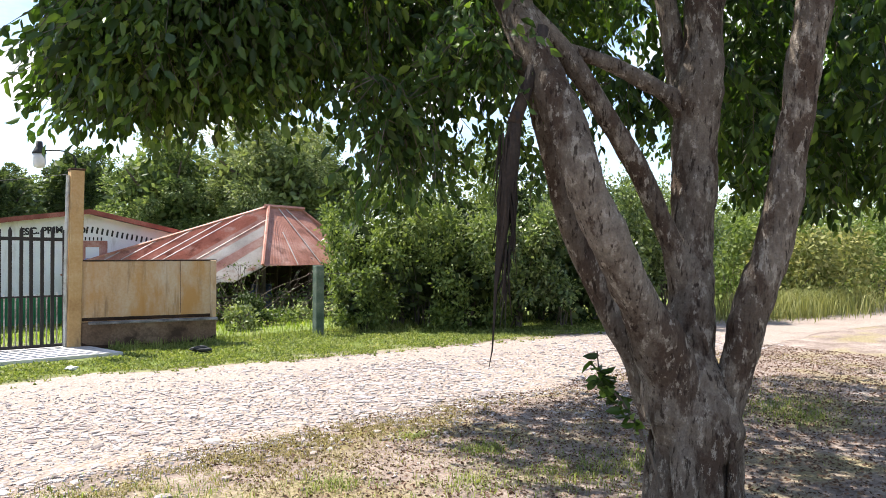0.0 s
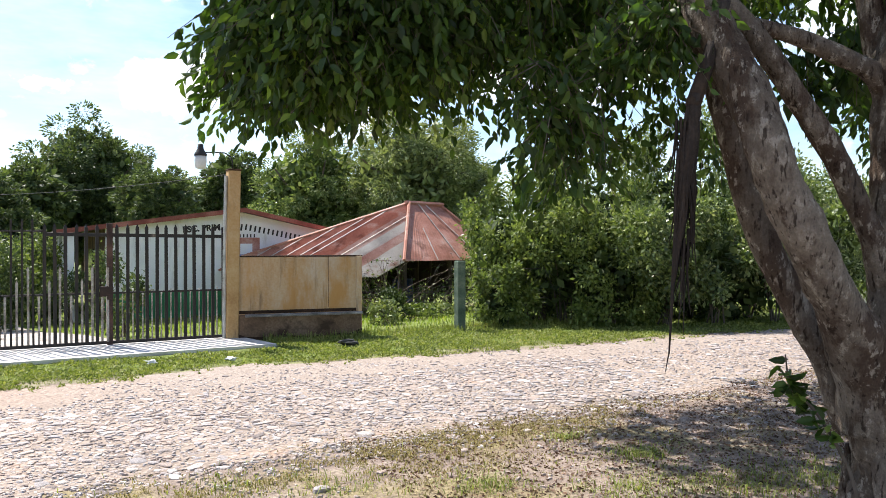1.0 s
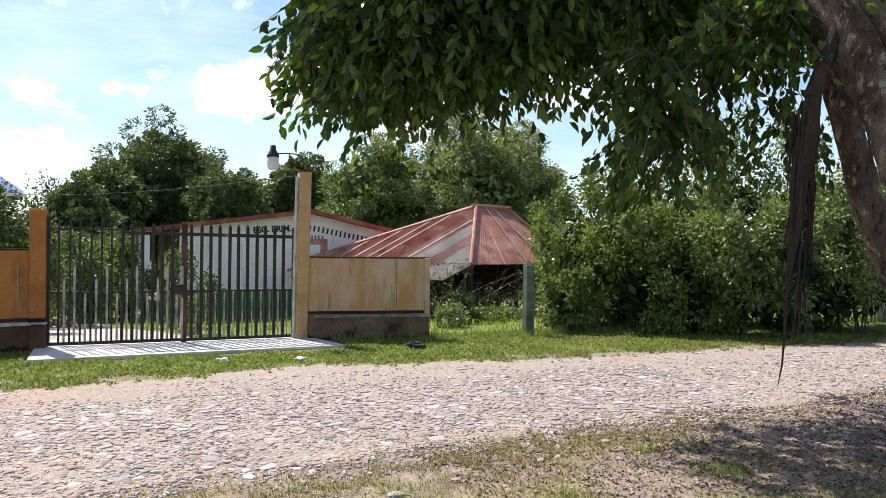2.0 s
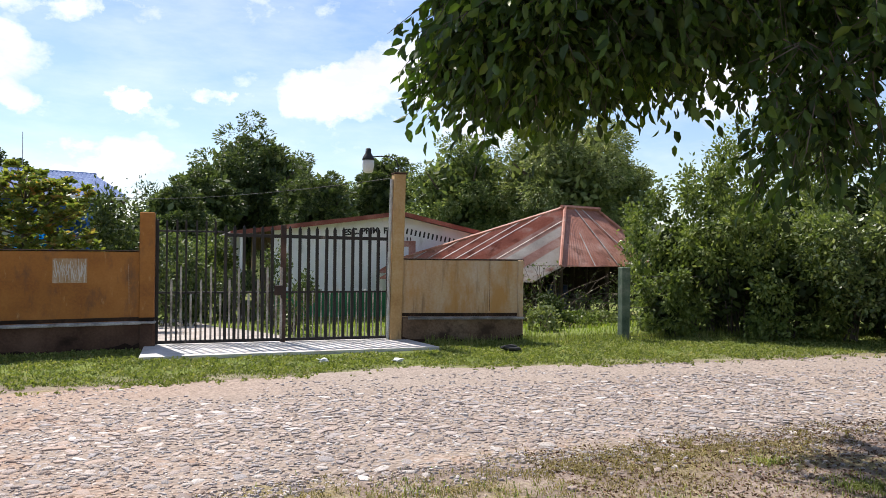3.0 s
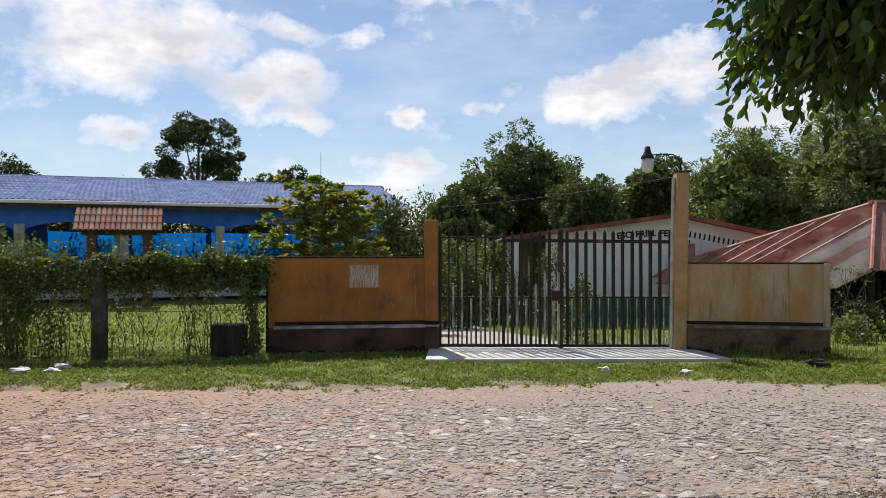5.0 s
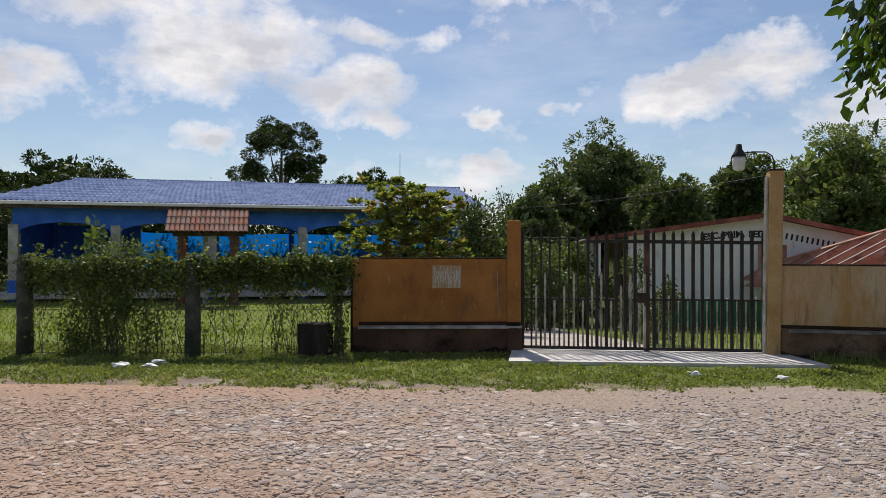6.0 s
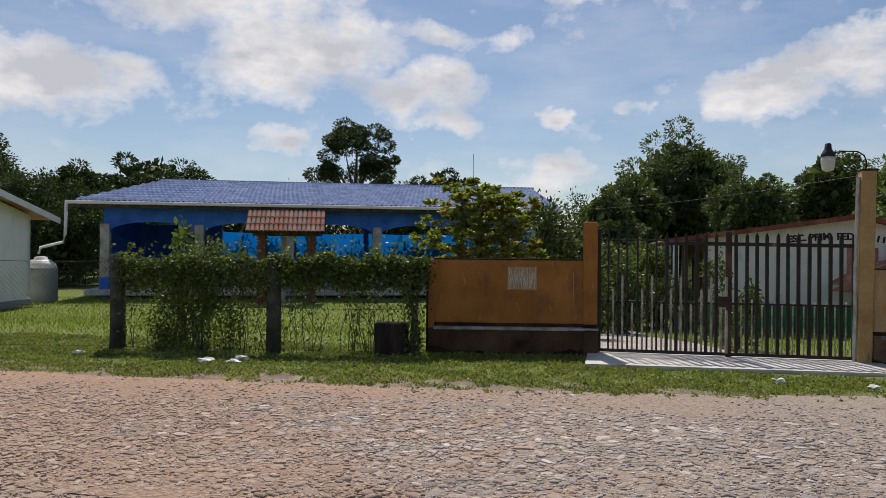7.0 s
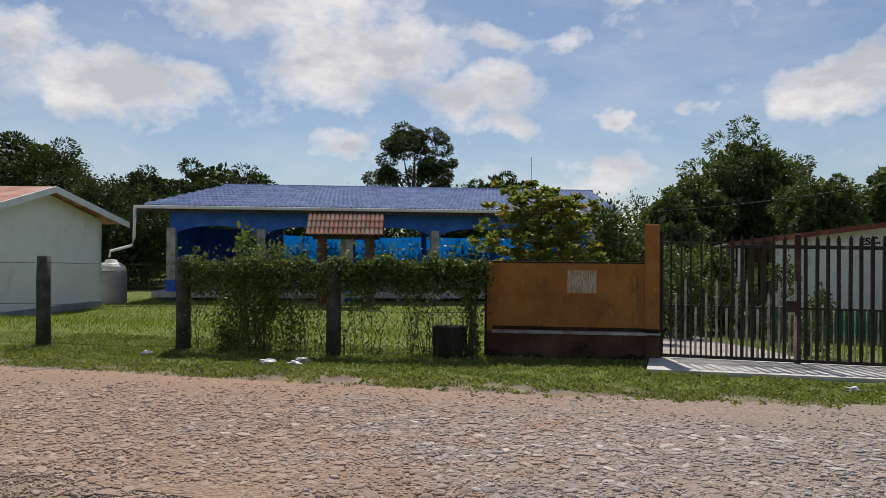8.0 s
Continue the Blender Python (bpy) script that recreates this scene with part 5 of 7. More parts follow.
# ---- the near tree ----
BOUGHS = {
    "trunk": [(3.71, 1.71, -0.05, 0.330), (3.71, 1.71, 0.15, 0.262), (3.71, 1.71, 0.41, 0.214), (3.71, 1.71, 0.63, 0.206), (3.70, 1.70, 0.80, 0.212), (3.69, 1.70, 0.97, 0.17), (3.69, 1.71, 1.10, 0.11), (3.69, 1.72, 1.18, 0.04)],
    "outer": [(3.64, 1.86, 0.80, 0.10), (3.55, 1.93, 1.08, 0.073), (3.47, 1.99, 1.26, 0.067), (3.40, 2.05, 1.44, 0.067), (3.32, 2.09, 1.62, 0.064), (3.25, 2.11, 1.79, 0.061), (3.20, 2.13, 1.98, 0.058), (3.14, 2.15, 2.17, 0.052), (3.08, 2.18, 2.38, 0.046), (3.02, 2.24, 2.62, 0.036)],
    "main": [(3.60, 1.74, 0.86, 0.147), (3.48, 1.71, 1.11, 0.135), (3.33, 1.70, 1.29, 0.103), (3.20, 1.70, 1.46, 0.090), (3.08, 1.70, 1.62, 0.085), (3.02, 1.72, 1.75, 0.085), (2.95, 1.74, 1.91, 0.085), (2.92, 1.79, 2.07, 0.088), (2.91, 1.85, 2.23, 0.090), (2.89, 1.94, 2.40, 0.088), (2.88, 2.03, 2.57, 0.086), (2.87, 2.12, 2.76, 0.083), (2.87, 2.25, 3.01, 0.075)],
    "centre": [(3.68, 1.74, 0.93, 0.16), (3.70, 1.74, 1.09, 0.145), (3.73, 1.75, 1.27, 0.124), (3.76, 1.76, 1.44, 0.112), (3.78, 1.77, 1.62, 0.104), (3.80, 1.78, 1.87, 0.104), (3.82, 1.79, 2.05, 0.109), (3.83, 1.78, 2.24, 0.114), (3.83, 1.78, 2.38, 0.124), (3.85, 1.76, 2.60, 0.098), (3.88, 1.77, 2.88, 0.098), (3.96, 1.77, 3.22, 0.085), (4.14, 1.76, 3.70, 0.06)],
    "twin": [(3.84, 1.85, 2.28, 0.06), (3.82, 1.89, 2.52, 0.058), (3.80, 1.92, 2.80, 0.055), (3.76, 1.98, 3.15, 0.045), (3.70, 2.1, 3.6, 0.03)],
    "thin": [(3.72, 1.77, 1.40, 0.070), (3.64, 1.78, 1.62, 0.057), (3.57, 1.81, 1.77, 0.053), (3.49, 1.85, 1.95, 0.052), (3.38, 1.88, 2.12, 0.050), (3.27, 1.92, 2.28, 0.049), (3.16, 1.96, 2.44, 0.048), (3.06, 2.02, 2.58, 0.045), (2.94, 2.08, 2.71, 0.042), (2.8, 2.2, 2.9, 0.03)],
    "cross": [(3.78, 1.80, 2.30, 0.062), (3.68, 1.85, 2.39, 0.046), (3.54, 1.96, 2.49, 0.041), (3.41, 2.04, 2.55, 0.038), (3.26, 2.11, 2.59, 0.033), (3.0, 2.2, 2.66, 0.024)],
    "right": [(3.76, 1.65, 0.70, 0.13), (3.79, 1.58, 0.95, 0.092), (3.80, 1.52, 1.11, 0.082), (3.80, 1.48, 1.28, 0.083), (3.82, 1.43, 1.45, 0.086), (3.85, 1.38, 1.62, 0.084), (3.86, 1.34, 1.85, 0.078), (3.88, 1.31, 2.10, 0.078), (3.88, 1.28, 2.29, 0.080), (3.88, 1.25, 2.51, 0.079), (3.90, 1.21, 2.75, 0.074), (3.96, 1.16, 3.05, 0.066), (4.07, 1.10, 3.42, 0.054)],
    "spread_a": [(2.87, 2.2, 2.95, 0.07), (2.8, 2.9, 3.45, 0.045), (2.6, 3.6, 3.55, 0.032), (2.2, 4.2, 3.4, 0.018), (1.8, 4.4, 3.2, 0.01)],
    "spread_b": [(2.87, 2.2, 2.95, 0.06), (3.7, 3.6, 3.75, 0.035), (4.6, 4.8, 3.5, 0.028), (5.4, 5.8, 3.3, 0.015)],
    "spread_c": [(3.94, 1.17, 2.97, 0.06), (5.0, 1.7, 3.2, 0.045), (6.2, 2.3, 3.1, 0.03), (7.0, 2.6, 2.8, 0.015)],
    "burl": [(3.50, 1.62, 0.36, 0.03), (3.53, 1.63, 0.50, 0.06), (3.55, 1.65, 0.66, 0.075), (3.60, 1.68, 0.78, 0.06), (3.66, 1.70, 0.84, 0.03)],
}


def refine(path, n=3):
    """More points along a limb, by a Catmull-Rom curve."""
    out, p = [], [Vector(q) for q in path]
    for i in range(len(p) - 1):
        a, b, c, d = p[max(i - 1, 0)], p[i], p[i + 1], p[min(i + 2, len(p) - 1)]
        for k in range(n):
            s = k / n
            out.append(0.5 * ((2 * b) + (c - a) * s + (2 * a - 5 * b + 4 * c - d) * s * s + (3 * b - a - 3 * c + d) * s ** 3))
    return out + [p[-1]]


def near_tree():
    base = Vector((3.71, 1.71, 0.0))
    t = thing("shade_tree", base, "large roadside tree forking low into grey mottled limbs", "tree")
    for name, rows in BOUGHS.items():
        q = refine([(r[0] - base.x, r[1] - base.y, r[2]) for r in rows], 6)
        rad = refine([(r[3], 0, 0) for r in rows], 6)
        sides = 40 if name == "trunk" else 22
        geo = Geo()
        pts = [Vector(p) for p in q]
        k = len(pts)
        for i, p in enumerate(pts):
            d = (pts[min(i + 1, k - 1)] - pts[max(i - 1, 0)]).normalized()
            a = d.cross(Vector((0.2, 1, 0.1))).normalized()
            b = d.cross(a)
            for s in range(sides):
                w_ = 2 * math.pi * s / sides
                o = a * math.cos(w_) + b * math.sin(w_)
                lump = noise.noise((p + o * 0.12 + base) * 5.0) * 0.17 + noise.noise((p + o * 0.1) * 13.0) * 0.10 + noise.noise((p + o * 0.1) * 31.0) * 0.05
                flute = 0.0
                if name == "trunk":
                    flute = 0.15 * math.cos(w_ * 5 + 0.8) * smooth01((0.95 - p.z) / 0.6) + 0.07 * math.cos(w_ * 9 + p.z * 2) * smooth01((0.85 - p.z) / 0.5)
                geo.v.append(tuple(p + o * rad[i].x * (1 + lump + flute)))
        for i in range(k - 1):
            for s in range(sides):
                n_ = (s + 1) % sides
                geo.f.append((i * sides + s, i * sides + n_, (i + 1) * sides + n_, (i + 1) * sides + s))
        geo.f.append(tuple((k - 1) * sides + s for s in range(sides)))
        part("trunk" if name == "trunk" else "limb", geo, BARK, t, "" if name != "trunk" else "fluted grey trunk", True)
    # strands of fused roots running down the foot
    rr = random.Random(4)
    for k in range(13):
        w_ = k * 2 * math.pi / 13 + rr.uniform(-0.15, 0.15)
        top = rr.uniform(0.55, 0.98)
        pts, q = [], w_
        for s in range(8):
            f = s / 7
            z = top * (1 - f) - 0.06 * f
            q += rr.uniform(-0.10, 0.10)
            rad = 0.198 + 0.035 * f + 0.16 * max(0.0, (0.16 - z) / 0.2) ** 1.5
            pts.append((math.cos(q) * rad, math.sin(q) * rad, z))
        w0 = rr.uniform(0.022, 0.042)
        part("root_strand", Geo().tube(pts, [w0 * 0.4, w0 * 0.8, w0, w0 * 1.1, w0 * 1.1, w0 * 1.2, w0 * 1.3, w0 * 1.2], 8, wobble=0.2, seed=k), BARK, t, smooth=True)
    # crown: drooping sprays of leaves inside flattened bodies
    rng = np.random.default_rng(5)
    bodies = [((1.70, 3.0, 2.80), (0.43, 0.48, 0.40), 560), ((2.25, 3.05, 2.92), (0.75, 0.65, 0.46), 215), ((2.95, 3.3, 3.12), (0.85, 0.75, 0.44), 165), ((3.1, 2.75, 2.80), (0.6, 0.5, 0.28), 30),
              ((3.15, 4.15, 3.48), (1.5, 0.85, 0.48), 180), ((4.4, 4.8, 4.0), (1.6, 1.4, 0.7), 280), ((6.8, 6.4, 4.7), (2.0, 2.2, 0.9), 330),
              ((7.4, 2.5, 3.15), (1.7, 1.7, 1.1), 820), ((3.9, 2.6, 3.95), (1.8, 1.4, 0.55), 250), ((5.4, 3.6, 4.15), (1.7, 1.5, 0.6), 320),
              ((10.2, 4.2, 3.5), (2.0, 2.2, 1.2), 280), ((5.9, 0.9, 3.0), (1.3, 1.1, 0.9), 240), ((2.7, 2.5, 3.35), (0.9, 0.8, 0.5), 105),
              # next four bodies, mostly out of view, are added to shade limbs and ground
              ((4.7, 7.2, 5.2), (1.6, 1.2, 0.5), 400), ((7.2, 6.8, 5.3), (2.0, 1.8, 0.6), 460), ((3.2, 4.2, 4.6), (1.6, 1.3, 0.5), 60), ((4.6, 3.4, 4.9), (1.8, 1.6, 0.5), 170),
              # the body at z 4.3 is unseen, added to shade the left tip
              ((1.54, 3.4, 2.66), (0.34, 0.5, 0.24), 220), ((1.6, 3.3, 3.15), (0.42, 0.4, 0.25), 200), ((1.4, 3.95, 4.3), (0.85, 0.8, 0.32), 230), ((2.42, 2.4, 2.28), (0.22, 0.22, 0.2), 20), ((2.98, 3.05, 2.22), (0.22, 0.26, 0.22), 18), ((2.72, 2.2, 2.60), (0.26, 0.24, 0.24), 30)]
    sprays = []
    for c, r, n in bodies:
        p = rng.normal(size=(n, 3))
        p = unit(p) * rng.uniform(0.15, 1.0, (n, 1)) ** 0.45
        sprays.append(np.array(c) + p * np.array(r))
    # low hanging sprays that show below the crown
    drops = [((2.75, 3.05, 2.55), 3), ((3.1, 3.1, 2.45), 4), ((3.4, 2.9, 2.3), 6), ((2.4, 2.6, 2.35), 3), ((2.6, 2.45, 2.3), 4), ((1.5, 2.95, 2.62), 4), ((1.8, 2.85, 2.55), 5), ((2.1, 2.9, 2.5), 4),
             ((5.8, 2.4, 2.3), 8), ((6.5, 2.3, 2.2), 9), ((7.1, 2.7, 2.3), 9), ((5.2, 2.3, 2.6), 6), ((6.2, 1.5, 2.4), 9), ((4.7, 3.0, 2.75), 14), ((5.0, 2.6, 2.95), 14), ((5.5, 2.9, 3.0), 14), ((4.9, 3.4, 3.2), 14), ((5.9, 2.7, 2.75), 12), ((4.3, 3.5, 3.1), 12)]
    for c, n in drops:
        sprays.append(np.array(c) + rng.normal(size=(n, 3)) * np.array((0.16, 0.16, 0.07)))
    sprays = np.concatenate(sprays)
    pos, along, size = [], [], []
    twigs = Geo()
    for s in sprays:
        if np.hypot(s[0] - 0.4, s[1] + 0.2) < 1.6:
            continue
        for strand in range(2):
            d = unit(np.array([[rng.normal() * 0.8, rng.normal() * 0.8, -0.55 + rng.normal() * 0.25]]))[0]
            high = s[2] > 4.1 or s[0] > 4.6
            n = rng.integers(6, 9) if high else rng.integers(11, 16)
            ln = rng.uniform(0.2, 0.42)
            pts = []
            for k in range(n):
                f = k / n
                q = s + d * ln * f + np.array((0, 0, -0.14 * f * f)) + rng.normal(size=3) * 0.012
                pts.append(q)
                if q[2] < 4.0 and q[0] + 0.05 < 0.36 * (q[1] - 0.42):
                    continue
                out = unit(rng.normal(size=(1, 3)))[0] * 0.75 + d * 0.5 + np.array((0, 0, -0.75))
                pos.append(q - np.array(base))
                along.append(out)
                size.append(rng.uniform(0.044, 0.080) * (1.7 if high else 1.0))
            twigs.tube([tuple(np.array(p) - np.array(base)) for p in pts[::6]], [0.003, 0.0022, 0.0016, 0.0012, 0.001][:len(pts[::6])], 3, False)
    size = np.array(size)
    me = leaf_mesh("crown", np.array(pos), np.array(along), size, size * rng.uniform(0.40, 0.54, len(size)), 0.18, rng=rng)
    crown = part("crown", me, LEAF_NEAR, t, "dark glossy drooping leaves")
    part("twig_sprays", twigs, BARK_FAR, crown)
    # hanging aerial root with frayed strands
    r = Geo()
    rows = [(2.72, 1.93, 2.20, 0.028), (2.71, 1.94, 2.10, 0.036), (2.70, 1.94, 2.03, 0.044), (2.69, 1.95, 1.96, 0.048), (2.68, 1.96, 1.83, 0.040), (2.67, 1.96, 1.71, 0.030), (2.66, 1.97, 1.59, 0.018), (2.65, 1.98, 1.45, 0.009), (2.65, 1.99, 1.30, 0.006), (2.64, 1.99, 1.18, 0.004), (2.63, 2.00, 1.10, 0.0015)]
    rows = [(a, b, c, d * 0.78) for a, b, c, d in rows]
    r.tube([(a - base.x, b - base.y, c) for a, b, c, _ in rows], [q[3] for q in rows], 12, wobble=0.3)
    r3 = random.Random(8)
    for k in range(70):
        w_, top = r3.uniform(0, 6.28), r3.uniform(1.55, 2.12)
        wide = 0.028 * smooth01((top - 1.45) / 0.5) + 0.004
        x0, y0 = 2.69 - base.x + wide * math.cos(w_), 1.955 - base.y + wide * math.sin(w_)
        ln = r3.uniform(0.10, 0.34)
        r.tube([(x0, y0, top), (x0 + wide * 0.3 * math.cos(w_) + r3.uniform(-0.012, 0.012), y0, top - ln * 0.5), (x0 - 0.012 + r3.uniform(-0.03, 0.03), y0 + r3.uniform(-0.02, 0.02), top - ln)], [0.006, 0.005, 0.0015], 4, False)
    r.tube([(2.71 - base.x, 1.935 - base.y, 2.15), (2.80 - base.x, 1.93 - base.y, 2.35), (2.90 - base.x, 1.95 - base.y, 2.6)], [0.03, 0.028, 0.03], 8)
    part("aerial_root", r, ROOT, t, "dark frayed hanging root", True)
    # leafy shoot at the foot
    sh = [(3.46, 1.72, 0.50), (3.42, 1.75, 0.67), (3.37, 1.79, 0.80), (3.31, 1.84, 0.92), (3.24, 1.90, 1.00), (3.23, 1.91, 1.14)]
    stem = Geo().tube([(a - base.x, b - base.y, c) for a, b, c in sh], [0.009, 0.008, 0.007, 0.006, 0.005, 0.003], 6)
    shoot = part("shoot", stem, BARK_FAR, t, "leafy shoot")
    pos, along = [], []
    for k in range(46):
        f = rng.uniform(0.35, 1.0) * 4.999
        a, b = np.array(sh[int(f)]), np.array(sh[int(f) + 1])
        pos.append(a + (b - a) * (f % 1) - np.array(base) + rng.normal(size=3) * 0.012)
        along.append(np.array((rng.normal() * 0.7 - 0.35, rng.normal() * 0.7, rng.normal() * 0.35 - 0.1)))
    part("leaf_spray", leaf_mesh("leaf_spray", np.array(pos), np.array(along), rng.uniform(0.06, 0.10, 46), rng.uniform(0.034, 0.050, 46), 0.2, rng=rng), LEAF_NEAR, shoot)
    return t


near_tree()


# ---- background trees and shrubs ----
def crown_points(rng, n, r, clumps, spread, flat=0.8, hollow=0.5):
    """Leaf positions gathered in clumps over the shell of a crown, with gaps between them; also outward directions."""
    c = unit(rng.normal(size=(clumps, 3)))
    if flat < 1.0:
        c[:, 2] = np.where(c[:, 2] < -0.55, -c[:, 2], c[:, 2])
    seed = rng.uniform(0, 50)
    lobe = np.array([[0.98 + 0.34 * noise.noise(Vector(q) * 1.5 + Vector((seed, 0, 0)))] for q in c])
    c = c * lobe * rng.uniform(hollow, 1.0, (clumps, 1)) ** 0.7 * np.array((r, r, r * flat)) * rng.uniform(0.86, 1.0, (clumps, 1))
    k = rng.integers(0, clumps, n)
    off = unit(rng.normal(size=(n, 3))) * rng.uniform(0.3, 1.0, (n, 1)) ** 0.6 * spread * rng.uniform(0.6, 1.3, (clumps, 1))[k]
    off[:, 2] *= 0.7
    p = c[k] + off
    return p, unit(off + unit(p) * spread * 0.4 + np.array((0, 0, -0.35 * spread)))


def tree(name, at, height, radius, material, leaves, leaf, label, seed, clumps=60, flat=0.75, trunk_r=0.22, group="", lift=0.0, heart=0.12):
    rng = np.random.default_rng(seed)
    t = thing(name, at, label, "tree", group=group)
    cz = height - radius * flat + lift
    g = Geo()
    g.tube([(0, 0, -0.3), (0.05, 0.02, cz * 0.4), (0.0, 0.1, cz * 0.8), (0.1, 0, cz + radius * 0.3)], [trunk_r, trunk_r * 0.8, trunk_r * 0.6, trunk_r * 0.2], 9, wobble=0.12)
    trunk = part("trunk", g, BARK_FAR, t, smooth=True)
    for k in range(6):
        w_ = k * 1.05 + rng.uniform(0, 0.5)
        z0 = cz * rng.uniform(0.45, 0.75)
        e = np.array((math.cos(w_) * radius * 0.75, math.sin(w_) * radius * 0.75, cz + radius * flat * rng.uniform(-0.2, 0.5)))
        part("limb", Geo().tube([(0, 0.05, z0), tuple(e * np.array((0.45, 0.45, 0)) + np.array((0, 0, z0 + (e[2] - z0) * 0.6))), tuple(e)], [trunk_r * 0.5, trunk_r * 0.35, trunk_r * 0.1], 6), BARK_FAR, t)
    p, d = crown_points(rng, leaves, radius, clumps, radius * 0.215, flat)
    p[:, 2] += cz
    ln = rng.uniform(0.75, 1.25, leaves) * leaf
    crown = part("crown", leaf_mesh("crown", p, d, ln, ln * rng.uniform(0.42, 0.6, leaves), simple=True, rng=rng), material, t)
    if heart:
        n = int(heart * leaves)
        q = unit(rng.normal(size=(n, 3))) * rng.uniform(0.05, 0.80, (n, 1)) * np.array((radius, radius, radius * flat)) + np.array((0, 0, cz))
        big = rng.uniform(2.0, 3.6, n) * leaf
        part("inner_leaves", leaf_mesh("inner_leaves", q, unit(rng.normal(size=(n, 3))), big, big * 0.6, simple=True, rng=rng), material, crown)
    return t


def shrub(name, at, size, material, leaves, leaf, label, seed, clumps=40, simple=True, group="", stems=7, tight=0.15, core=0, foot=0.06):
    """A bush: thin stems from one foot, leaf clumps over an uneven dome."""
    rng = np.random.default_rng(seed)
    sx, sy, sz = size
    t = thing(name, at, label, "bush", group=group)
    g = Geo()
    for k in range(stems):
        w_ = rng.uniform(0, 6.28)
        e = (math.cos(w_) * sx * rng.uniform(0.2, 0.6), math.sin(w_) * sy * rng.uniform(0.2, 0.6), sz * rng.uniform(0.4, 0.7))
        g.tube([(rng.normal() * 0.08, rng.normal() * 0.08, -0.1), (e[0] * 0.4, e[1] * 0.4, e[2] * 0.55), e], [0.02, 0.013, 0.005], 5, False)
    part("stem", g, BARK_FAR, t)
    h = rng.uniform(foot, 0.95, clumps) ** 0.9
    w_ = rng.uniform(0, 2 * np.pi, clumps)
    r = np.sqrt(np.maximum(0.05, 1 - (np.abs(h - 0.42) / 0.62) ** 2.4)) * rng.uniform(0.35, 1.0, clumps) ** 0.5 * rng.uniform(0.85, 1.15, clumps)
    c = np.stack([np.cos(w_) * r * sx, np.sin(w_) * r * sy, h * sz], 1)
    k = rng.integers(0, clumps, leaves)
    off = rng.normal(size=(leaves, 3)) * np.array((sx, sy, sz * 0.5)) * tight
    p = c[k] + off
    p[:, 2] = np.clip(p[:, 2], 0.02, sz * 1.15)
    d = unit(off + np.array((0, 0, -0.05)) + rng.normal(size=(leaves, 3)) * 0.12)
    ln = rng.uniform(0.7, 1.3, leaves) * leaf
    part("leaves", leaf_mesh("leaves", p, d, ln, ln * rng.uniform(0.45, 0.6, leaves), simple=simple, rng=rng), material, t)
    # big dark leaves in the core; their colour stands in for inner shade
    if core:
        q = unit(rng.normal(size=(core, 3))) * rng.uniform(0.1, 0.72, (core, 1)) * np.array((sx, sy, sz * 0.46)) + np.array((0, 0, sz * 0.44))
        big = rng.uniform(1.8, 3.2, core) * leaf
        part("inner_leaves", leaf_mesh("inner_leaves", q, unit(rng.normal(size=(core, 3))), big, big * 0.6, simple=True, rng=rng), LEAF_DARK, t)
    return t


def view(t, px, depth):
    """Ground place in the direction of a picture column: eye, heading and tangent of half the lens."""
    eye, aim = {0: ((0.414, -0.455), (0.6244, 0.7811)), 4.5: ((0.071, 0.383), (0.0525, 0.9986)), 8: ((-0.153, 0.423), (-0.287, 0.958))}[t]
    s = (px - 784) / 1364 * depth
    return eye[0] + aim[0] * depth + aim[1] * s, eye[1] + aim[1] * depth - aim[0] * s


def far_tree(t, px, depth, half_px, top_px, material, seed, leaves=9000, leaf=0.34, flat=0.8, name="tree", label="", clumps=60, horizon=448, heart=0.2):
    x, y = view(t, px, depth)
    r = half_px / 1364 * depth
    h = 1.6 + (horizon - top_px) / 1364 * depth + 0.35
    return tree(name, (x, y, -0.35), h, r, material, int(leaves * 1.15), leaf * 0.72, label, seed, int(clumps * 1.15), flat, 0.05 * r + 0.1, "background trees", 0.0, heart)


far_tree(8, 35, 46, 170, 220, LEAF_DARK, 21, 44000, 0.25, 1.0, label="broad dark green tree behind the white house", clumps=110, heart=0.28)
far_tree(8, 380, 56, 115, 272, LEAF_DARK, 22, 26000, 0.28, 1.0, label="low rounded dark green tree behind the houses")
far_tree(8, 255, 50, 75, 300, LEAF_DARK, 38, 16000, 0.27, 1.0, label="low dark tree between the houses", heart=0.3)
far_tree(8, 730, 52, 80, 216, LEAF_DARK, 23, 20000, 0.22, 0.95, label="tall sparse tree above the blue roof", clumps=34, heart=0.0)
far_tree(8, 885, 60, 95, 292, LEAF_DARK, 24, 20000, 0.30, 1.0, label="low rounded tree behind the blue roof")
far_tree(4.5, 815, 42, 118, 234, LEAF_DEEP, 25, 30000, 0.22, 1.15, label="tall dense mango tree behind the gate", clumps=85)
far_tree(4.5, 735, 38, 70, 300, LEAF_DEEP, 37, 16000, 0.22, 1.2, label="dark mango tree behind the gate")
far_tree(4.5, 930, 36, 75, 310, LEAF_DEEP, 26, 17000, 0.18, 1.1, label="grey-green tree behind the school house")
far_tree(4.5, 1050, 40, 68, 275, LEAF_DEEP, 27, 17000, 0.20, 1.2, label="dark tree behind the gate lamp")
far_tree(4.5, 1200, 34, 120, 232, LEAF_MANGO, 28, 30000, 0.17, 1.1, label="dense dark green tree behind the school house", clumps=85)
far_tree(4.5, 1400, 31, 150, 160, LEAF_GREY, 29, 34000, 0.17, 1.1, label="tall dense tree behind the tin shelter", clumps=90)
far_tree(0, 560, 36, 110, 262, LEAF_GREY, 30, 22000, 0.17, 1.1, label="grey-green tree behind the shelter")
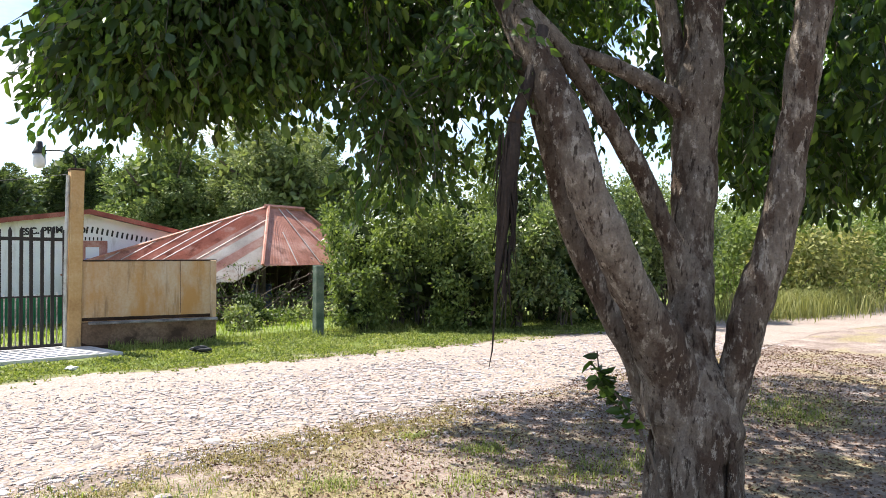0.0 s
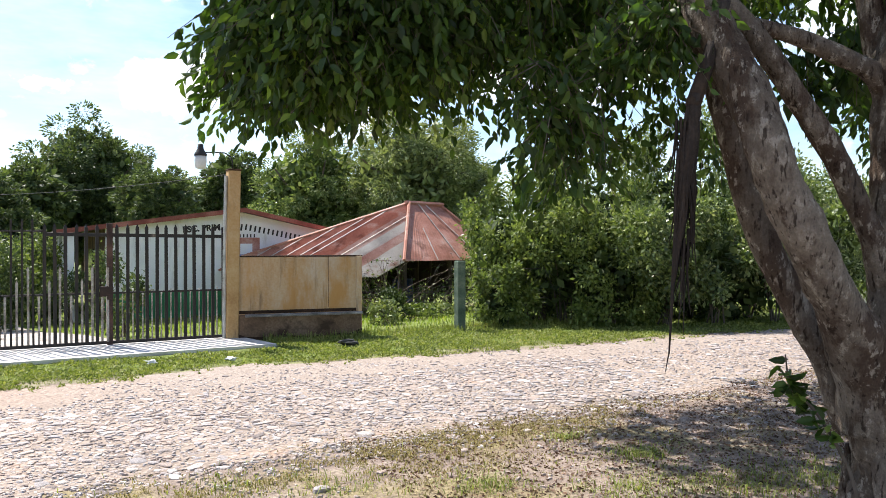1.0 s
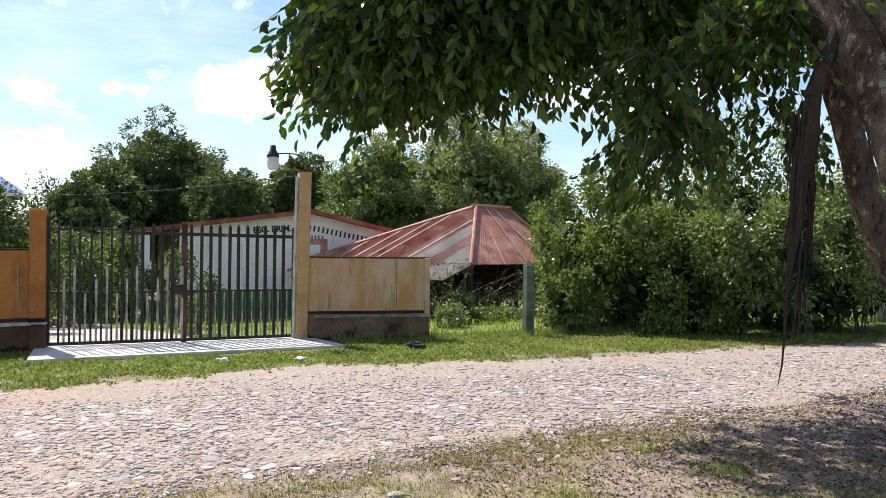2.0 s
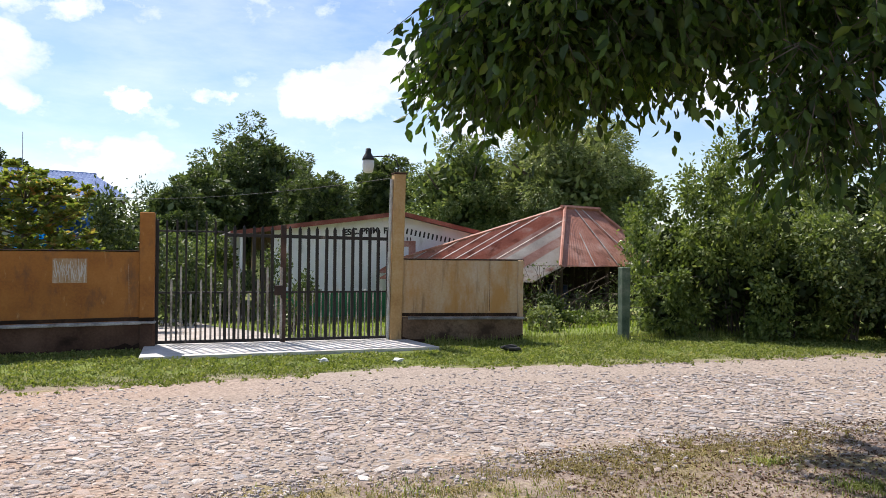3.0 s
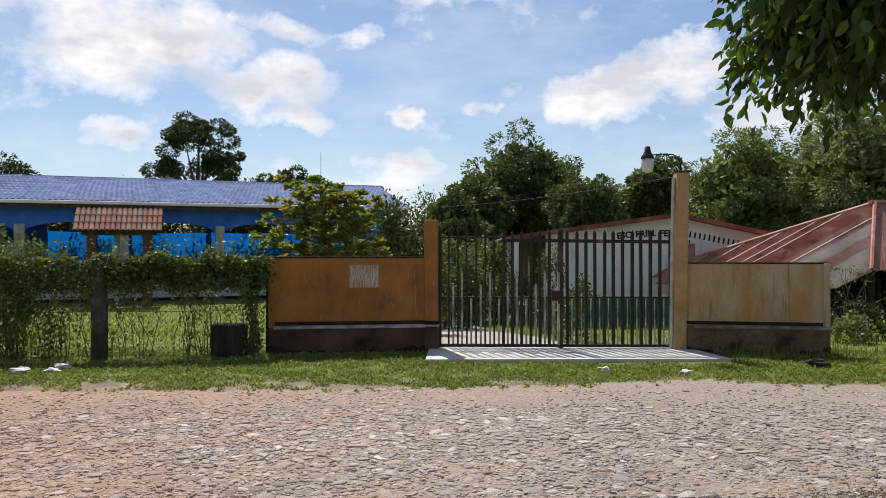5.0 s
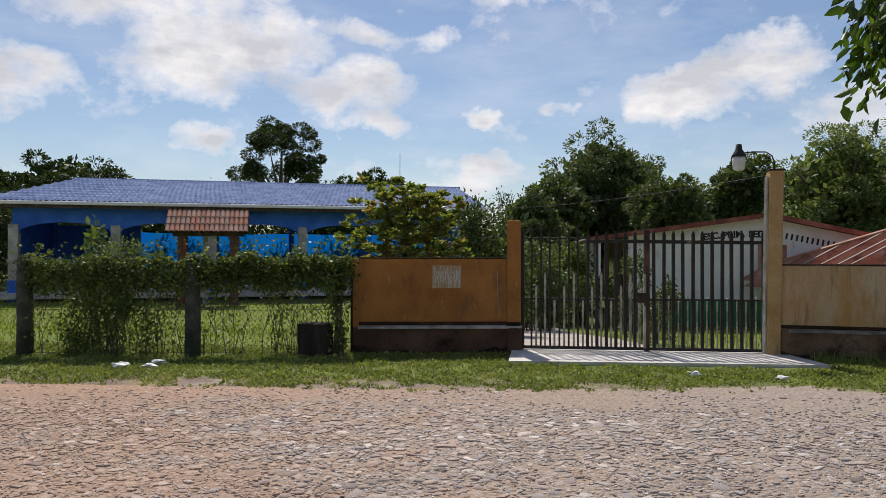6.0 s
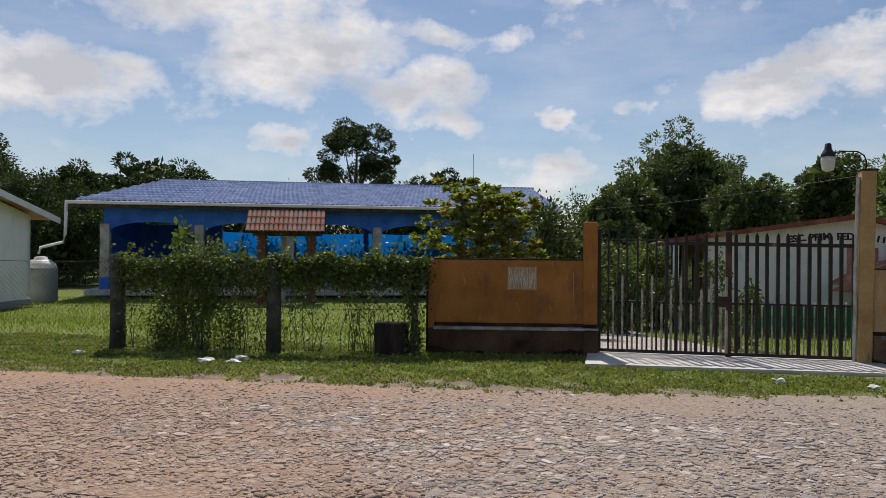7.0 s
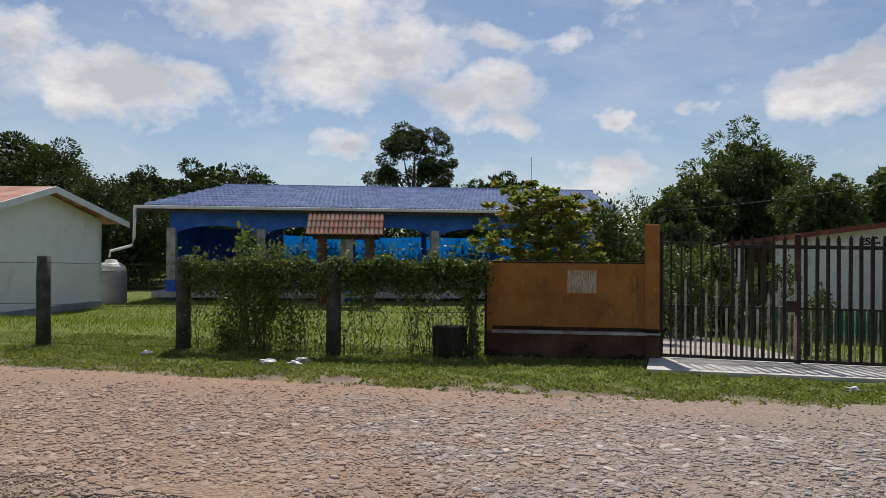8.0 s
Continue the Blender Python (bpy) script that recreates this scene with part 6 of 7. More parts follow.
far_tree(0, 30, 40, 110, 300, LEAF_MANGO, 31, 18000, 0.21, 1.1, label="dark tree beyond the school house")
far_tree(4.5, 690, 30, 62, 345, LEAF_DEEP, 32, 16000, 0.16, 1.2, label="rounded dark tree in the yard")
far_tree(0, 900, 30, 160, 300, LEAF_GREY, 33, 20000, 0.17, 1.0, label="green tree beyond the hedge")
far_tree(0, 1180, 34, 150, 320, LEAF_BUSH, 34, 18000, 0.18, 1.0, label="green tree beside the road")
far_tree(0, 1480, 36, 170, 300, LEAF_BUSH, 35, 18000, 0.18, 1.0, label="green tree beside the road bend")
far_tree(8, -260, 40, 190, 225, LEAF_DARK, 36, 16000, 0.24, 1.0, label="broad dark tree beyond the white house")
# the woods that close the view
wrng = np.random.default_rng(90)
az = np.radians(wrng.uniform(-85, 100, 900))
dist = wrng.uniform(68, 84, 900)
cen = np.stack([np.sin(az) * dist, np.cos(az) * dist, wrng.uniform(0.2, 1.0, 900) * (4.2 + 1.6 * np.sin(az * 9) + 0.8 * np.sin(az * 23))], 1)
kk = wrng.integers(0, 900, 34000)
off = wrng.normal(size=(34000, 3)) * np.array((1.1, 1.1, 0.7))
ln = wrng.uniform(0.4, 0.7, 34000)
single("far_woods", leaf_mesh("far_woods", cen[kk] + off, off + np.array((0, 0, -0.5)), ln, ln * 0.55, simple=True, rng=wrng), LEAF_MANGO, "low dark green woods along the horizon", "woods", kind="stuff")

# bank of bushes behind the roadside fence
BUSHES = [  # t, column, depth, half width, depth size, height, leaf material, leaves
    (0, 645, 15.0, 0.8, 0.9, 2.7, LEAF_BUSH, 4500), (0, 705, 15.0, 0.9, 0.8, 2.9, LEAF_BUSH, 4600), (0, 745, 14.4, 0.95, 0.9, 2.4, LEAF_BUSH, 4500), (0, 830, 14.2, 0.95, 0.9, 2.0, LEAF_BUSH, 4500),
    (0, 915, 14.2, 0.95, 0.9, 2.2, LEAF_BANK, 4500), (0, 1000, 14.4, 1.0, 0.9, 2.3, LEAF_BANK, 4800), (0, 640, 13.5, 0.55, 0.4, 1.1, LEAF_BUSH, 2600),
    (0, 1090, 15.2, 1.1, 1.0, 2.9, LEAF_BANK, 6000), (0, 1180, 16.2, 1.2, 1.1, 2.8, LEAF_BANK, 5000), (0, 790, 16.6, 1.5, 1.2, 3.9, LEAF_BUSH, 8500),
    (0, 950, 17.0, 1.7, 1.2, 4.2, LEAF_BANK, 9000),
    # the low LEAF_DARK bushes put the shade at the bank's foot into colour
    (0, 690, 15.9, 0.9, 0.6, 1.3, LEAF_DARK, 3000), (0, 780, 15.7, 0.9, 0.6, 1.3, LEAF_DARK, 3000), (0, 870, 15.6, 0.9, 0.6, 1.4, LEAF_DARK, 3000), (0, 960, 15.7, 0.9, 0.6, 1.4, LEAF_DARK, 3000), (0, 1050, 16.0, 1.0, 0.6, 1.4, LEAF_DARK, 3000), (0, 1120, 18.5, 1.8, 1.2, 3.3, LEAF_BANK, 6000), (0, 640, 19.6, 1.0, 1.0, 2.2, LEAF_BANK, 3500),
    (8, 270, 44.0, 3.2, 2.0, 5.2, LEAF_DARK, 14000), (8, 200, 42.0, 3.0, 2.0, 5.6, LEAF_DARK, 14000),
    (4.5, 720, 25.0, 1.4, 1.0, 2.3, LEAF_DEEP, 4500), (4.5, 690, 21.0, 0.8, 0.7, 1.9, LEAF_DEEP, 3500), (0, 500, 23.5, 2.2, 1.2, 2.6, LEAF_MANGO, 6000), (0, 400, 24.5, 2.0, 1.2, 2.4, LEAF_MANGO, 5000),
]
for k, (t, px, dep, hw, hd, h, mat, n) in enumerate(BUSHES):
    if t == 0 and dep < 20:
        dep, h, hw = dep + 1.7, h * 1.11, hw * 1.1
    x, y = view(t, px, dep)
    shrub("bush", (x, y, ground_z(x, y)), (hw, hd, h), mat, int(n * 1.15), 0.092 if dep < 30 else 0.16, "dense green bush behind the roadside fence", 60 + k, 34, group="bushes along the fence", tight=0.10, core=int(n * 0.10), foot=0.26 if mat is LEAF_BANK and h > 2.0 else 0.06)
for k, (px, dep, h) in enumerate(((1290, 22, 2.4), (1400, 21, 2.1), (1475, 22, 2.2), (1560, 24, 2.6), (1250, 25, 3.0), (1340, 26, 3.2), (1650, 24, 3.0))):
    x, y = view(0, px, dep)
    shrub("bush", (x, y, 0), (1.3, 1.1, h), LEAF_REED if k in (1, 2) else LEAF_BUSH, 3200, 0.15, "yellow-green bush beside the road", 80 + k, 40, group="bushes by the road bend")

for k in range(11):
    x, y = -22.5 + k * 2.1, 36.8 + k * 0.85
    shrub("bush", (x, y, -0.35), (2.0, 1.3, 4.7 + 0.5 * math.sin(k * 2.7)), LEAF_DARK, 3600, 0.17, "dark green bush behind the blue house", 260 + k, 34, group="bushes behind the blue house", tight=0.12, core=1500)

# shrubs in the school yard
YARD = [  # t, column, depth, size, material, leaves, leaf length, label
    (4.5, 610, 15.8, (0.75, 0.7, 2.65), LEAF_DEEP, 5600, 0.10, "dark green shrub behind the gate pillar"),
    (4.5, 685, 19.0, (0.75, 0.6, 2.0), LEAF_DEEP, 5200, 0.09, "pale green shrub inside the gate"),
    (4.5, 745, 21.5, (0.8, 0.6, 2.1), LEAF_VINE, 4400, 0.11, "broad-leaved shrub inside the gate"),
    (4.5, 800, 20.5, (0.55, 0.45, 1.3), LEAF_DEEP, 2400, 0.09, "small shrub by the yard path"),
    (4.5, 862, 17.0, (0.35, 0.3, 1.75), LEAF_DEEP, 1100, 0.08, "thin twiggy shrub inside the gate"),
    (4.5, 900, 14.2, (0.35, 0.3, 1.1), LEAF_DEEP, 900, 0.08, "thin shrub behind the gate bars"),
    (4.5, 1375, 14.0, (0.3, 0.3, 0.5), LEAF_GREY, 600, 0.09, "grey-green weed at the end of the wall"),
    (4.5, 1430, 15.2, (0.5, 0.4, 0.36), LEAF_VINE, 800, 0.08, "weeds in front of the shelter"),
    (4.5, 1385, 15.0, (0.36, 0.3, 0.7), LEAF_DARK, 1300, 0.07, "leafy weed beside the end of the wall"),
    (4.5, 1490, 15.6, (0.5, 0.35, 0.32), LEAF_GREY, 700, 0.08, "low weeds in front of the shelter"),
]

def almond_tree(at):
    """A young tree in storeys: rising limbs that carry rosettes of broad leaves, with gaps between."""
    rng = np.random.default_rng(310)
    t = thing("almond_tree", at, "young almond tree with broad yellow-green and rusty leaves behind the wall", "tree")
    part("trunk", Geo().tube([(0, 0, -0.1), (0.03, 0.02, 0.9), (-0.02, 0.0, 1.9), (0.03, 0.0, 2.85)], [0.07, 0.055, 0.04, 0.012], 8, wobble=0.12), BARK_FAR, t, smooth=True)
    pos, along = [], []
    for k in range(60):
        z0 = 1.05 + 1.65 * (k / 60) + rng.uniform(-0.08, 0.08)
        w_ = k * 2.4 + rng.uniform(-0.3, 0.3)
        reach = (1.28 - 0.62 * max(0.0, (z0 - 1.75) / 1.0)) * rng.uniform(0.7, 1.05)
        rise = rng.uniform(0.16, 0.46)
        limb = [Vector((math.cos(w_) * reach * f, math.sin(w_) * reach * 0.8 * f, z0 + rise * f ** 1.3)) for f in (0.0, 0.35, 0.7, 1.0)]
        part("limb", Geo().tube(limb, [0.02, 0.015, 0.011, 0.006], 5), BARK_FAR, t)
        for f, n in ((0.36, 14), (0.52, 18), (0.68, 22), (0.84, 26), (1.0, 30)):
            c = np.array(limb[0].lerp(limb[3], f)) + rng.normal(size=3) * np.array((0.12, 0.12, 0.06))
            for q in range(n):
                a = q * 2.4 + rng.uniform(-0.3, 0.3)
                pos.append(c + rng.normal(size=3) * 0.025)
                along.append((math.cos(a), math.sin(a), rng.uniform(-0.25, 0.75)))
    n = len(pos)
    ln = rng.uniform(0.075, 0.15, n)
    part("crown", leaf_mesh("crown", np.array(pos), np.array(along), ln, ln * rng.uniform(0.48, 0.6, n), 0.14, rng=rng), LEAF_ALMOND, t, "broad leaves in rosettes, some rust red")
    return t


x, y = view(4.5, 462, 14.8)
almond_tree((x, y, ground_z(x, y)))
for k, (t, px, dep, size, mat, n, leaf, label) in enumerate(YARD):
    x, y = view(t, px, dep)
    shrub("shrub", (x, y, ground_z(x, y)), size, mat, n, leaf, label, 120 + k, 46 if n > 4000 else 22, simple=leaf < 0.13, stems=5)

# ---- wire fence with posts, vines and a hedge ----
post_mesh = Geo()
post_mesh.tube([(0, 0, -0.15), (0.005, 0, 0.5), (-0.004, 0, 1.1), (0, 0, 1.53)], [0.125, 0.118, 0.118, 0.112], 10, wobble=0.08, seed=3)
FENCE = [(-5.35, 11.72), (-7.93, 11.42), (-10.5, 11.12), (-13.1, 10.85), (-15.7, 10.6)]
first = thing("fence_post", (FENCE[0][0], FENCE[0][1], 0), "thick mossy concrete fence post in the grass", "post", group="fence posts")
part("shaft", post_mesh, POST_GREEN, first, smooth=True)
for k, (x, y) in enumerate(FENCE[1:]):
    copy_thing(first, pose(x, y, 0, 0, 0, 40 * (k + 1)))


def chain_link(a, b, height, label, pitch=0.085):
    """Chain-link between two posts: crossing diagonals of thin wire and two straining wires."""
    a, b = Vector((*a, 0)), Vector((*b, 0))
    d = b - a
    L = d.length
    u = d / L
    t = thing("wire_fence", a, label, "fence")
    geo = Geo()
    n = int((L + height) / pitch)
    for k in range(n):
        s = k * pitch
        for sgn in (1, -1):
            s0, s1 = (s - height, s) if sgn > 0 else (s, s - height)
            z0, z1 = 0.03, height
            pts = []
            for f in range(9):
                q = s0 + (s1 - s0) * f / 8
                if 0 <= q <= L:
                    pts.append(u * q + Vector((0, 0, z0 + (z1 - z0) * f / 8)))
            if len(pts) > 1:
                geo.tube([pts[0], pts[-1]], [0.0015, 0.0015], 3, False)
    part("mesh", geo, WIRE, t)
    for z in (height, height * 0.5, 0.05):
        part("straining_wire", Geo().tube(sag(Vector((0, 0, z)), u * L + Vector((0, 0, z)), 0.02), [0.004] * 15, 4, False), WIRE, t)
    return t


chain_link((-3.0, 12.2), FENCE[0], 1.42, "sagging chain-link fence grown over with vines")
for a, b in zip(FENCE, FENCE[1:]):
    chain_link(a, b, 1.42, "rusty chain-link fence between concrete posts")


def vine(a, b, low, high, n, seed, label, strands=42, material=None):
    """Climbing vine: a leafy band along the fence with trailing stems."""
    rng = np.random.default_rng(seed)
    a, b = np.array((*a, 0.0)), np.array((*b, 0.0))
    t = thing("climbing_vine", tuple(a), label, "vine")
    s = rng.uniform(0, 1, n)
    wave = 0.05 * np.sin(s * 17 + seed) + 0.04 * np.sin(s * 41)
    z = low + (high - low) * rng.beta(1.7, 1.25, n) + wave
    p = (b - a) * s[:, None] + np.stack([rng.normal(size=n) * 0.06, rng.normal(size=n) * 0.09, np.maximum(z, 0.05)], 1)
    dirs = np.stack([rng.normal(size=n), rng.normal(size=n) - 0.3, -0.4 + rng.normal(size=n) * 0.5], 1)
    ln = rng.uniform(0.035, 0.07, n)
    part("leaves", leaf_mesh("leaves", p, dirs, ln, ln * 0.75, simple=True, rng=rng), material or LEAF_VINE, t)
    g = Geo()
    extra, ed = [], []
    for k in range(strands):
        s0 = rng.uniform(0, 1)
        x = (b - a) * s0
        pts = [np.array((x[0] + rng.normal() * 0.05 * j, x[1] + rng.normal() * 0.02, 0.0 + high * j / 5)) for j in range(6)]
        g.tube([tuple(q) for q in pts], [0.007, 0.006, 0.005, 0.004, 0.004, 0.003], 4, False)
        for q in pts:
            for _ in range(6):
                extra.append(q + rng.normal(size=3) * np.array((0.08, 0.05, 0.12)) + np.array((0, 0, 0.1)))
                ed.append(rng.normal(size=3) + np.array((0, -0.3, -0.5)))
    part("stem", g, BARK_FAR, t)
    ln = rng.uniform(0.04, 0.08, len(extra))
    part("trailing_leaves", leaf_mesh("trailing_leaves", np.array(extra), np.array(ed), ln, ln * 0.7, simple=True, rng=rng), material or LEAF_VINE, t)
    return t


vine((-3.0, 12.2), FENCE[0], 0.98, 1.53, 10000, 3, "dense green vine along the top of the wire fence")
vine(FENCE[0], FENCE[1], 0.92, 1.50, 7000, 4, "green vine climbing the wire fence")
shrub("shrub", (-6.75, 11.75, 0), (0.72, 0.35, 1.62), LEAF_VINE, 5200, 0.062, "leafy shrub grown through the wire fence", 201, 34)
shrub("shrub", (-3.12, 11.95, 0), (0.14, 0.14, 1.5), LEAF_VINE, 500, 0.07, "climbing weed at the end of the orange wall", 202, 14)
shrub("shrub", (-7.5, 12.6, 0), (0.25, 0.25, 2.0), LEAF_VINE, 260, 0.13, "slender sapling behind the fence", 203, 9)
block = thing("stone_block", (-3.5, 12.02, 0), "dark mossy concrete block on the grass", "block", radians(8))
part("body", Geo().box((0, 0, 0.24), (0.50, 0.34, 0.52), 0.02), ROOT, block)
rail = thing("plank_rail", (-11.8, 11.25, 0), "low weathered plank rail beside the fence", "rail", radians(6))
for z in (0.12, 0.32):
    part("plank", Geo().box((-1.0, 0, z), (2.2, 0.04, 0.14), 0.006), WOOD_DARK, rail)
for x in (-2.0, 0.0):
    part("stake", Geo().box((x, 0.03, 0.2), (0.07, 0.07, 0.5), 0.006), WOOD_DARK, rail)

# right-hand fence posts and wires
RIGHT_POSTS = [((7.62, 12.30), 1.30, 0.082, POST_PAINT, "green painted timber fence post"), ((10.85, 12.0), 1.25, 0.10, POST_GREEN, "dark mossy fence post"),
               ((13.6, 11.9), 1.25, 0.10, POST_GREEN, "dark mossy fence post"), ((17.0, 12.2), 1.2, 0.08, CEMENT, "grey cement fence post"),
               ((20.5, 12.6), 1.2, 0.08, CEMENT, "grey cement fence post"), ((24.0, 13.0), 1.2, 0.08, CEMENT, "grey cement fence post")]
for (x, y), h, r, mat, label in RIGHT_POSTS:
    p = thing("fence_post", (x, y, 0), label, "post", group="fence posts")
    part("shaft", Geo().box((0, 0, h / 2 - 0.05), (r * 2, r * 2, h + 0.1), 0.012), mat, p)
prev = RIGHT_POSTS[0][0]
for (x, y), h, *_ in RIGHT_POSTS[1:]:
    chain_link(prev, (x, y), 1.15, "loose wire fence in front of the bushes", 0.12)
    prev = (x, y)

# ---- grass, litter and stones ----
def patch(n, x0, x1, y0, y1, rng, keep=None):
    p = np.stack([rng.uniform(x0, x1, n), rng.uniform(y0, y1, n), np.zeros(n)], 1)
    if keep is not None:
        p = p[np.array([keep(q[0], q[1]) for q in p])]
    p[:, 2] = np.array([ground_z(q[0], q[1]) - 0.005 for q in p])
    return p


rng = np.random.default_rng(42)


def verge(x, y):
    if -0.55 < x < 3.95 and y > 11.4:
        return False
    e = pick(FAR_EDGE, x) + 0.25 * noise.noise(Vector((x * 1.1, y * 1.1, 2.0)))
    if y <= e + 0.02:
        return y > e - 0.4 and noise.noise(Vector((x * 7, y * 7, 3.0))) > 0.12 + 0.9 * (e - y)
    if x < -1.5 and y < e + 0.9 and noise.noise(Vector((x * 0.9, y * 1.6, 21.0))) + 0.6 * noise.noise(Vector((x * 5, y * 5, 2.0))) > 0.10 + 0.5 * (y - e):
        return False
    return noise.noise(Vector((x * 1.3, y * 1.3, 8.0))) > -0.62 + 0.5 * smooth01((0.4 - (y - e)) / 0.4)


p = patch(115000, -13, 15, 9.0, 12.9, rng, verge)
single("verge_grass", blade_mesh("verge_grass", p, (0.012 + 0.034 * rng.uniform(0, 1, len(p)) ** 2) * (1 + 0.8 * np.sin(p[:, 0] * 2.3 + 1.7 * np.sin(p[:, 1] * 3.1)) ** 2), rng.uniform(0.007, 0.013, len(p)), 0.9), GRASS, "short green grass on the roadside verge", "grass", kind="stuff")
p = patch(130000, -11, 14, 9.0, 12.9, rng, lambda x, y: verge(x, y) and noise.noise(Vector((x * 2.1, y * 2.1, 4.0))) > -0.22)
d = np.stack([rng.normal(size=len(p)), rng.normal(size=len(p)), 0.25 + rng.uniform(0, 0.8, len(p))], 1)
ln = rng.uniform(0.022, 0.055, len(p))
p[:, 2] += rng.uniform(0, 0.03, len(p))
single("verge_weeds", leaf_mesh("verge_weeds", p, d, ln, ln * 0.6, simple=True, rng=rng), GRASS, "low broad-leaved weeds among the verge grass", "weeds", kind="stuff")
p = patch(6500, 3.6, 18, 11.9, 12.8, rng, verge)
single("tall_verge_grass", blade_mesh("tall_verge_grass", p, rng.uniform(0.05, 0.2, len(p)), rng.uniform(0.007, 0.013, len(p)), 0.5), GRASS, "longer green grass along the fence foot", "grass", kind="stuff")
p = patch(40000, -22, 12, 13.0, 28, rng, lambda x, y: not (-3 < x < 2.2 and abs(x - (0.8 - (y - 13.3) * 0.207)) < 1.2))
single("yard_grass", blade_mesh("yard_grass", p, rng.uniform(0.05, 0.15, len(p)), rng.uniform(0.012, 0.022, len(p)), 0.6), GRASS_YARD, "green lawn in the school yard", "grass", kind="stuff")


def dry(x, y):
    if y > pick(NEAR_EDGE, x) + 0.1 * noise.noise(Vector((x * 2, y, 0))) + 0.25:
        return False
    return noise.noise(Vector((x * 0.9, y * 0.9, 5.0))) + 0.4 * noise.noise(Vector((x * 3, y * 3, 1.0))) > 0.02


p = patch(46000, -5, 12, 2.6, 6.4, rng, dry)
for x, y, r, n in ((3.4, 5.25, 0.42, 2600), (2.7, 5.1, 0.35, 1500), (4.1, 5.4, 0.4, 1800), (4.7, 5.2, 0.35, 1300), (1.8, 4.9, 0.4, 1400), (0.9, 4.75, 0.45, 1500), (3.0, 4.6, 0.4, 1300), (5.5, 5.5, 0.4, 900), (-0.3, 4.6, 0.5, 1200)):
    q = np.array((x, y, 0.0)) + rng.normal(size=(n, 3)) * np.array((r, r * 0.45, 0))
    p = np.concatenate([p, q[np.array([noise.noise(Vector((a * 5, b * 5, 1.0))) > -0.15 for a, b, _ in q])]])
single("dry_grass", blade_mesh("dry_grass", p, 0.012 + 0.045 * rng.uniform(0, 1, len(p)) ** 1.6, rng.uniform(0.004, 0.009, len(p)), 1.9), GRASS_DRY, "sparse straw-coloured grass at the road edge", "grass", kind="stuff")
tufts = []
for x, y, r, n in ((4.55, 4.15, 0.22, 700), (3.1, 4.1, 0.2, 380), (3.9, 3.55, 0.3, 600), (4.6, 3.3, 0.4, 900), (5.2, 3.1, 0.4, 800), (4.35, 4.85, 0.12, 220), (8.2, 3.6, 0.5, 900), (7.8, 3.2, 0.4, 700), (2.2, 4.6, 0.35, 300), (1.6, 4.9, 0.3, 260)):
    q = np.array((x, y, 0.0)) + rng.normal(size=(n, 3)) * np.array((r, r * 0.75, 0)) * rng.choice((0.5, 0.8, 1.3), (n, 1))
    tufts.append(q)
p = np.concatenate(tufts)
single("grass_tufts", blade_mesh("grass_tufts", p, 0.02 + 0.075 * rng.uniform(0, 1, len(p)) ** 1.7, rng.uniform(0.004, 0.009, len(p)), 1.5), GRASS, "green grass tufts under the tree", "grass", kind="stuff")
p = patch(52000, 2.6, 13, 0.8, 6.6, rng, lambda x, y: y < pick(NEAR_EDGE, x) + 0.6)
p[:, 2] += 0.012
d = np.stack([rng.normal(size=len(p)), rng.normal(size=len(p)), rng.normal(size=len(p)) * 0.18], 1)
ln = rng.uniform(0.014, 0.040, len(p))
single("leaf_litter", leaf_mesh("leaf_litter", p, d, ln, ln * 0.5, simple=True, rng=rng), LITTER_LEAF, "brown fallen leaves under the tree", "leaf litter", kind="stuff")

# reeds by the road bend
x, y = view(0, 1420, 19.5)
p = np.stack([rng.normal(size=6500) * 1.6 + x, rng.normal(size=6500) * 0.5 + y, np.zeros(6500)], 1)
single("reed_bank", blade_mesh("reed_bank", p, rng.uniform(0.25, 1.0, 6500), rng.uniform(0.008, 0.018, 6500), 0.9), LEAF_REED, "tall yellow-green reeds beside the road", "reeds", kind="stuff")

# litter on the verge
for k, (x, y, w_) in enumerate(((-5.75, 10.35, 0.13), (-5.35, 10.65, 0.12), (-5.3, 10.3, 0.10), (1.9, 10.6, 0.09), (2.9, 10.4, 0.08), (-8.0, 10.6, 0.08))):
    rl = random.Random(30 + k)
    g = Geo()
    bm = bmesh.new()
    bmesh.ops.create_icosphere(bm, subdivisions=2, radius=w_ * 0.7)
    for v in bm.verts:
        v.co = Vector((v.co.x * 1.3, v.co.y * 0.8, v.co.z * 0.45)) * (1 + 1.1 * noise.noise(v.co * 24 + Vector((k, 0, 0))))
    bm.verts.index_update()
    g.add([v.co + Vector((x, y, 0.05)) for v in bm.verts], [[v.index for v in f.verts] for f in bm.faces])
    bm.free()
    single("plastic_bag", g, PLASTIC, "crumpled white plastic litter on the grass", "litter", "litter on the verge")
g = Geo()
bm = bmesh.new()
bmesh.ops.create_icosphere(bm, subdivisions=2, radius=0.13)
for v in bm.verts:
    v.co = Vector((v.co.x * 1.3, v.co.y * 0.6, v.co.z * 0.4)) * (1 + 0.6 * noise.noise(v.co * 9))
bm.verts.index_update()
g.add([v.co + Vector((4.95, 11.2, 0.06)) for v in bm.verts], [[v.index for v in f.verts] for f in bm.faces])
bm.free()
single("rubbish_bag", g, BLACK, "crumpled black rubbish bag on the grass", "litter")

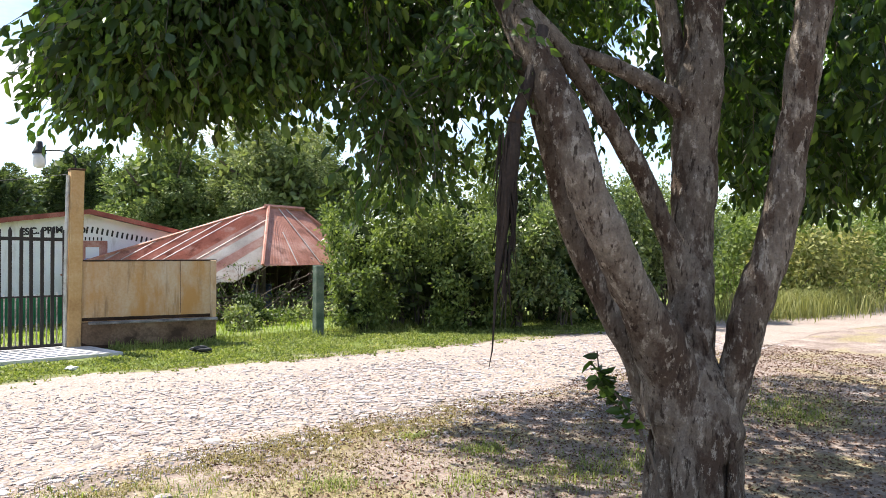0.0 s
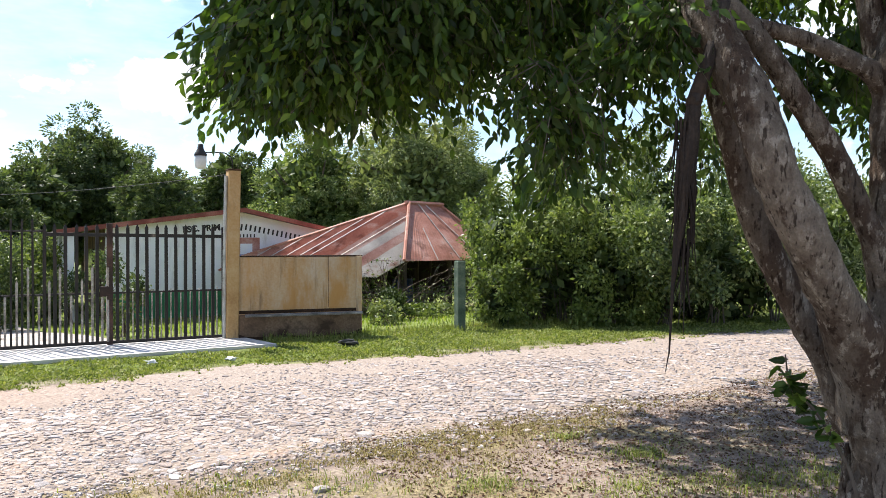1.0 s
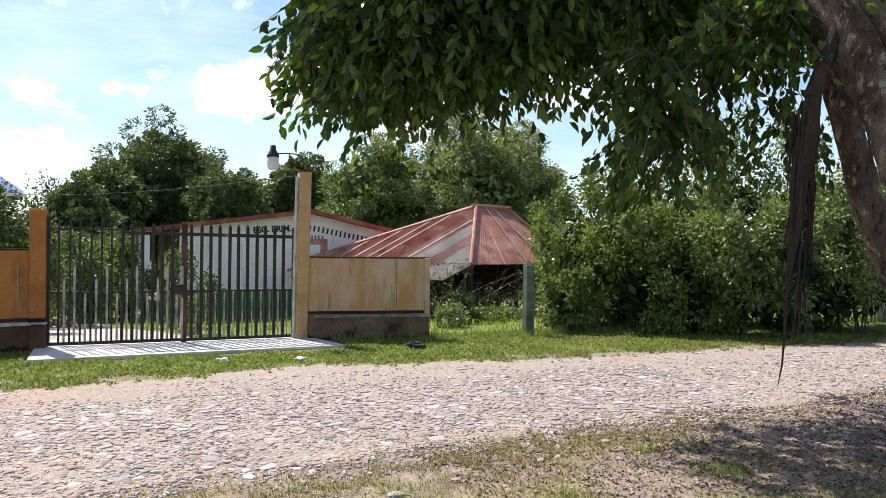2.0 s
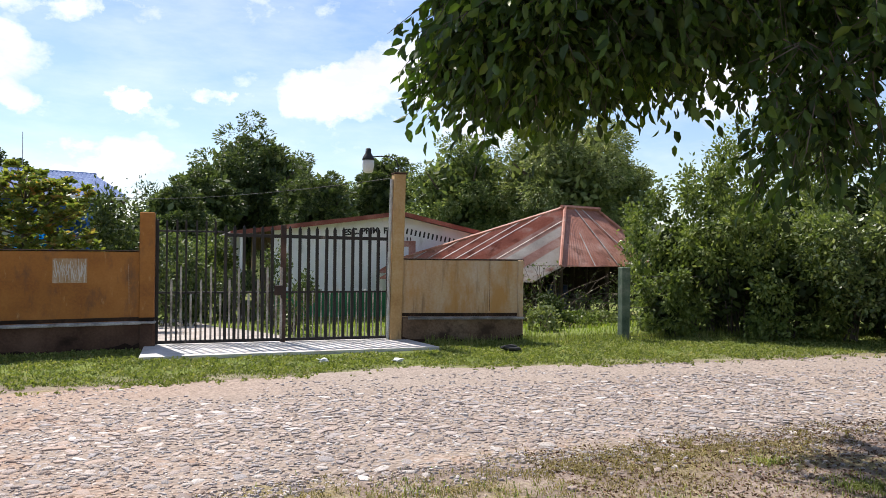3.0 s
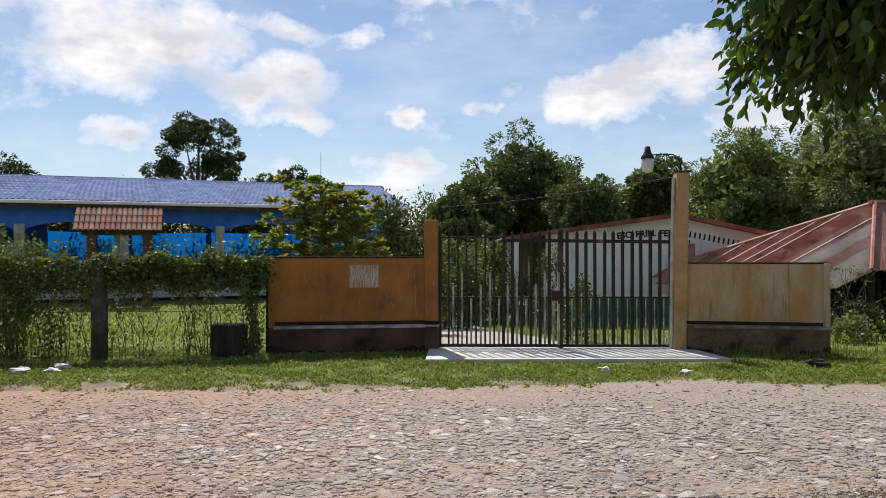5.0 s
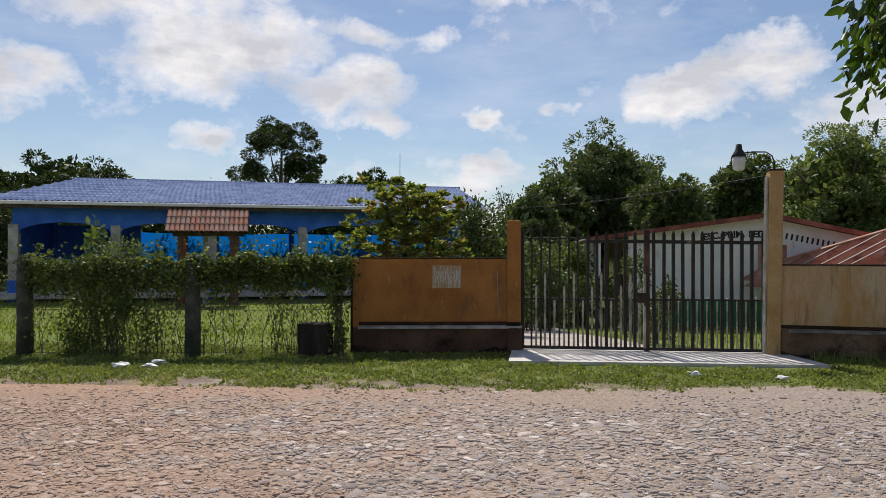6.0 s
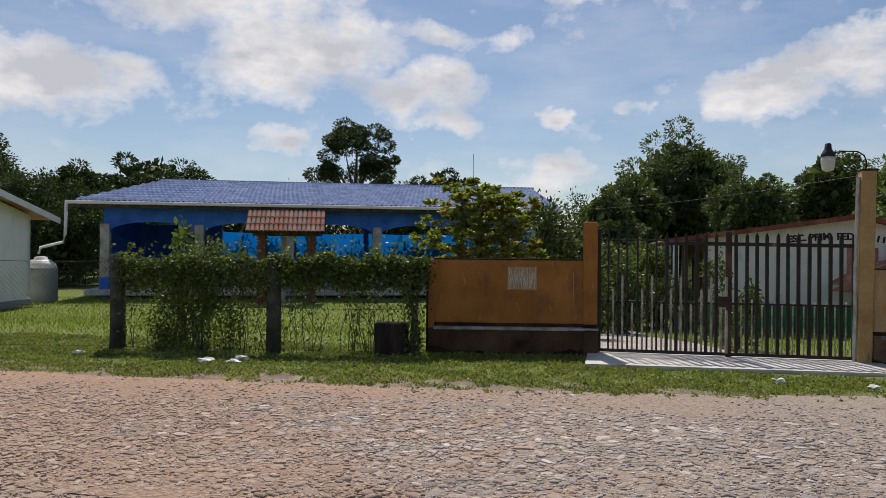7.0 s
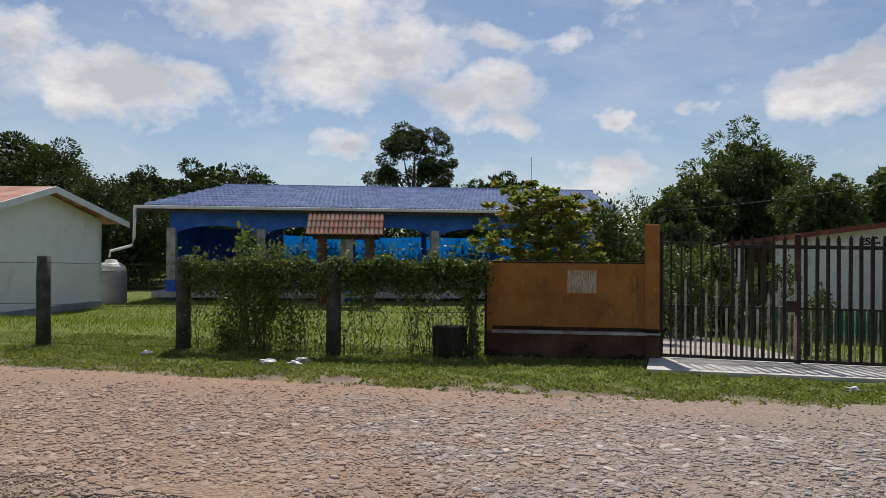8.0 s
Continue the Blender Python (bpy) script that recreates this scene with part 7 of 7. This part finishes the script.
# cobblestones of the road
def stone_mesh(seed, n, rings):
    """A worn flat stone with a broken outline, its top a little tilted, sunk into the bed."""
    rs, geo = random.Random(seed), Geo()
    edge = [1 + rs.uniform(-0.34, 0.26) for _ in range(n)]
    tx, ty, slim = rs.uniform(-0.26, 0.26), rs.uniform(-0.26, 0.26), rs.uniform(0.55, 0.95)
    for ring, (r, z) in enumerate(rings):
        for k in range(n):
            w_ = 2 * math.pi * (k + 0.25 * math.sin(seed + 3 * k)) / n
            rr = r * edge[k] * (1 + rs.uniform(-0.04, 0.04))
            x, y = rr * math.cos(w_), rr * math.sin(w_) * slim
            geo.v.append((x, y, z + (tx * x + ty * y + rs.uniform(-0.05, 0.05) if ring else 0.0)))
    for ring in range(len(rings) - 1):
        for k in range(n):
            m = (k + 1) % n
            geo.f.append((ring * n + k, ring * n + m, (ring + 1) * n + m, (ring + 1) * n + k))
    geo.f.append(tuple((len(rings) - 1) * n + k for k in range(n)))
    return geo


SHAPES = 18
big_shapes = [stone_mesh(s, 7 + s % 3, ((1.0, -0.5), (0.95, 0.12), (0.62, 0.36))) for s in range(SHAPES)]
small_shapes = [stone_mesh(40 + s, 5 + s % 2, ((1.0, -0.45), (0.64, 0.36))) for s in range(SHAPES)]
meshes = [s.mesh("cobblestone", True) for s in big_shapes]
for me in meshes:
    me.materials.append(STONE_ONE)
big_arrays, arrays = ([(np.array(s.v), s.f) for s in group] for group in (big_shapes, small_shapes))
rs = random.Random(77)
many, singles, taken = Geo(), 0, {}


def lay(geo, shape, x, y, z, r, turn, flat):
    v, f = shape
    c, s = math.cos(turn) * r, math.sin(turn) * r
    q = np.stack([v[:, 0] * c * 1.2 - v[:, 1] * s + x, v[:, 0] * s * 1.2 + v[:, 1] * c + y, v[:, 2] * r * flat + z], 1)
    b = len(geo.v)
    geo.v += q.tolist()
    geo.f += [tuple(i + b for i in face) for face in f]


def bed_z(x, y):
    """Height of the road's sandy bed, which rises a little to the middle."""
    a, b = pick(NEAR_EDGE, x), pick(FAR_EDGE, x)
    s = min(max((y - a) / (b - a), 0.0), 1.0)
    return 0.014 * smooth01(s / 0.06) + 0.012 * math.sin(math.pi * s) + 0.006 * noise.noise(Vector((x * 1.5, y * 1.5, 4.0)))


def crowded(x, y, r):
    i, j = int(x // 0.16), int(y // 0.16)
    return any((x - a) ** 2 + ((y - b) * 1.15) ** 2 < (0.80 * (r + c)) ** 2 for di in (-1, 0, 1) for dj in (-1, 0, 1) for a, b, c in taken.get((i + di, j + dj), ()))


# boulders first, then middling stones, then chips in what is left
for tries, r0, r1, big in ((550, 0.052, 0.088, True), (8500, 0.030, 0.055, True), (72000, 0.015, 0.030, False), (45000, 0.009, 0.016, False)):
    for _ in range(tries):
        x = rs.uniform(-9.5, 13.5) if rs.random() < 0.45 else rs.uniform(-6.5, 7.0)
        lo, hi = pick(NEAR_EDGE, x) - 0.25, 8.22 + max(-0.25, min(0.3, 0.045 * x)) + 0.35 * noise.noise(Vector((x * 0.7, 5, 5)))
        y = rs.uniform(lo, hi + 0.9)
        if r0 < 0.012 and (y > 7.2 or abs(x) > 5.5):
            continue
        bare = noise.noise(Vector((x * 0.8, y * 1.2, 3.0))) + 0.5 * noise.noise(Vector((x * 2.5, y * 3.0, 6.0)))
        thin_out = smooth01((y - hi + 0.7) / 1.0) * (0.93 if r0 > 0.02 else 0.80) + smooth01((lo + 0.6 - y) / 0.6) * 0.45 + max(0.0, bare) * 0.45
        r = r0 + (r1 - r0) * rs.random() ** 1.6
        if rs.random() < thin_out or crowded(x, y, r):
            continue
        taken.setdefault((int(x // 0.16), int(y // 0.16)), []).append((x, y, r))
        turn, z, flat, k = rs.gauss(0.0, 1.0) + math.pi * rs.randrange(2), bed_z(x, y) + rs.uniform(-0.004, 0.007), rs.uniform(0.34, 0.64) * (0.6 if r > 0.05 else 1.0), rs.randrange(SHAPES)
        if big and singles < 300 and -2.4 < x < 3.2 and 4.9 < y < 6.1:
            ob = part("cobblestone", meshes[k], STONE_ONE, road)
            ob.matrix_basis = Matrix.Translation((x, y, z)) @ Matrix.Rotation(turn, 4, "Z") @ Matrix.Diagonal((r * 1.2, r, r * flat, 1))
            singles += 1
        else:
            lay(many, big_arrays[k] if big else arrays[k], x, y, z, r, turn, flat)
# loose gravel on the shoulder
gravel = Geo()
for _ in range(9000):
    x = rs.uniform(-5, 9)
    y = pick(NEAR_EDGE, x) + 0.2 - abs(rs.gauss(0, 0.75))
    if y < 2.4 or noise.noise(Vector((x * 1.4, y * 1.4, 9.0))) < -0.15:
        continue
    r = 0.007 + 0.024 * rs.random() ** 2.5
    lay(gravel, arrays[rs.randrange(SHAPES)], x, y, ground_z(x, y) + 0.006, r, rs.uniform(0, 6.28), 0.7)
single("gravel", gravel, STONE, "loose pale gravel on the dry road shoulder", "gravel", kind="stuff")
# larger pale stones
for x, y, r in ((1.16, 5.95, 0.14), (1.0, 6.05, 0.10), (2.1, 4.55, 0.12), (3.05, 6.3, 0.11), (-2.8, 5.5, 0.13), (-2.6, 5.4, 0.10), (4.2, 5.2, 0.10), (3.4, 4.9, 0.09), (-0.5, 6.45, 0.10), (2.6, 4.7, 0.09), (5.6, 5.4, 0.11), (3.0, 4.4, 0.08), (-1.0, 6.5, 0.09)):
    lay(many, big_arrays[rs.randrange(SHAPES)], x, y, 0.012, r * 0.5, rs.uniform(0, 6.28), 0.5)
cob = part("cobblestones", many, STONE, road, "grey-pink worn cobbles bedded in sand")
tagged(cob, kind="stuff")
